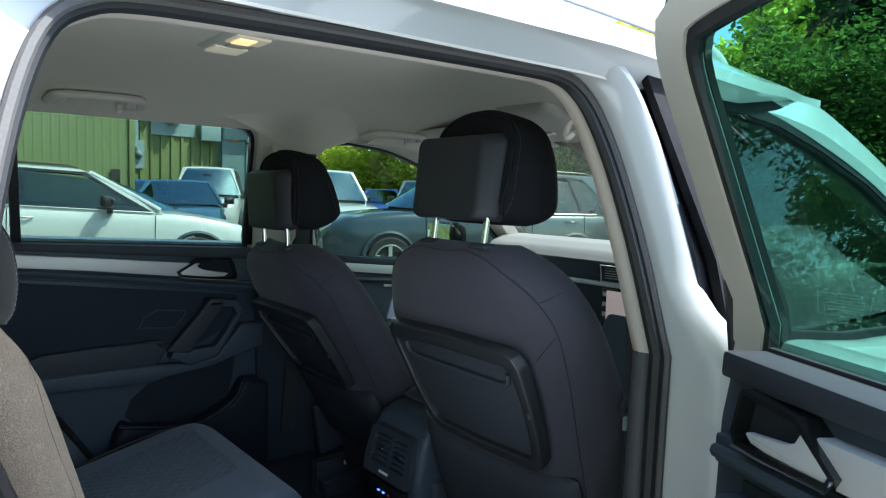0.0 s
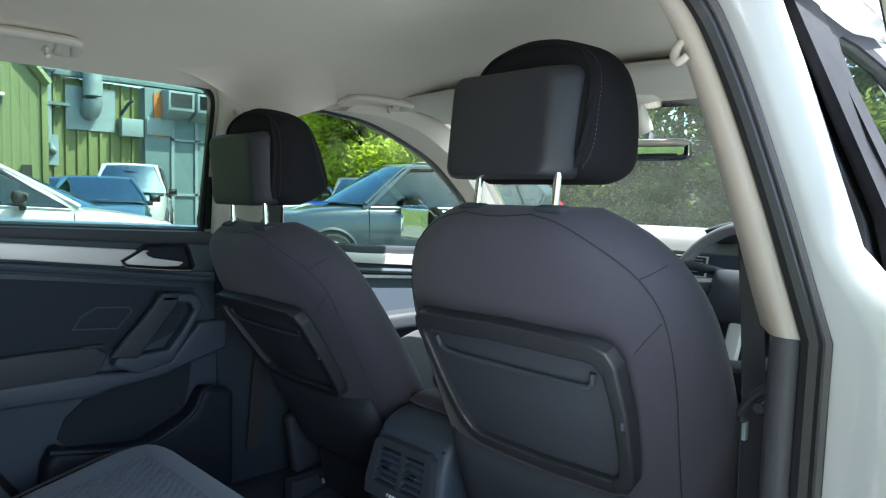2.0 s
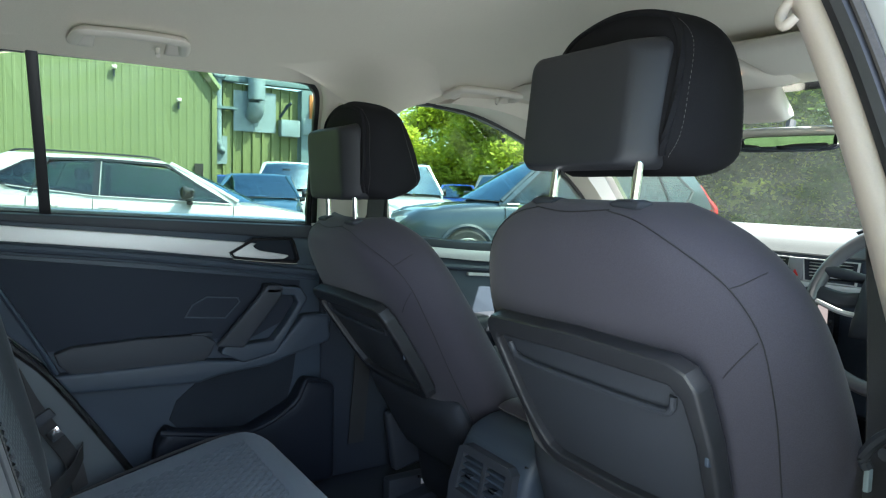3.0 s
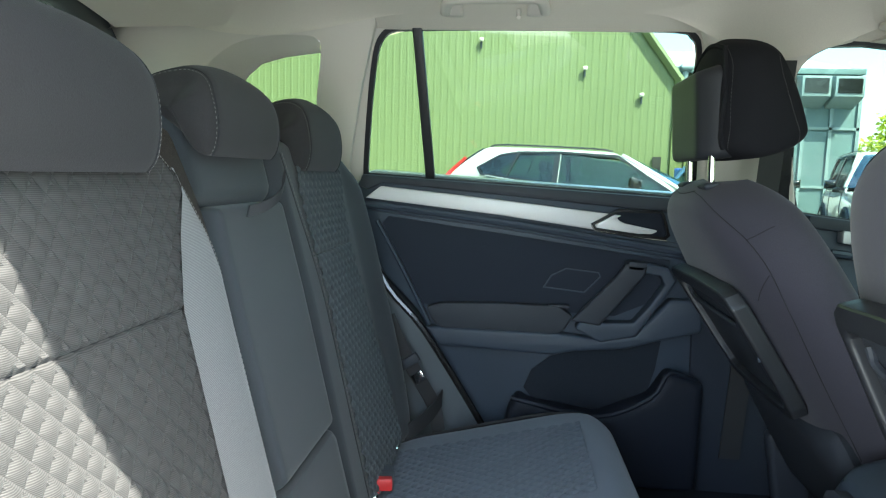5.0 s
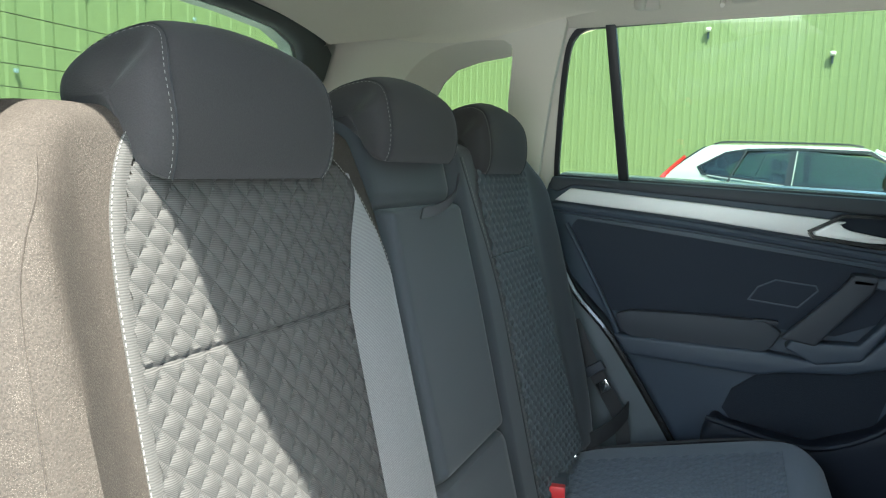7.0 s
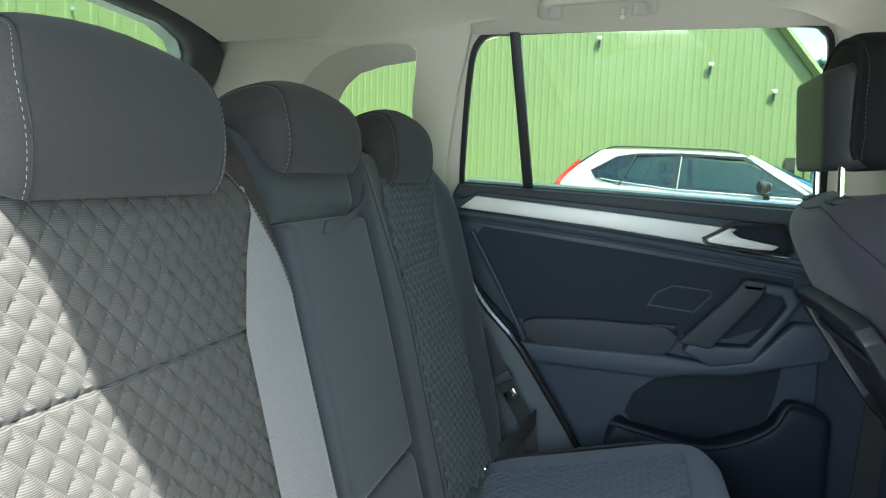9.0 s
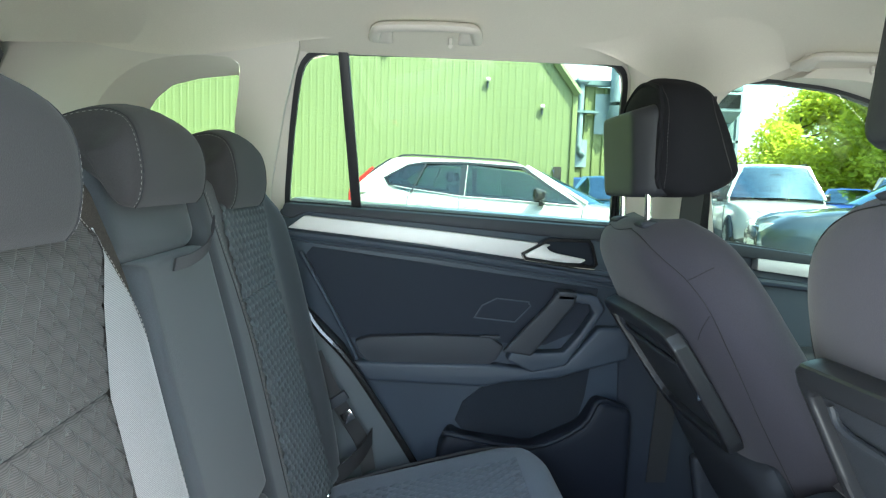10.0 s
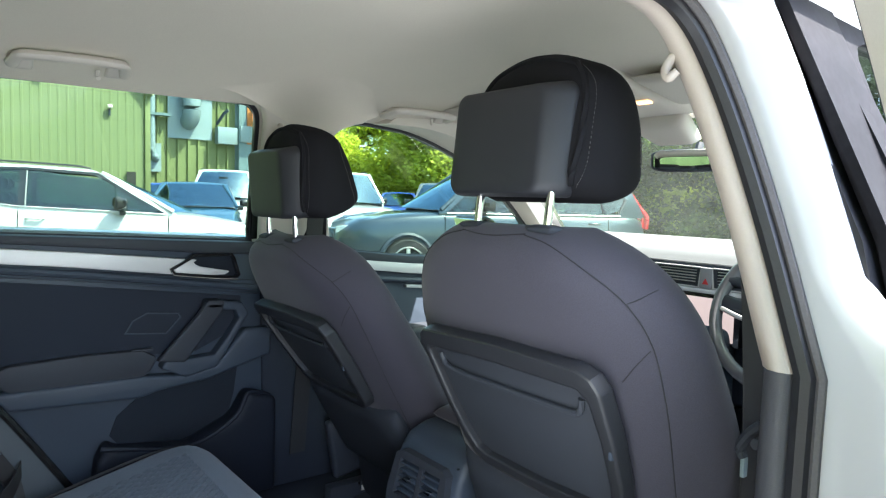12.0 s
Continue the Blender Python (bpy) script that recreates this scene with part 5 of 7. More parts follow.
HEAD_SIDE = [(-0.741, 1.080), (-0.733, 1.095), (-0.729, 1.125), (-0.732, 1.160), (-0.740, 1.190), (-0.756, 1.212), (-0.782, 1.222), (-0.812, 1.214), (-0.836, 1.194), (-0.850, 1.168), (-0.854, 1.146),
             (-0.846, 1.136), (-0.810, 1.128), (-0.784, 1.118), (-0.766, 1.102), (-0.754, 1.082)]


def rear_headrest(cx, wide, dy, low, high):
    """A rear headrest that hooks over the top of the backrest: its side outline swept across, rounded at both ends."""
    fit = lambda z: lerp(low, high, (z - 1.080) / 0.142)
    ring = [Vector((p.x + dy, fit(p.y))) for p in smooth_path([(y, z, 0) for y, z in HEAD_SIDE + HEAD_SIDE[:1]], 3)[:-1]]
    c = Vector((-0.787 + dy, fit(1.165)))

    def at(k, p, lift=0.0):
        d = (1 - abs(k)) * wide
        pull = 0.020 * (1 - edge(d, 0.026))
        q = p + (c - p).normalized() * (pull - lift)
        narrow = 1 - 0.26 * min(1.0, max(0.0, (p.y - high + 0.072) / 0.075)) ** 2.2 - 0.05 * max(0.0, (low + 0.02 - p.y) / 0.03) ** 2
        sag = 0.012 * k * k * min(1.0, max(0.0, (p.y - high + 0.062) / 0.06))
        return Vector((cx + k * (wide + lift) * narrow, q.x, q.y - sag))
    ks = [-1, -0.985, -0.955, -0.91, -0.85, -0.75, -0.55, -0.3, 0, 0.3, 0.55, 0.75, 0.85, 0.91, 0.955, 0.985, 1]
    rows = [[at(k, p) for p in ring] for k in ks]
    for side, row in ((-1, rows[0]), (1, rows[-1])):
        mid = sum(row, Vector()) / len(row)
        caps = [[q.lerp(mid, f) + Vector((side * 0.006 * (1 - (1 - f) ** 2), 0, 0)) for q in row] for f in (0.25, 0.6, 0.9)]
        rows = caps[::-1] + rows if side < 0 else rows + caps
    h = part("headrest", loft(rows), HEAD_CLOTH, bench, "charcoal cloth rear headrest")
    face = ring[0:27]
    for k in (-0.86, 0.86):
        drift = lambda p: k * (1 + 0.08 * min(1.0, max(0.0, (p.y - low) / (high - low))))
        run = smooth_path([at(drift(p), p, 0.0004) for p in face], 12)
        part("stitching", stitches(run, 0.0026, 0.0026, 0.00022), FINE_THREAD, h, "pale grey stitching")
        part("seam", tube([at(drift(p) * 0.965, p, 0.0002) for p in face], 0.0010, 5), DARK_THREAD, h)
    for x in (cx - 0.055, cx + 0.055):
        part("post", tube([(x, -0.838 + dy, 1.10), (x, -0.826 + dy, fit(1.152))], 0.006, 8), BLACK_GLOSS, h)
    return h


rear_headrest(0.388, 0.131, 0.002, 1.082, 1.225)
rear_headrest(0.006, 0.129, -0.008, 1.104, 1.227)
rear_headrest(-0.368, 0.127, -0.004, 1.088, 1.226)


# Cushion.
def cush_z(y):
    return 0.565 + 0.25 * (y + 0.165)


def cush_base(s):
    def fn(u, v):
        y = lerp(-0.66, -0.125, v)
        xo = table([(0, 0.60), (0.2, 0.635), (0.8, 0.635), (0.93, 0.61), (1, 0.55)], v)
        return (s * lerp(0.006, xo, u), y + 0.01 * (1 - u), cush_z(y) - 0.055)
    return fn


for s in (1, -1):
    cp = Pad(cush_base(s), lambda u, v: (0, -0.2, 0.98), 0.63, 0.535, 0.055, 0.11, 0.05, 0.075)
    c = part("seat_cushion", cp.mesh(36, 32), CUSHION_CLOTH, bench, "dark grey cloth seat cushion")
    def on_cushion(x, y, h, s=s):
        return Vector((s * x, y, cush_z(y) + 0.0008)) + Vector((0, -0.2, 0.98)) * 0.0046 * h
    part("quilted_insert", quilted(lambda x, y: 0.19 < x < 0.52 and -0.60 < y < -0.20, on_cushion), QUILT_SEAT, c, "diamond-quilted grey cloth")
    part("piping", tube(smooth_path([(s * 0.60, -0.60, cush_z(-0.60) - 0.003), (s * 0.617, -0.45, cush_z(-0.45) - 0.003), (s * 0.617, -0.28, cush_z(-0.28) - 0.003), (s * 0.60, -0.19, cush_z(-0.2) - 0.008)]), 0.004, 6), DARK_THREAD, c)
part("bench_base", boxy(-0.62, 0.62, -0.66, -0.16, 0.22, 0.42, 0.03), CARPET, bench)
part("bench_back_shell", prism([(-0.765, 0.45), (-0.93, 1.09), (-0.97, 1.09), (-0.84, 0.45)], lambda y, z, k: ((-0.60, 0.60)[k], y, z), 0.01), CARPET, bench)


# ---- console and dashboard ----
con = thing("centre_console", "black centre console with two rear air vents", "console", (0.0, 0.3, 0.22))
CW = 0.112
part("body", prism([(0.140, 0.36), (0.118, 0.50), (0.116, 0.545), (0.132, 0.630), (0.156, 0.672), (0.205, 0.690), (0.30, 0.696), (0.55, 0.69), (0.60, 0.62), (0.95, 0.62), (1.10, 0.85), (1.14, 0.85), (1.14, 0.25), (0.14, 0.25)],
     lambda y, z, k: ((-CW, CW)[k], y, z), 0.030, 5), PLASTIC_LIGHT, con)
part("arm_lid", Pad(lambda u, v: ((2 * u - 1) * 0.095, lerp(0.22, 0.50, v), 0.700), lambda u, v: (0, 0, 1), 0.19, 0.33, 0.022, 0.012, 0.03, 0.03).mesh(16, 16), SEAT_CLOTH, con, "padded black armrest lid")
face = lambda x, z, d: (x, 0.137 - d - 0.20 * (0.694 - z), 0.644 - 0.88 * (0.694 - z))
bez_o = [(-0.092, 0.560), (0.092, 0.560), (0.098, 0.600), (0.088, 0.684), (0.070, 0.694), (-0.070, 0.694), (-0.088, 0.684), (-0.098, 0.600)]
bez_i = [(-0.074, 0.592), (0.074, 0.592), (0.070, 0.676), (-0.070, 0.676)]
part("vent_bezel", ring_plate(bez_o, bez_i, lambda x, z, k: face(x, z, (0.016, -0.012)[k])), PLASTIC, con)
# Near-black plate stands for the shade behind the slats.
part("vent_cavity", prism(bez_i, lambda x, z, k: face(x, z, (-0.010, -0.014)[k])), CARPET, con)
part("vent_divider", prism([(-0.007, 0.590), (0.007, 0.590), (0.007, 0.678), (-0.007, 0.678)], lambda x, z, k: face(x, z, (0.012, -0.012)[k]), 0.002), PLASTIC, con)
for sx in (-0.039, 0.039):
    for i in range(5):
        z = 0.602 + 0.0155 * i
        part("slat", moved(boxy(-0.031, 0.031, -0.009, 0.009, -0.0022, 0.0022, 0.001), pose(*face(sx, z, 0.003), 5, 0, 0)), PLASTIC_LIGHT, con)
    part("vent_tab", moved(boxy(-0.010, 0.010, -0.006, 0.006, -0.0035, 0.0035, 0.002), pose(*face(sx, 0.633, 0.012))), CHROME, con)
part("wheel_marks", join(*[moved(boxy(-0.0022, 0.0022, -0.003, 0.003, -0.003, 0.003, 0.001), pose(*face(-0.018 + 0.008 * i, 0.576, 0.017))) for i in range(5)]), SILVER, con)
part("lower_panel", boxy(-0.078, 0.078, 0.100, 0.14, 0.435, 0.512, 0.008), BLACK_GLOSS, con, "gloss black climate panel")
for i, m in enumerate((BLUE_GLOW, BLUE_GLOW, RED)):
    part("indicator", boxy(-0.03 + 0.022 * i, -0.022 + 0.022 * i, 0.097, 0.103, 0.486, 0.490, 0.001), m, con)
part("handbrake_loop", tube(smooth_path([(-0.05, 0.30, 0.70), (-0.06, 0.27, 0.745), (-0.03, 0.26, 0.775), (0.02, 0.27, 0.775)]), 0.008, 8), PLASTIC, con)

dash = thing("dashboard", "grey-black dashboard with air vents and a touch screen", "dashboard", (0, 1.2, 0.6), kind="structure")
prof = [(1.50, 1.048), (1.30, 1.076), (1.20, 1.068), (1.14, 1.045), (1.115, 1.016), (1.125, 0.945), (1.13, 0.86), (1.17, 0.75), (1.20, 0.60), (1.5, 0.5)]
part("body", prism(prof, lambda y, z, k: ((-0.765, 0.765)[k], y, z), 0.012, 3), PLASTIC_LIGHT, dash)
part("top_pad", slab(lambda u, v: Vector((lerp(-0.76, 0.76, u), lerp(1.112, 1.49, v), table([(1.112, 1.020), (1.14, 1.052), (1.20, 1.076), (1.30, 1.084), (1.50, 1.055)], lerp(1.112, 1.49, v)))), (0, 0, -0.004), 8, 30), DASH_TOP, dash, "sunlit dark grey dash top")
part("trim_strip", boxy(-0.72, 0.20, 1.094, 1.13, 0.9335, 0.9470, 0.004), SILVER, dash)
for x0, x1 in ((-0.128, -0.007), (0.062, 0.168), (0.60, 0.70), (-0.70, -0.60)):
    v = part("air_vent", ring_plate([(x0 - 0.012, 0.9500), (x1 + 0.012, 0.9500), (x1 + 0.018, 1.0080), (x0 - 0.018, 1.0080)], [(x0, 0.9580), (x1, 0.9580), (x1 + 0.004, 1.0000), (x0 - 0.004, 1.0000)], lambda x, z, k: (x, (1.100, 1.13)[k], z)), PLASTIC, dash)
    part("vent_outline", ring_plate([(x0 - 0.013, 0.9490), (x1 + 0.013, 0.9490), (x1 + 0.019, 1.0090), (x0 - 0.019, 1.0090)], [(x0 - 0.009, 0.9520), (x1 + 0.009, 0.9520), (x1 + 0.015, 1.0060), (x0 - 0.015, 1.0060)], lambda x, z, k: (x, (1.098, 1.104)[k], z)), SILVER, v)
    for i in range(5):
        z = 0.9640 + 0.0085 * i
        part("slat", boxy(x0 - 0.002, x1 + 0.002, 1.103, 1.112, z - 0.0012, z + 0.0012, 0.0006), SILVER, v)
part("hazard_panel", boxy(0.008, 0.046, 1.096, 1.115, 0.9480, 1.0080, 0.003), SILVER_DARK, dash)
part("hazard_button", prism([(0.017, 0.9600), (0.037, 0.9600), (0.027, 0.9775)], lambda x, z, k: (x, (1.0945, 1.10)[k], z), 0.001), RED, dash, "red hazard light button")
scr = part("touch_screen", boxy(-0.135, 0.135, 1.100, 1.13, 0.790, 0.930, 0.006), BLACK_GLOSS, dash)
part("display", boxy(-0.112, 0.118, 1.097, 1.101, 0.803, 0.922, 0.001), DISPLAY, scr, "pale pinkish lit map display")
for i in range(3):
    part("button", boxy(-0.128, -0.114, 1.096, 1.101, 0.83 + 0.035 * i, 0.845 + 0.035 * i, 0.001), SILVER, scr)
part("cowl", Pad(lambda u, v: (0.37 + (2 * u - 1) * 0.19, lerp(1.08, 1.25, v), 1.085 + 0.03 * math.sin(u * math.pi)), lambda u, v: (0, 0, 1), 0.38, 0.17, 0.012, 0.05, 0.05, 0.04).mesh(16, 12), PLASTIC, dash, "black instrument cowl")

wheel = thing("steering_wheel", "leather steering wheel with silver spoke trim, sun sheen in its grey", "steering wheel", (0.37, 0.90, 0.94))
mw = pose(0.37, 0.90, 0.94, 66, 0, 0)
ring = [(0.185 * math.cos(a), 0.182 * math.sin(a), 0) for a in (2 * math.pi * k / 48 for k in range(49))]
part("rim", moved(tube(ring, 0.0155, 10, 1.0, (0, 0, 1), False), mw), LEATHER, wheel)
part("hub", moved(Pad(lambda u, v: ((2 * u - 1) * 0.085, (2 * v - 1) * 0.07 - 0.01, 0), lambda u, v: (0, 0, 1), 0.17, 0.14, 0.035, 0.03, 0.05, 0.05).mesh(14, 14), mw), PLASTIC, wheel)
for sx in (-1, 1):
    part("spoke", moved(tube(smooth_path([(sx * 0.07, 0.005, 0.005), (sx * 0.12, 0.0, 0.004), (sx * 0.175, 0.01, 0)]), 0.018, 8, 0.5), mw), PLASTIC, wheel)
    part("spoke_trim", moved(tube(smooth_path([(sx * 0.06, -0.035, 0.016), (sx * 0.11, -0.030, 0.012), (sx * 0.168, -0.012, 0.008)]), 0.006, 6), mw), SILVER, wheel)
part("lower_spoke", moved(tube([(0, -0.06, 0), (0, -0.175, 0)], 0.02, 8, 0.5), mw), SILVER, wheel)
part("stalk", tube(smooth_path([(0.36, 0.95, 0.97), (0.29, 0.94, 0.985), (0.20, 0.925, 1.0)]), lambda t: 0.008 + 0.006 * t, 10), PLASTIC, wheel, "black indicator stalk")
part("column", tube([(0.37, 0.91, 0.935), (0.37, 1.13, 0.85)], 0.06, 14), PLASTIC, wheel)


# ---- roof fittings ----
def grab_handle(s, y0, y1, group="grab handles"):
    h = thing("grab_handle", "beige plastic grab handle folded against the headliner", "grab handle", (s * 0.56, (y0 + y1) / 2, 1.45), group=group)
    n = 26
    def at(t, drop, inn):
        y = lerp(y0, y1, t)
        x = table(EDGE_X, y) - 0.105 - inn
        return Vector((s * x, y, roof_at(x, y) - drop))
    pts = [at(0.0, -0.01, -0.036), at(0.0, 0.006, -0.036), at(0.010, 0.012, -0.015), at(0.04, 0.016, 0.014), at(0.10, 0.018, 0.026), at(0.3, 0.018, 0.030), at(0.5, 0.018, 0.031), at(0.7, 0.018, 0.030), at(0.90, 0.018, 0.026), at(0.96, 0.016, 0.014), at(0.99, 0.012, -0.015), at(1.0, 0.006, -0.036), at(1.0, -0.01, -0.036)]
    part("bar", tube(smooth_path(pts, 5), 0.0130, 10, 0.8), TRIM, h)
    for t in (0.09, 0.91):
        p = at(t, 0.004, -0.022)
        part("hinge_cover", Pad(lambda u, v: p + Vector((s * (u - 0.5) * 0.05, (v - 0.5) * 0.04, -(u - 0.5) * 0.03)), lambda u, v: (-s * 0.5, 0, -0.86), 0.05, 0.04, 0.008, 0.01, 0.012, 0.012).mesh(8, 8), TRIM, h)
    p = at(0.74, 0.012, -0.020)
    part("hook", tube([p, p + Vector((0, 0, -0.014)), p + Vector((-s * 0.008, 0, -0.018))], 0.005, 8), TRIM, h)
    return h


grab_handle(-1, -0.535, -0.315)
grab_handle(-1, 0.40, 0.60)
grab_handle(1, 0.385, 0.60)

lamp = thing("roof_lamp", "beige rear roof lamp with one warm lit bulb", "roof lamp", (0, -0.285, 1.53))
zl = roof_at(0, -0.285)
part("frame", Pad(lambda u, v: ((2 * u - 1) * 0.105, -0.285 + (v - 0.5) * 0.10, zl), lambda u, v: (0, 0, -1), 0.21, 0.10, 0.010, 0.006, 0.02, 0.02).mesh(16, 12), LAMP_FRAME, lamp)
part("lens", boxy(-0.092, -0.026, -0.320, -0.250, zl - 0.014, zl - 0.006, 0.003), LIT_LENS, lamp)
part("lens", boxy(0.026, 0.092, -0.320, -0.250, zl - 0.014, zl - 0.006, 0.003), LIT_LENS, lamp)
part("bulb", boxy(0.034, 0.084, -0.312, -0.276, zl - 0.0165, zl - 0.012, 0.002), WARM, lamp, "lit warm bulb")
part("switch", boxy(-0.018, 0.018, -0.305, -0.265, zl - 0.014, zl - 0.006, 0.003), LAMP_FRAME, lamp)

for s in (-1, 1):
    v = thing("sun_visor", "beige sun visor folded against the headliner", "sun visor", (s * 0.36, 0.66, 1.44), group="sun visors")
    # Passenger flap is lengthened and lowered to block sun through the windscreen.
    part("flap", Pad(lambda u, w: (s * lerp(0.13, 0.56, u), lerp(0.56, 0.75 if s > 0 else 0.825, w) + 0.02 * (1 - u), lerp(1.468, 1.432 if s > 0 else 1.408, w) - 0.015 * u), lambda u, w: (0, -0.18, -0.98), 0.43, 0.19, 0.012, 0.010, 0.03, 0.03).mesh(16, 12), TRIM, v)
    part("pivot", tube([(s * 0.54, 0.75, 1.425), (s * 0.50, 0.76, 1.415), (s * 0.15, 0.765, 1.44)], 0.006, 8), TRIM, v)

rc = thing("roof_console", "beige front roof console with warm map lights", "roof console", (0, 0.66, 1.45))
part("body", Pad(lambda u, v: ((2 * u - 1) * lerp(0.10, 0.135, v), lerp(0.52, 0.88, v), lerp(1.500, 1.432, v)), lambda u, v: (0, -0.22, -0.97), 0.24, 0.36, 0.026, 0.004, 0.045, 0.05).mesh(20, 16), TRIM, rc)
for x in (-0.085, 0.045):
    part("map_light", moved(boxy(-0.020, 0.020, -0.010, 0.010, -0.003, 0.003, 0.002), pose(x + 0.02, 0.72, 1.4345, -10.7, 0, 0)), WARM if x > 0 else LAMP_LENS, rc, "small map light")
part("sensor_cover", Pad(lambda u, v: ((2 * u - 1) * lerp(0.105, 0.060, v), lerp(0.84, 0.985, v), lerp(1.425, 1.366, v)), lambda u, v: (0, -0.4, -0.91), 0.17, 0.16, 0.030, 0.02, 0.03, 0.04).mesh(16, 14), TRIM, rc)

rounding = lambda u: (1 - abs(2 * u - 1) ** 7) ** 0.5
rm = thing("rear_view_mirror", "slim black rear-view mirror with rounded ends", "mirror", (0.0, 1.02, 1.33))
aim = lambda x, z, d: (x + 0.02, 1.025 - d + 0.237 * x - 0.034 * (z - 1.30), z + 0.012)
part("housing", Pad(lambda u, v: aim(lerp(-0.125, 0.125, u), lerp(1.268, 1.332, v) + 0.6 * (v - 0.5) * 0.064 * (rounding(u) - 1), 0.0), lambda u, v: (0.23, -0.97, -0.033), 0.25, 0.064, 0.008, 0.022, 0.034, 0.030).mesh(24, 16), PLASTIC, rm)
part("mirror_glass", Pad(lambda u, v: aim(lerp(-0.112, 0.122, u), lerp(1.270, 1.330, v) + 0.6 * (v - 0.5) * 0.055 * (rounding(u) - 1), 0.009), lambda u, v: (0.23, -0.97, -0.033), 0.224, 0.055, 0.0020, 0.001, 0.026, 0.024).mesh(20, 10), MIRROR, rm)
part("stem", tube([(0.02, 1.03, 1.31), (0.01, 1.06, 1.36)], 0.012, 8), PLASTIC, rm)

# Driver's belt with its plastic guide.
db = thing("seat_belt", "dark grey belt webbing hanging beside the driver seat with buckle tongue", "seat belt", (0.66, 0.17, 0.3))
wb = smooth_path([(0.640, 0.185, 1.20), (0.655, 0.185, 1.05), (0.668, 0.178, 0.92), (0.672, 0.175, 0.80), (0.675, 0.172, 0.55), (0.68, 0.17, 0.35)], 5)
part("webbing", loft([[p + Vector((-0.006, -0.024, 0)), p + Vector((-0.0045, -0.024, 0)), p + Vector((0.008, 0.024, 0)), p + Vector((0.0065, 0.024, 0))] for p in wb]), BELT, db)
part("tongue", tube(smooth_path([(0.722, 0.126, 0.926), (0.704, 0.126, 0.920), (0.685, 0.129, 0.902), (0.673, 0.133, 0.880), (0.676, 0.136, 0.868)]), 0.0065, 8), PLASTIC, db)
part("stud", tube([(0.699, 0.120, 0.894), (0.696, 0.150, 0.894)], 0.007, 10), PLASTIC, db)
part("latch_plate", boxy(0.674, 0.680, 0.132, 0.142, 0.842, 0.868, 0.002), GALV, db)

# Rear belts and buckles.
rb = thing("rear_seat_belt", "black rear seat belt with chrome tongue beside the bench", "seat belt", (-0.68, -0.6, 0.4))
path = smooth_path([(-0.665, -0.66, 0.74), (-0.672, -0.625, 0.66), (-0.685, -0.585, 0.585), (-0.70, -0.545, 0.51), (-0.70, -0.53, 0.44)], 5)
part("webbing", loft([[p + Vector((0.0, -0.016, -0.008)), p + Vector((0.003, -0.014, -0.006)), p + Vector((0.003, 0.016, 0.010)), p + Vector((0, 0.014, 0.008))] for p in path]), BELT, rb)
part("tongue", moved(boxy(-0.008, 0.008, -0.026, 0.026, -0.012, 0.012, 0.005), pose(-0.672, -0.605, 0.628, 35, 0, 0)), PLASTIC, rb)
part("latch_plate", moved(boxy(-0.002, 0.002, -0.014, 0.014, -0.026, 0.0, 0.001), pose(-0.668, -0.588, 0.60, 35, 0, 0)), CHROME, rb)
part("lap_strap", loft([[p + Vector((0, 0, 0.022)), p + Vector((0.002, 0.002, 0.022)), p + Vector((0.002, 0.002, -0.02)), p + Vector((0, 0, -0.02))] for p in smooth_path([(-0.70, -0.525, 0.530), (-0.66, -0.545, 0.505), (-0.62, -0.575, 0.485), (-0.60, -0.60, 0.47)], 5)]), BELT, rb)
for bx, by, turn, stalk in ((-0.33, -0.600, -78, 0.17), (-0.05, -0.575, -25, 0.10), (0.2, -0.575, -25, 0.10)):
    bu = thing("belt_buckle", "grey belt buckle with a red push button", "belt buckle", (bx, -0.58, 0.47), group="belt buckles")
    mb = pose(bx, by, cush_z(by) + 0.030, 4, 0, turn)
    part("body", moved(boxy(-0.019, 0.019, -0.04, 0.035, -0.012, 0.012, 0.006), mb), LINING, bu)
    part("button", moved(boxy(-0.015, 0.015, 0.026, 0.045, -0.010, 0.0135, 0.003), mb), RED, bu, "red push button")
    part("stem", moved(boxy(-0.013, 0.013, -stalk, -0.03, -0.006, 0.006, 0.003), mb), LINING, bu)
for bx in (-0.255, -0.49, 0.27, 0.5):
    iso = thing("child_seat_anchor", "small chrome child seat anchor between cushion and backrest", "anchor", (bx, -0.61, 0.46), group="child seat anchors")
    part("bar", tube(smooth_path([(bx - 0.012, -0.62, 0.475), (bx - 0.010, -0.600, 0.486), (bx + 0.010, -0.600, 0.486), (bx + 0.012, -0.62, 0.475)]), 0.003, 6), CHROME, iso)

tagp = thing("paper_tag", "small white paper tag with grey marks on the floor", "tag", (-0.27, 0.22, 0.365))
part("paper", moved(boxy(-0.035, 0.035, -0.012, 0.012, -0.001, 0.001), pose(-0.20, 0.25, 0.40, 70, 0, 10)), LAMP_LENS, tagp)

# Rail cover on the floor under the passenger seat, with a pale paper label.
cover_rail = part("seat_rail_cover", boxy(-0.66, -0.616, 0.24, 0.70, 0.215, 0.328, 0.012, 2), PLASTIC, car_floor)
part("paper_label", boxy(-0.6165, -0.6145, 0.345, 0.391, 0.297, 0.313, 0.0004), LAMP_LENS, cover_rail, "small white paper label")
for yy, zz in ((0.335, 0.322), (0.42, 0.320)):
    part("bolt_head", boxy(-0.6175, -0.6125, yy - 0.004, yy + 0.004, zz - 0.004, zz + 0.004, 0.001), CHROME, cover_rail)


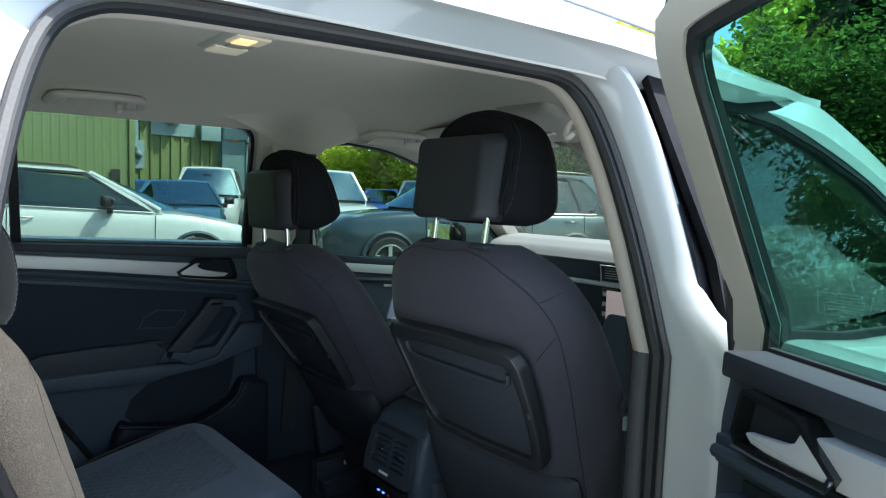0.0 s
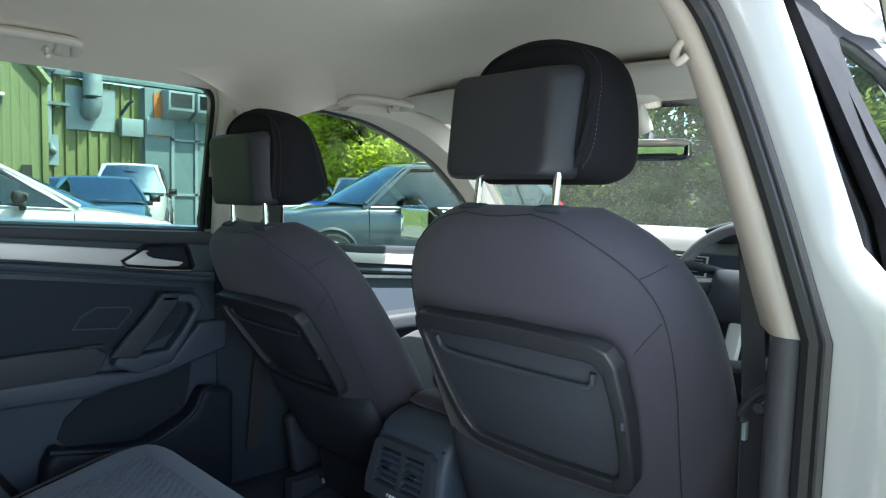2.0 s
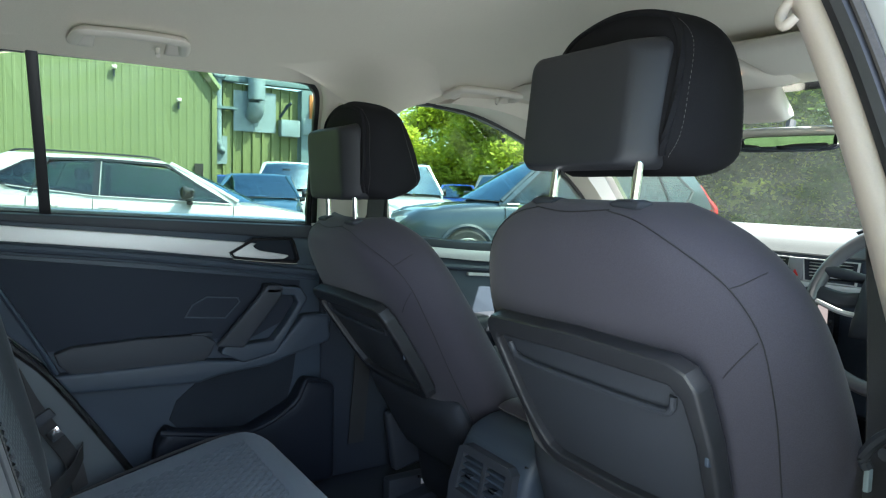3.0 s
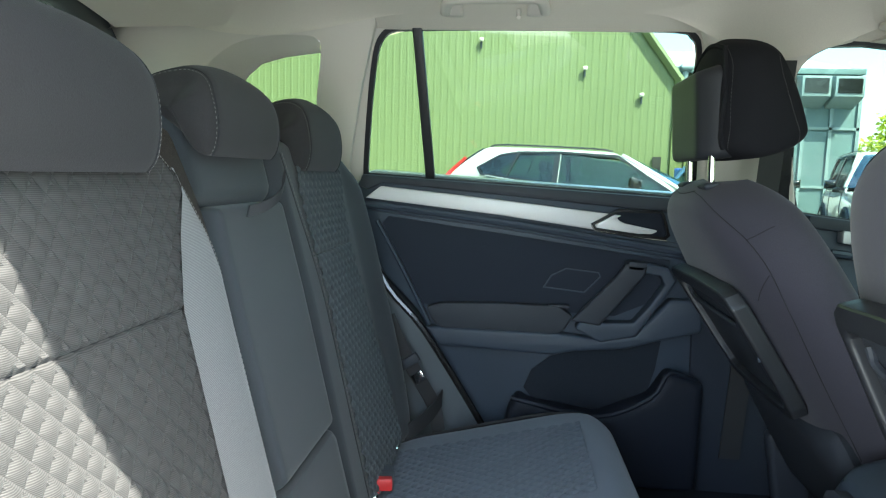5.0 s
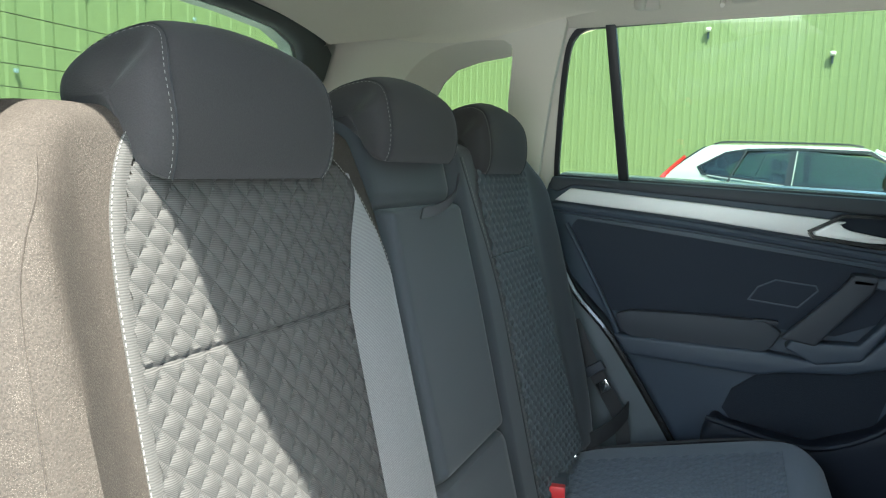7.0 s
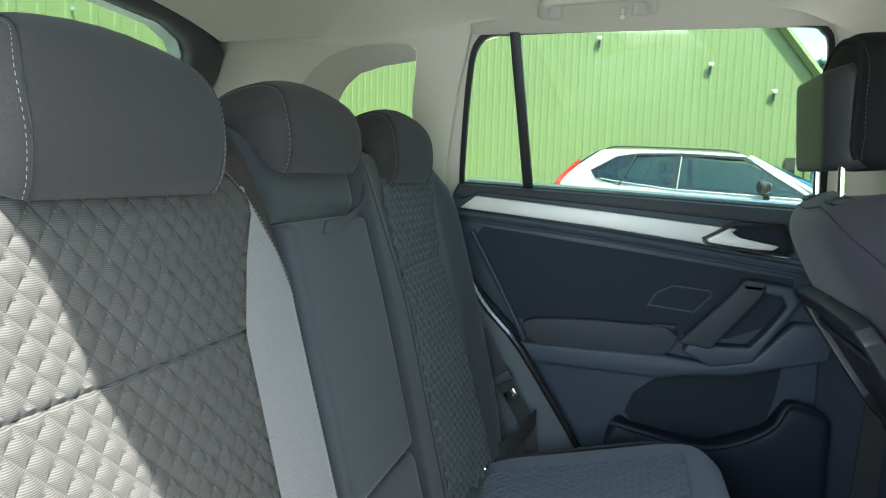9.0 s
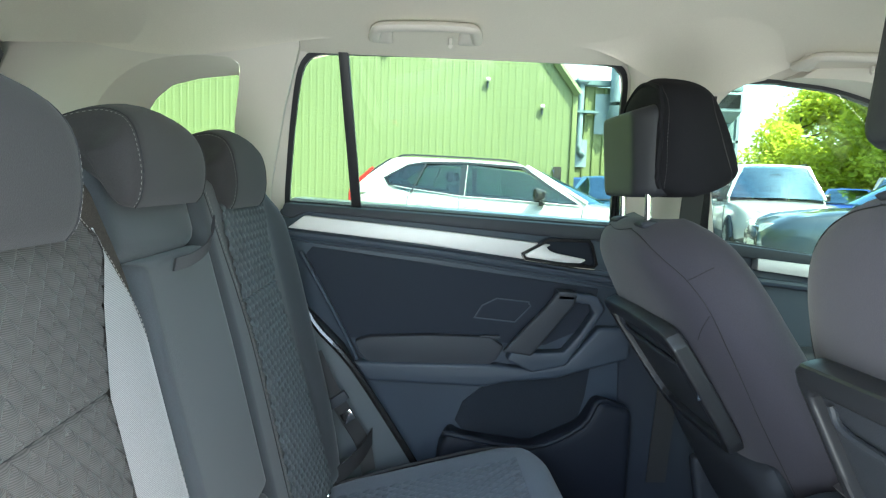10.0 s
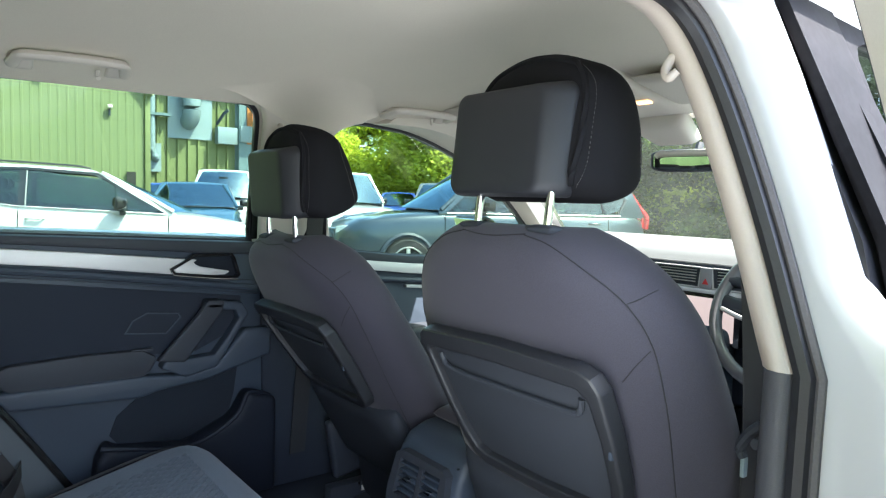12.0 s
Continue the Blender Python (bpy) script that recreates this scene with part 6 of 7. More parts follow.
# ---- parked cars ----
def parked_car(name, label, m, L, W, H, paint, cabin, hood, belt=1.0, clad=True, rails=True, kick=0.0, boxy_nose=0.0):
    """A parked car: y runs from tail (0) to nose (L). cabin: (tail foot, tail roof, screen roof, screen foot) as parts of L; hood: height at the screen and at the nose; kick: rise of the window line towards the tail."""
    t = thing(name, label, "parked car", (0, 0, 0), group="parked cars")
    c0, c1, c2, c3 = (k * L for k in cabin)
    h0, h1 = hood

    def half(y):
        k = 2 * y / L - 1
        return W / 2 * (1 - 0.16 * abs(k) ** (4 + 3 * boxy_nose))

    def deck(y):
        if y < c0:
            return belt - 0.03 * (c0 - y) / max(c0, 0.01)
        if y < c3:
            return belt
        k = (y - c3) / (L - c3)
        return lerp(h0, h1, k ** 1.8)

    ys = [0.0, 0.04, 0.12, 0.3] + [0.3 + (L - 0.6) * i / 26 for i in range(1, 26)] + [L - 0.3, L - 0.14, L - 0.05, L]
    rings = []
    for y in ys:
        e = min(y, L - y)
        sh = 1.0 if e > 0.3 else 0.86 + 0.14 * math.sqrt(1 - (1 - e / 0.3) ** 2)
        w, top = half(y) * sh, deck(y) - (0.0 if e > 0.3 else 0.16 * (1 - e / 0.3) ** 2)
        lo = 0.26 + (0.0 if e > 0.5 else 0.10 * (1 - e / 0.5))
        right = [(w * 0.80, lo), (w * 0.96, lo + 0.05), (w * 0.99, 0.50), (w, 0.68), (w * 0.985, top - 0.16), (w * 0.965, top - 0.06), (w * 0.91, top - 0.012), (w * 0.6, top + 0.012), (0.0, top + 0.02)]
        rings.append([Vector((x, y, z)) for x, z in right] + [Vector((-x, y, z)) for x, z in reversed(right[:-1])])
    part("body", loft(rings), paint, t)

    def gx(y, z):
        k = (z - belt) / (H - belt)
        return lerp(half(y) * 0.93, half(L * 0.45) * 0.70, max(0.0, k) ** 1.15)

    def roof_z(y):
        if y < c1:
            return lerp(belt + 0.02, H - 0.03, min(1.0, max(0.0, (y - c0) / (c1 - c0))) ** 0.8)
        if y > c2:
            return lerp(H - 0.01, belt, min(1.0, (y - c2) / (c3 - c2)) ** 1.08)
        k = (y - c1) / (c2 - c1)
        return H - 0.03 * (1 - k) ** 2 - 0.012 * k ** 3
    # Roof and tail panel; the sides are plates with real openings.
    g = []
    head = lerp(c2, c3, 0.13)
    for i in range(35):
        y = lerp(c0, head, i / 34)
        z1 = max(roof_z(y), belt + 0.015)
        w = gx(y, z1)
        row = [(w + 0.004, z1 - 0.05), (w, z1 - 0.012), (w * 0.90, z1 + 0.006), (w * 0.5, z1 + 0.02), (0.0, z1 + 0.026)]
        g.append([Vector((x, y, z)) for x, z in row] + [Vector((-x, y, z)) for x, z in reversed(row[:-1])])
    part("roof", loft(g, False), paint, t)
    part("cabin_floor", slab(lambda u, v: Vector(((2 * u - 1) * half(lerp(c0, c3, v)) * 0.89, lerp(c0 + 0.05, c3 - 0.02, v), belt + 0.028)), (0, 0, -0.004), 6, 14), CAR_INSIDE, t, "dark trim inside the car")
    for sx in (-0.36, 0.36):
        for yy, lean in ((lerp(c1, c2, 0.50), 0.10), (lerp(c1, c2, 0.02), 0.08)):
            st = Pad(lambda u, v: (sx + (2 * u - 1) * lerp(0.25, 0.20, v), yy - lean * v, lerp(belt - 0.1, belt + 0.17, v)), lambda u, v: (0, 1, 0), 0.48, 0.27, 0.05, 0.06, 0.08, 0.06)
            so = part("seat", st.mesh(10, 8), CAR_INSIDE, t)
            hr_ = Pad(lambda u, v: (sx + (2 * u - 1) * 0.13, yy - lean - 0.01, lerp(belt + 0.20, belt + 0.36, v)), lambda u, v: (0, 1, 0), 0.26, 0.16, 0.05, 0.05, 0.06, 0.06)
            part("headrest", hr_.mesh(8, 8), CAR_INSIDE, so)
    part("steering_wheel", tube([(0.36 + 0.18 * math.cos(a), c3 - 0.75 + 0.06 * math.sin(a), belt + 0.02 + 0.17 * math.sin(a)) for a in (2 * math.pi * k / 20 for k in range(21))], 0.016, 6, 1.0, (0, 1, 0), False), BLACK_GLOSS, t)
    rim_ = [(lerp(c0, c3, k / 40), max(roof_z(lerp(c0, c3, k / 40)), belt + 0.012)) for k in range(41)]
    silhouette = [(c3, belt - 0.03), (c0, belt - 0.03)] + rim_

    def pane(poly, s, mat=CAR_GLASS, nm="side_window", off=0.002):
        """A pane that follows the curve of the cabin."""
        z0, z1 = min(p[1] for p in poly), max(p[1] for p in poly)

        def span(z):
            hit = []
            for (ya, za), (yb, zb_) in zip(poly, poly[1:] + poly[:1]):
                if min(za, zb_) <= z <= max(za, zb_):
                    hit += [ya, yb] if abs(za - zb_) < 1e-6 else [lerp(ya, yb, (z - za) / (zb_ - za))]
            return min(hit), max(hit)

        def fn(u, v):
            z = lerp(z0 + 1e-4, z1 - 1e-4, v)
            y = lerp(*span(z), u)
            return Vector((s * (gx(y, z) + off), y, z))
        w = part(nm, slab(fn, (-s * 0.006, 0, 0), 14, 8), mat, t)
        w.visible_shadow = False
        return w
    zb, zt = belt + 0.015, H - 0.075
    bp0, bp1 = lerp(c1, c2, 0.56), lerp(c1, c2, 0.60)
    q0, q1 = lerp(c0, c1, 0.75), lerp(c1, c2, 0.12)
    fr = lambda z: lerp(c3, c2, (z - belt) / (H - belt))
    for s in (-1, 1):
        opening = [(q0 + 0.03, lerp(zb, zt, 0.42)), (q0 + 0.20 - kick, zb - 0.005 + kick), (bp1, zb - 0.005 + 0.15 * kick), (fr(zb) - 0.12, zb - 0.005), (fr(lerp(zb, zt, 0.5)) - 0.10, lerp(zb, zt, 0.5)), (fr(zt) - 0.06, zt + 0.02), (bp1, zt + 0.03), (q1 + 0.26, zt + 0.02 - 0.2 * kick), (q1 + 0.0, zt - 0.005 - 0.5 * kick)]
        lay_side = lambda y, z, k, s=s: Vector((s * (gx(y, z) + (0.004, -0.03)[k]), y, z))
        part("side_frame", ring_plate(silhouette, opening, lay_side), paint, t)
        part("window_surround", ring_plate(offset_poly(opening, 0.012), offset_poly(opening, -0.018), lambda y, z, k, s=s: Vector((s * (gx(y, z) + (0.010, -0.02)[k]), y, z))), BLACK_GLOSS, t)
        part("rear_pillar_bar", tube([(s * (gx(q1 + 0.09, zb) + 0.006), q1 + 0.09, zb), (s * (gx(q1 + 0.27, zt) + 0.006), q1 + 0.27, zt + 0.01)], 0.020, 6), BLACK_GLOSS, t)
        part("chrome_line", tube([(s * (gx(y, belt + dz) + 0.012), y, belt - 0.004 + dz) for y, dz in ((q0 + 0.17, kick), (q1, 0.8 * kick), (bp0, 0.18 * kick), (fr(belt) - 0.12, 0))], 0.010, 6), ALLOY, t)
        pane([(bp1, zb), (fr(zb) - 0.16, zb), (fr(lerp(zb, zt, 0.5)) - 0.13, lerp(zb, zt, 0.5)), (fr(zt) - 0.10, zt), (bp1, zt + 0.01)], s)
        pane([(q1 + 0.12, zb), (bp0, zb), (bp0, zt + 0.01), (q1 + 0.30, zt)], s)
        pane([(q0 + 0.05, lerp(zb, zt, 0.45)), (q0 + 0.22, zb + 0.02), (q1 + 0.06, zb), (q1 + 0.24, zt), (q1 + 0.02, zt - 0.02)], s)
        part("pillar_line", tube([(s * (gx(bp1, z) + 0.024), bp1 + 0.01, z) for z in (zb, lerp(zb, zt, 0.5), zt)], 0.009, 6), SILVER_DARK, t)
        part("pillar_cover", prism([(bp0, zb), (bp1, zb), (bp1, zt), (bp0, zt)], lambda y, z, k: Vector((s * (gx(y, z) + (0.019, -0.01)[k]), y, z))), BLACK_GLOSS, t)
        if rails:
            part("roof_rail", tube(smooth_path([(s * gx(c1, H) * 0.93, lerp(c1, c2, 0.02), roof_z(lerp(c1, c2, 0.02)) + 0.01), (s * gx(c1, H) * 0.93, lerp(c1, c2, 0.15), H + 0.02), (s * gx(c1, H) * 0.93, lerp(c1, c2, 0.85), H + 0.03), (s * gx(c1, H) * 0.93, lerp(c1, c2, 1.0), H + 0.005)]), 0.014, 6), BLACK_GLOSS, t)
        mp = Pad(lambda u, v: (s * (half(c3) * 0.95 + 0.05 + 0.21 * u), fr(zb) - 0.66 - 0.05 * u, lerp(belt + 0.03, belt + 0.20, v)), lambda u, v: (0, 1, 0), 0.21, 0.17, 0.12, 0.05, 0.06, 0.06)
        mm = part("mirror", mp.mesh(12, 10), BLACK_GLOSS, t, "dark door mirror")
        part("mirror_foot", boxy(*sorted((s * half(c3) * 0.90, s * (half(c3) * 0.95 + 0.12))), fr(zb) - 0.66, fr(zb) - 0.58, belt - 0.04, belt + 0.06, 0.015), BLACK_GLOSS, mm)
        for yy in (q1 + 0.30, bp1 + 0.12):
            part("door_handle", tube([(s * (half(yy) * 0.985), yy - 0.10, belt - 0.13), (s * (half(yy) * 0.985 + 0.03), yy - 0.07, belt - 0.128), (s * (half(yy) * 0.985 + 0.03), yy + 0.07, belt - 0.125), (s * (half(yy) * 0.985), yy + 0.10, belt - 0.125)], 0.015, 6), paint, t)
        for yy in (q1 + 0.05, bp0 + 0.01, fr(zb) - 0.06):
            part("door_gap", tube([(s * half(yy) * 0.970, yy, belt - 0.03), (s * half(yy) * 0.994, yy, belt - 0.2), (s * half(yy) * 1.002, yy, 0.65), (s * half(yy) * 0.992, yy + 0.02, 0.45)], 0.005, 4), BLACK_GLOSS, t)
        # Wheels in dark arches; a black disc stands for each arch's shadow.
        for yy in (0.20 * L, 0.815 * L):
            w0 = half(yy)
            arch = [(s * (w0 + 0.004), yy + 0.385 * math.cos(a), 0.36 + 0.385 * math.sin(a)) for a in (math.pi * k / 14 for k in range(15))]
            part("wheel_arch", tube(arch, 0.035, 6), PLASTIC_LIGHT if clad else BLACK_GLOSS, t)
            part("arch_shadow", prism([(yy + 0.365 * math.cos(2 * math.pi * k / 24), 0.36 + 0.365 * math.sin(2 * math.pi * k / 24)) for k in range(24)], lambda y, z, k: (s * (w0 - 0.05 + (0.052, 0.0)[k]), y, z)), BLACK_GLOSS, t)
            rings = []
            for dx, r in ((-0.10, 0.24), (-0.11, 0.32), (-0.07, 0.345), (0.03, 0.345), (0.062, 0.325), (0.062, 0.245), (0.04, 0.235)):
                rings.append([Vector((s * (w0 + dx), yy + r * math.cos(a), 0.34 + r * math.sin(a))) for a in (2 * math.pi * k / 28 for k in range(28))])
            wh = part("tyre", loft(rings, True, True), TYRE, t)
            part("rim", join(*[moved(boxy(0.045, 0.06, -0.03, 0.03, 0.03, 0.235, 0.006, 1), pose(0, 0, 0, 72 * k, 0, 0)) for k in range(5)],
                 tube([(0.045, 0.232 * math.cos(a), 0.232 * math.sin(a)) for a in (2 * math.pi * k / 24 for k in range(25))], 0.012, 5, 1.0, (1, 0, 0), False), boxy(0.04, 0.066, -0.05, 0.05, -0.05, 0.05, 0.015)), ALLOY, wh).location = (s * w0 - (0.11 if s < 0 else 0), yy, 0.34)
        # Lamps.
        hl = Pad(lambda u, v: (s * lerp(half(L) * 0.50, half(L - 0.35) * 0.97, u), lerp(L - 0.015, L - 0.42, u ** 2.0), lerp(h1 - 0.20, h1 - 0.05, v) + 0.05 * u), lambda u, v: (s * 0.5, 0.8, 0.3), 0.5, 0.14, 0.02, 0.03, 0.04, 0.04)
        part("head_lamp", hl.mesh(14, 8), CLEAR_LAMP, t, "clear head lamp")
        tl = [(s * half(0.1) * 0.90, 0.02, belt - 0.20), (s * half(0.1) * 0.93, 0.02, belt - 0.02), (s * half(0.1) * 0.86, 0.10, belt + 0.12), (s * gx(c0, belt + 0.3) * 0.96, lerp(c0, c1, 0.45) - 0.01, belt + 0.34)]
        part("tail_lamp", tube(smooth_path(tl), lambda q: 0.042 - 0.018 * q, 8), RED_LAMP, t, "tall red tail lamp")
        tl2 = Pad(lambda u, v: (s * lerp(half(0.0) * 0.62, half(0.1) * 0.93, u), lerp(-0.01, 0.10, u ** 2), lerp(belt - 0.20, belt - 0.02, v)), lambda u, v: (s * 0.5, -0.8, 0.1), 0.4, 0.18, 0.025, 0.03, 0.04, 0.04)
        part("tail_lamp", tl2.mesh(12, 8), RED_LAMP, t, "red tail lamp")
        if clad:
            part("lower_cladding", prism([(0.20 * L + 0.38, 0.26), (0.815 * L - 0.38, 0.26), (0.815 * L - 0.40, 0.42), (0.20 * L + 0.40, 0.42)], lambda y, z, k: (s * (half(y) * 0.99 + (0.012, -0.02)[k]), y, z)), PLASTIC_LIGHT, t)
    bow = lambda u, v: (1 - (2 * u - 1) ** 2) * lerp(0.30, 0.05, v)
    ws = lambda u, v: Vector(((2 * u - 1) * gx(lerp(c3, c2, v), lerp(belt, H, v)) * lerp(0.97, 0.88, v), lerp(c3 - 0.03, head - 0.02, v) + 0.02 + bow(u, v), max(roof_z(lerp(c3 - 0.03, head - 0.02, v)), belt + 0.015) + 0.032 - 0.018 * (2 * u - 1) ** 2))
    part("windscreen", slab(ws, (0, -0.004, -0.004), 10, 8), CAR_SCREEN, t, "windscreen with sky blue put into its gloss").visible_shadow = False
    for s in (-1, 1):
        part("screen_pillar", tube([ws(0.5 + 0.515 * s, k / 8) for k in range(9)], 0.034, 8), paint, t)
    rw = lambda u, v: Vector(((2 * u - 1) * gx(lerp(c0, c1, v), lerp(belt, H, v)) * 0.86, lerp(c0 + 0.06, c1 - 0.06, v) - 0.03, roof_z(lerp(c0 + 0.06, c1 - 0.06, v)) + 0.03))
    part("rear_window", slab(rw, (0, 0.01, -0.01), 8, 8), BLACK_GLOSS, t, "dark rear window")
    part("grille", boxy(-half(L) * 0.46, half(L) * 0.46, L - 0.06, L + 0.012, h1 - 0.34, h1 - 0.08, 0.03), BLACK_GLOSS, t)
    part("front_bumper_intake", boxy(-half(L) * 0.7, half(L) * 0.7, L - 0.10, L + 0.008, 0.32, 0.45, 0.03), BLACK_GLOSS, t)
    part("number_plate", boxy(-0.26, 0.26, L + 0.008, L + 0.022, 0.50, 0.61, 0.004), LAMP_LENS, t)
    part("mirror_inside", boxy(-0.12, 0.12, c2 + 0.28, c2 + 0.31, H - 0.27, H - 0.20, 0.01), BLACK_GLOSS, t)
    t["origin"] = (0.0, 0.0, 0.0)
    t.matrix_basis = m
    return t


def car_between(tail, nose, dip=0.0, up=0.0):
    """A pose with y from tail to nose on the ground; dip: nose down, in degrees, where the ground falls."""
    dx, dy = nose[0] - tail[0], nose[1] - tail[1]
    return pose(tail[0], tail[1], ground_at(*tail) + up, -dip, 0, math.degrees(math.atan2(-dx, dy)))


GREY_PAINT = material("grey_blue_paint", (0.036, 0.055, 0.075), 0.3, metal=0.4, coat=0.9)
BLUE_PAINT = material("dark_blue_paint", (0.03, 0.09, 0.16), 0.3, metal=0.3, coat=0.9)
BRIGHT_BLUE = material("blue_paint", (0.02, 0.06, 0.30), 0.3, coat=0.9)
SILVER_PAINT = material("dark_silver_paint", (0.16, 0.17, 0.17), 0.3, metal=0.5, coat=0.9)
parked_car("parked_suv", "white estate SUV parked beside the green building", car_between((-9.80, -1.30), (-8.90, 3.45), 2.0, 0.07), 4.8, 1.88, 1.535, PAINT, (0.015, 0.13, 0.50, 0.715), (1.0, 0.80), 1.0, kick=0.10)
parked_car("parked_suv", "dark grey-blue SUV parked nose towards the building", car_between((-6.25, 8.70), (-7.80, 4.00)), 4.95, 1.92, 1.70, GREY_PAINT, (0.02, 0.10, 0.55, 0.72), (1.05, 0.88), 1.06, boxy_nose=0.5)
parked_car("parked_hatchback", "dark blue hatchback facing the car park", car_between((-15.6, 4.53), (-11.85, 3.20)), 4.2, 1.82, 1.47, BLUE_PAINT, (0.03, 0.14, 0.55, 0.74), (0.95, 0.72), 0.95, clad=False, rails=False)
parked_car("parked_offroader", "white boxy off-roader facing the car park", car_between((-20.85, 7.25), (-16.6, 5.3)), 4.7, 1.95, 1.94, PAINT, (0.01, 0.05, 0.58, 0.68), (1.08, 0.98), 1.08, boxy_nose=1.0)
parked_car("parked_offroader", "white off-roader parked behind the grey SUV", car_between((-15.58, 7.75), (-11.07, 6.42)), 4.7, 1.95, 1.82, PAINT, (0.01, 0.05, 0.58, 0.68), (1.06, 0.96), 1.06, boxy_nose=1.0)
parked_car("parked_hatchback", "bright blue hatchback in the back row", car_between((-20.6, 5.0), (-16.6, 4.1)), 4.1, 1.8, 1.50, BRIGHT_BLUE, (0.03, 0.14, 0.55, 0.74), (0.95, 0.74), 0.95, clad=False, rails=False)
parked_car("parked_hatchback", "bright blue hatchback parked under the trees", car_between((-24.0, 15.9), (-20.6, 13.6)), 4.1, 1.8, 1.50, BRIGHT_BLUE, (0.03, 0.14, 0.55, 0.74), (0.95, 0.74), 0.95, clad=False, rails=False)
parked_car("parked_suv", "dark silver SUV parked under the trees", car_between((-18.0, 13.73), (-14.25, 10.9)), 4.7, 1.9, 1.76, SILVER_PAINT, (0.02, 0.08, 0.56, 0.72), (1.05, 0.92), 1.05)


# ---- buildings ----
def ribbed(a, b, top, depth, pitch, lay):
    """Ribbed sheet from a to b along a wall; top(s) is its height."""
    verts, faces = [], []
    s, k = a, 0
    prof = ((0.0, 0), (0.62, 0), (0.70, 1), (0.92, 1), (1.0, 0))
    cols = []
    while s < b:
        for f, o in prof[:-1]:
            q = s + f * pitch
            if q <= b:
                cols.append((q, o))
        s += pitch
    cols.append((b, 0))
    for q, o in cols:
        verts.append(lay(q, -0.05, o * depth))
        verts.append(lay(q, top(q), o * depth))
    for i in range(len(cols) - 1):
        faces.append((2 * i, 2 * i + 2, 2 * i + 3, 2 * i + 1))
    return verts, faces


shed = thing("green_shed", "large shed clad in light green ribbed metal sheets", "building", (-16, -5, 0))
AX, AY = -15.6, 3.30
ht = lambda q: 3.45 + max(0.0, (AY - q)) * 1.33 if q > -1.2 else 9.5
v, f = ribbed(-11.0, AY, ht, 0.006, 0.17, lambda q, z, o: (AX + o, q, z))
finish("wall", v, f, CLAD, shed, smooth=False)
finish("end_wall", [(AX, AY, -0.05), (AX - 9, AY, -0.05), (AX - 9, AY, 3.4), (AX, AY, 3.4)], [(0, 1, 2, 3)], CLAD, shed, smooth=False)
part("roof_edge", tube([(AX + 0.08, AY + 0.12, 3.40), (AX + 0.08, -1.2, 9.45)], 0.10, 4), CLAD, shed, "green metal verge trim")
part("corner_trim", boxy(AX - 0.1, AX + 0.06, AY - 0.02, AY + 0.10, -0.05, 3.45, 0.01), CLAD_DARK, shed)
part("air_brick", boxy(AX + 0.03, AX + 0.06, AY - 0.42, AY - 0.22, 1.15, 1.65), BLACK_GLOSS, shed, "dark open vent")
for yy, zz in ((1.2, 3.67), (-1.26, 4.30), (2.54, 3.08)):
    lp = part("wall_light", Pad(lambda u, w: (AX + 0.08, yy + (u - 0.5) * 0.11, zz + (w - 0.5) * 0.09), lambda u, w: (1, 0, 0), 0.11, 0.09, 0.05, 0.04, 0.03, 0.03).mesh(8, 8), LAMP_LENS, shed, "white bulkhead light")
    part("bracket", boxy(AX + 0.02, AX + 0.06, yy - 0.02, yy + 0.02, zz - 0.2, zz, 0.005), PLASTIC_LIGHT, lp)
BY = -9.5
v, f = ribbed(AX, 14.0, lambda q: 9.5, 0.012, 0.55, lambda q, z, o: (q, BY + o, z))
finish("rear_wall", v, f, CLAD, shed, smooth=False)
for i in range(9):
    for zz in (2.0, 3.6):
        part("bolt", boxy(-8.6 + 1.1 * i, -8.54 + 1.1 * i, BY + 0.04, BY + 0.08, zz + 0.25 * (i % 2), zz + 0.06 + 0.25 * (i % 2), 0.01), GALV, shed)

annex = thing("workshop_annex", "olive ribbed workshop wall with ducts and pipes", "building", (-22, 6, 0))
CX = -21.5
v, f = ribbed(3.2, 7.55, lambda q: 4.55 - 0.03 * (q - 3.2), 0.06, 0.32, lambda q, z, o: (CX + o, q, z))
finish("wall", v, f, CLAD_DARK, annex, smooth=False)
part("eave", boxy(CX - 0.1, CX + 0.25, 3.2, 10.2, 4.50, 4.68, 0.02), STEEL_BLUE, annex)
finish("roof", [(CX, 3.0, 4.66), (CX, 10.2, 4.66), (CX - 8, 10.2, 6.6), (CX - 8, 3.0, 6.6)], [(0, 1, 2, 3)], ROOF_SHEET, annex, "pale sheet roof", smooth=False)
part("flue", tube(smooth_path([(CX + 0.45, 6.0, 6.4), (CX + 0.45, 6.0, 4.2), (CX + 0.42, 6.0, 3.75), (CX + 0.25, 6.0, 3.55), (CX + 0.0, 6.0, 3.5)]), 0.27, 16), GALV, annex, "large galvanised flue elbow")
part("patch", boxy(CX + 0.06, CX + 0.09, 5.35, 6.75, 2.95, 4.25), GALV, annex)
part("patch", boxy(CX + 0.06, CX + 0.09, 4.45, 5.15, 1.85, 2.75), GALV, annex)
part("pipe", tube(smooth_path([(CX + 0.22, 4.85, 4.6), (CX + 0.22, 4.85, 2.6), (CX + 0.2, 4.95, 2.3), (CX + 0.1, 5.0, 2.25)]), 0.10, 10), GALV, annex, "slim galvanised pipe")
part("cap", Pad(lambda u, w: (CX + 0.22 + (u - 0.5) * 0.4, 4.85 + (w - 0.5) * 0.4, 4.62), lambda u, w: (0, 0, 1), 0.4, 0.4, 0.14, 0.10, 0.1, 0.1).mesh(8, 8), GALV, annex)
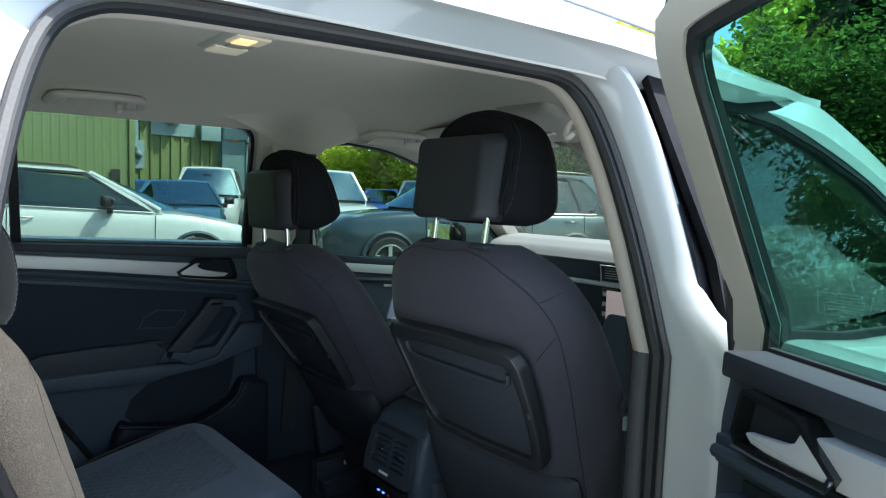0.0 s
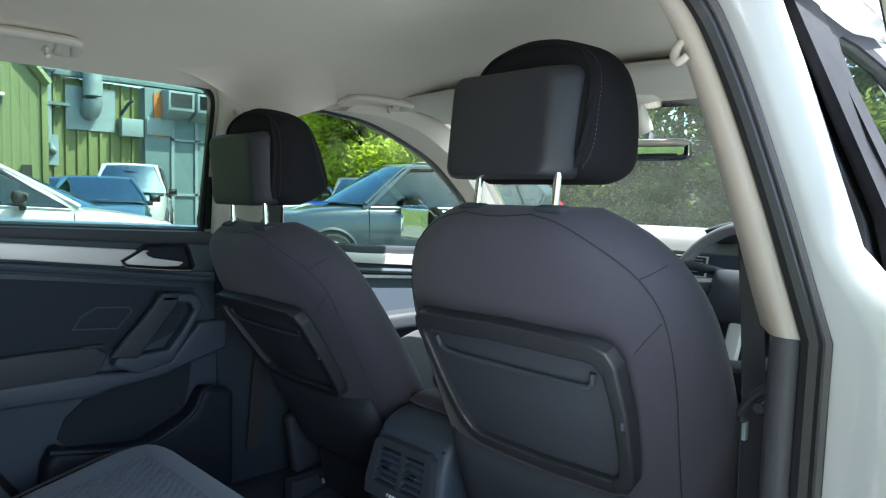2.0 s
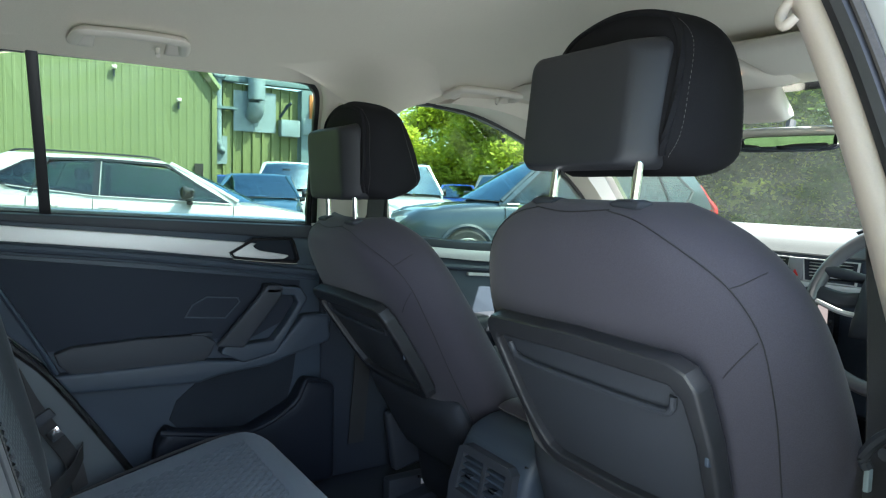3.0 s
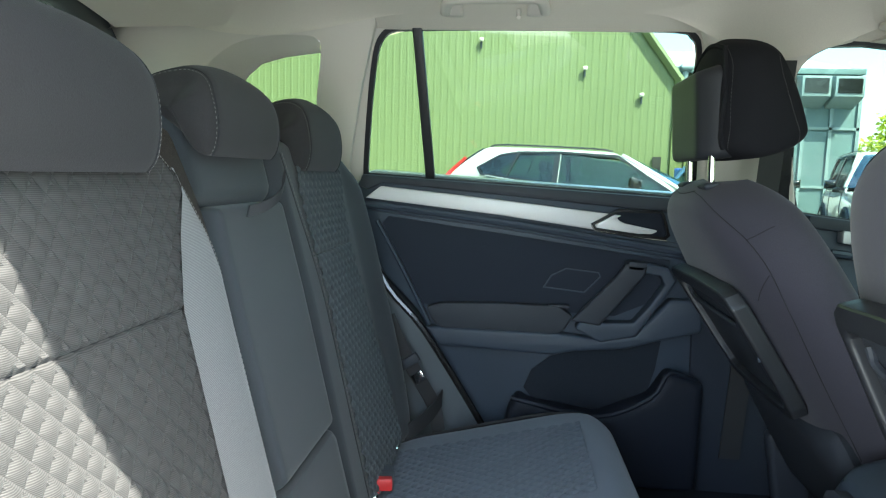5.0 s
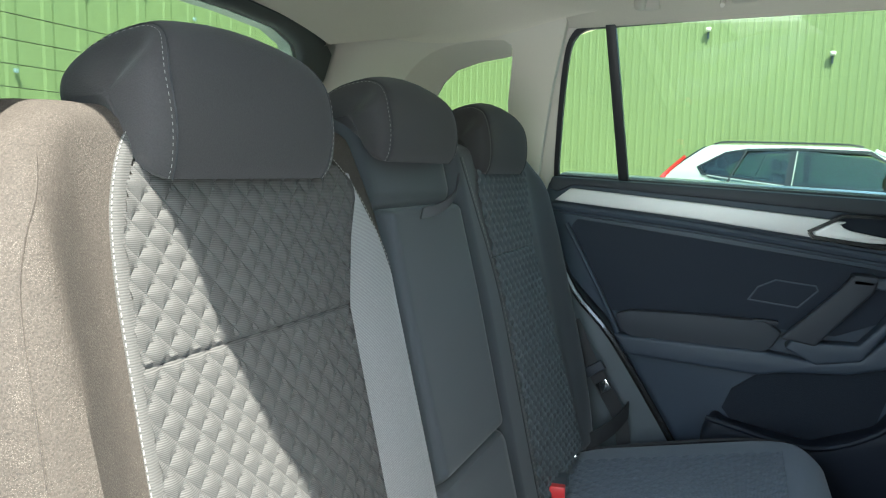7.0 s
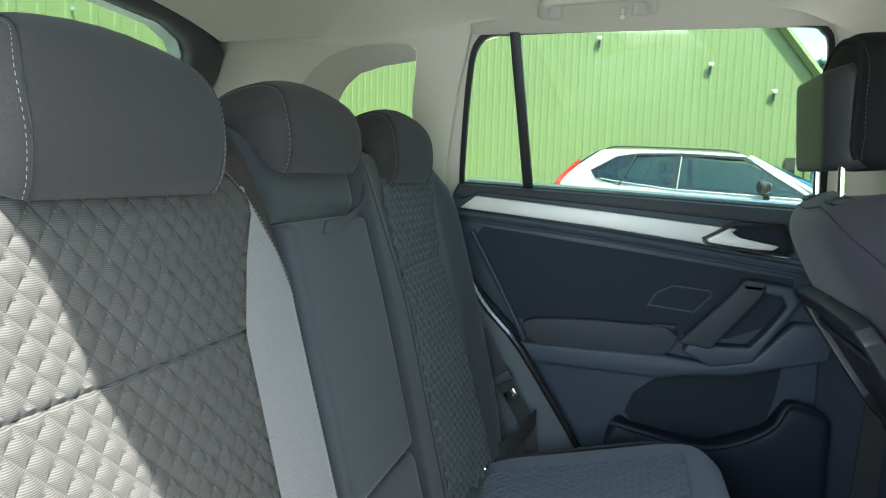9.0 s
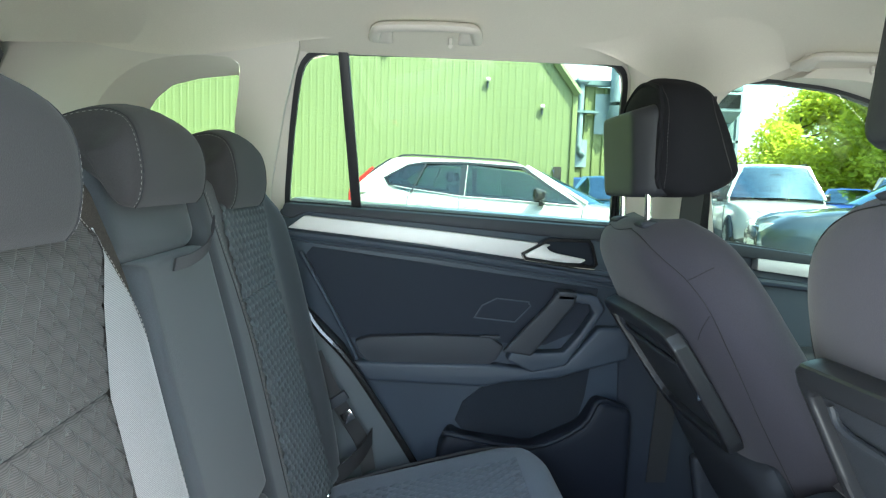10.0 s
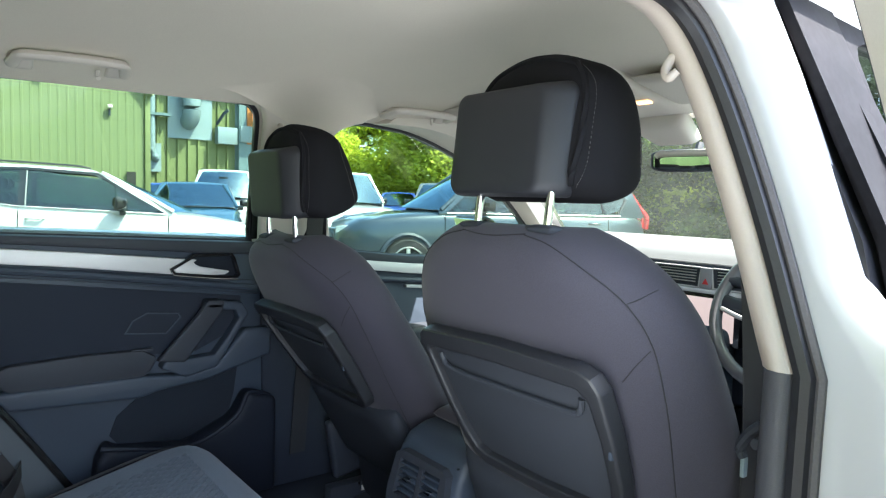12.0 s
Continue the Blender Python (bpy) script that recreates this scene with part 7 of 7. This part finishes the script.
part("bracket", boxy(CX + 0.05, CX + 0.35, 4.3, 5.4, 3.60, 3.68), STEEL_BLUE, annex)
part("downpipe", tube([(CX + 0.2, 4.25, 4.4), (CX + 0.2, 4.25, 0.0)], 0.07, 8), CLAD_DARK, annex)
part("box", boxy(CX + 0.06, CX + 0.4, 6.85, 7.5, 2.85, 3.40, 0.02), GALV, annex)
part("camera_arm", tube([(CX + 0.1, 6.9, 3.5), (CX + 0.4, 7.05, 3.85), (CX + 0.5, 7.15, 3.95)], 0.05, 6), PLASTIC_LIGHT, annex)

tank = thing("steel_hopper", "blue-grey painted steel hopper building with hooded vents", "building", (-21, 10, 0))
part("body", boxy(CX - 2.0, CX + 0.30, 7.58, 10.1, -0.05, 4.45, 0.02), STEEL_BLUE, tank)
part("flashing", boxy(CX + 0.30, CX + 0.34, 7.85, 8.15, 2.9, 4.3), RUST, tank, "orange painted flashing strip")
part("sign", boxy(CX + 0.30, CX + 0.36, 7.62, 8.4, 2.95, 3.50, 0.01), GALV, tank)
for yy in (8.5, 9.45):
    part("hood", prism([(CX + 0.3, 4.42), (CX + 0.95, 4.35), (CX + 0.95, 3.75), (CX + 0.3, 3.45)], lambda x, z, k: (x, yy + (-0.42, 0.42)[k], z), 0.02), GALV, tank, "hooded air vent")
    part("louvre", boxy(CX + 0.94, CX + 0.97, yy - 0.34, yy + 0.34, 3.85, 4.28), BLACK_GLOSS, tank)
for yy in (8.45, 9.25, 10.05):
    part("frame_post", boxy(CX + 0.29, CX + 0.36, yy - 0.05, yy + 0.05, -0.05, 4.4), GALV, tank)
for zz in (1.05, 2.85):
    part("frame_rail", boxy(CX + 0.29, CX + 0.36, 8.4, 10.1, zz - 0.04, zz + 0.04), GALV, tank)



# ---- trees ----
def leaf_mesh(name, centres, radii, count, size, mat, parent, seed, label=""):
    """A crown of single leaves gathered in clumps."""
    rng = np.random.default_rng(seed)
    centres, radii = np.array(centres), np.array(radii)
    pick = rng.choice(len(centres), count, p=radii ** 2 / np.sum(radii ** 2))
    d = rng.normal(size=(count, 3))
    d /= np.linalg.norm(d, axis=1)[:, None]
    r = rng.random(count) ** 0.35 * radii[pick] * (0.8 + 0.4 * rng.random(count))
    c = centres[pick] + d * r[:, None] * np.array([1, 1, 0.8])
    a = rng.normal(size=(count, 3)) * np.array([1, 1, 0.45]) + np.array([0, 0, -0.25])
    a /= np.linalg.norm(a, axis=1)[:, None]
    b = np.cross(a, rng.normal(size=(count, 3)) * np.array([0.6, 0.6, 1]))
    b /= np.linalg.norm(b, axis=1)[:, None]
    s = size * (0.6 + 0.8 * rng.random(count))[:, None]
    p = np.stack([c - a * s, c + b * s * 0.45, c + a * s, c - b * s * 0.45], 1).reshape(-1, 3)
    faces = np.arange(4 * count).reshape(-1, 4)
    me = bpy.data.meshes.new(name)
    me.from_pydata(p.tolist(), [], faces.tolist())
    me.materials.append(mat)
    ob = new(name, me)
    if parent is not None:
        ob.parent = parent
        ob.location = -Vector(parent["origin"])
    if label:
        tagged(ob, label)
    return ob


def tree(x, y, height, spread, seed, mat, count, label, size=0.13, low=0.25):
    rng = random.Random(seed)
    t = thing("tree", label, "tree", (x, y, -0.05), group="trees")
    trunk = smooth_path([(x, y, -0.1), (x + rng.uniform(-.2, .2), y + rng.uniform(-.2, .2), height * 0.3), (x + rng.uniform(-.5, .5), y + rng.uniform(-.5, .5), height * 0.6), (x + rng.uniform(-.5, .5), y + rng.uniform(-.5, .5), height * 0.9)])
    bms = [tube(trunk, lambda q: max(0.02, 0.035 * height * 0.6 * (1 - 0.9 * q)), 8)]
    cs, rs = [], []
    for i in range(16):
        q = rng.uniform(low, 0.95)
        p = trunk[int(q * (len(trunk) - 1))]
        a = rng.uniform(0, 6.28)
        ln = spread * (1.05 - 0.6 * q) * rng.uniform(0.5, 1.0)
        e = p + Vector((math.cos(a) * ln, math.sin(a) * ln, ln * rng.uniform(0.1, 0.7)))
        bms.append(tube([p, p.lerp(e, 0.5) + Vector((0, 0, 0.1)), e], lambda w: 0.05 * (1 - 0.8 * w), 6))
        cs += [tuple(e), tuple(p.lerp(e, 0.6) + Vector((rng.uniform(-.3, .3), rng.uniform(-.3, .3), rng.uniform(0, .4))))]
        rs += [spread * rng.uniform(0.22, 0.42), spread * rng.uniform(0.18, 0.36)]
    part("trunk", join(*bms), BARK, t)
    leaf_mesh("crown", cs, rs, count, size, mat, t, seed)
    return t


TREES = [(-24, 18.5, 8, 3.8), (-30, 17.0, 7.0, 3.6), (-20.5, 19.5, 7.5, 3.6), (-17.0, 20, 7.5, 3.4), (-14, 20, 8, 3.6), (-12, 19.5, 7, 3.2), (-9, 19.5, 8.5, 3.8), (-28, 20, 10, 4.5)]
for i, (x, y, h, w) in enumerate(TREES):
    tree(x, y, h, w, 10 + i, LEAF, 19000, "broad tree with yellow-green leaves, brightened for sun", 0.14, 0.03)
DARK = [(-6.5, 24, 13, 5), (-2.5, 21, 13, 5), (1.5, 20, 12, 5), (5.5, 22, 14, 5), (-4.5, 19, 8, 3.8), (0.0, 17.5, 7, 3.4)]
for i, (x, y, h, w) in enumerate(DARK):
    tree(x, y, h, w, 40 + i, LEAF_DARK, 12000, "tall tree with dense green leaves, darkened for shade", 0.15, 0.08)

hedge = thing("hedge", "dense green hedge of shrubs along the car park edge", "hedge", (-3, 14.5, -0.05), kind="stuff")
hr = random.Random(5)
hc = [(hr.uniform(-12, 9), 14.5 + hr.uniform(-1.0, 1.0) + 0.12 * hr.uniform(-4, 8), hr.uniform(0.2, 4.6)) for _ in range(230)]
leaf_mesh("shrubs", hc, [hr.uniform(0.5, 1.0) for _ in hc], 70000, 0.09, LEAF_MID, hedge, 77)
bank = part("grass_bank", slab(lambda u, v: Vector((lerp(-40, 40, u), lerp(12.8, 30, v), -0.04 + 1.3 * v ** 0.6 * 1.0 + 0.08 * noise.noise(Vector((u * 40, v * 12, 0))))), (0, 0, -0.02), 60, 20), SOIL, None)
tagged(bank, "rough grass bank behind the car park", "bank", kind="structure")
rg = np.random.default_rng(3)
n = 9000
gx0, gy0 = rg.uniform(-16, 8, n), rg.uniform(12.8, 15.5, n)
gz0 = -0.04 + 1.3 * ((gy0 - 12.8) / 17.2) ** 0.6
gh = rg.uniform(0.12, 0.35, n)
lean = rg.normal(0, 0.08, (n, 2))
gv = np.stack([np.stack([gx0 - 0.012, gy0, gz0], 1), np.stack([gx0 + 0.012, gy0, gz0], 1), np.stack([gx0 + lean[:, 0], gy0 + lean[:, 1], gz0 + gh], 1)], 1).reshape(-1, 3)
gm = bpy.data.meshes.new("grass")
gm.from_pydata(gv.tolist(), [], np.arange(3 * n).reshape(-1, 3).tolist())
gm.materials.append(GRASS)
tagged(new("grass", gm), "tufts of long sunlit grass on the bank", "grass", kind="stuff")
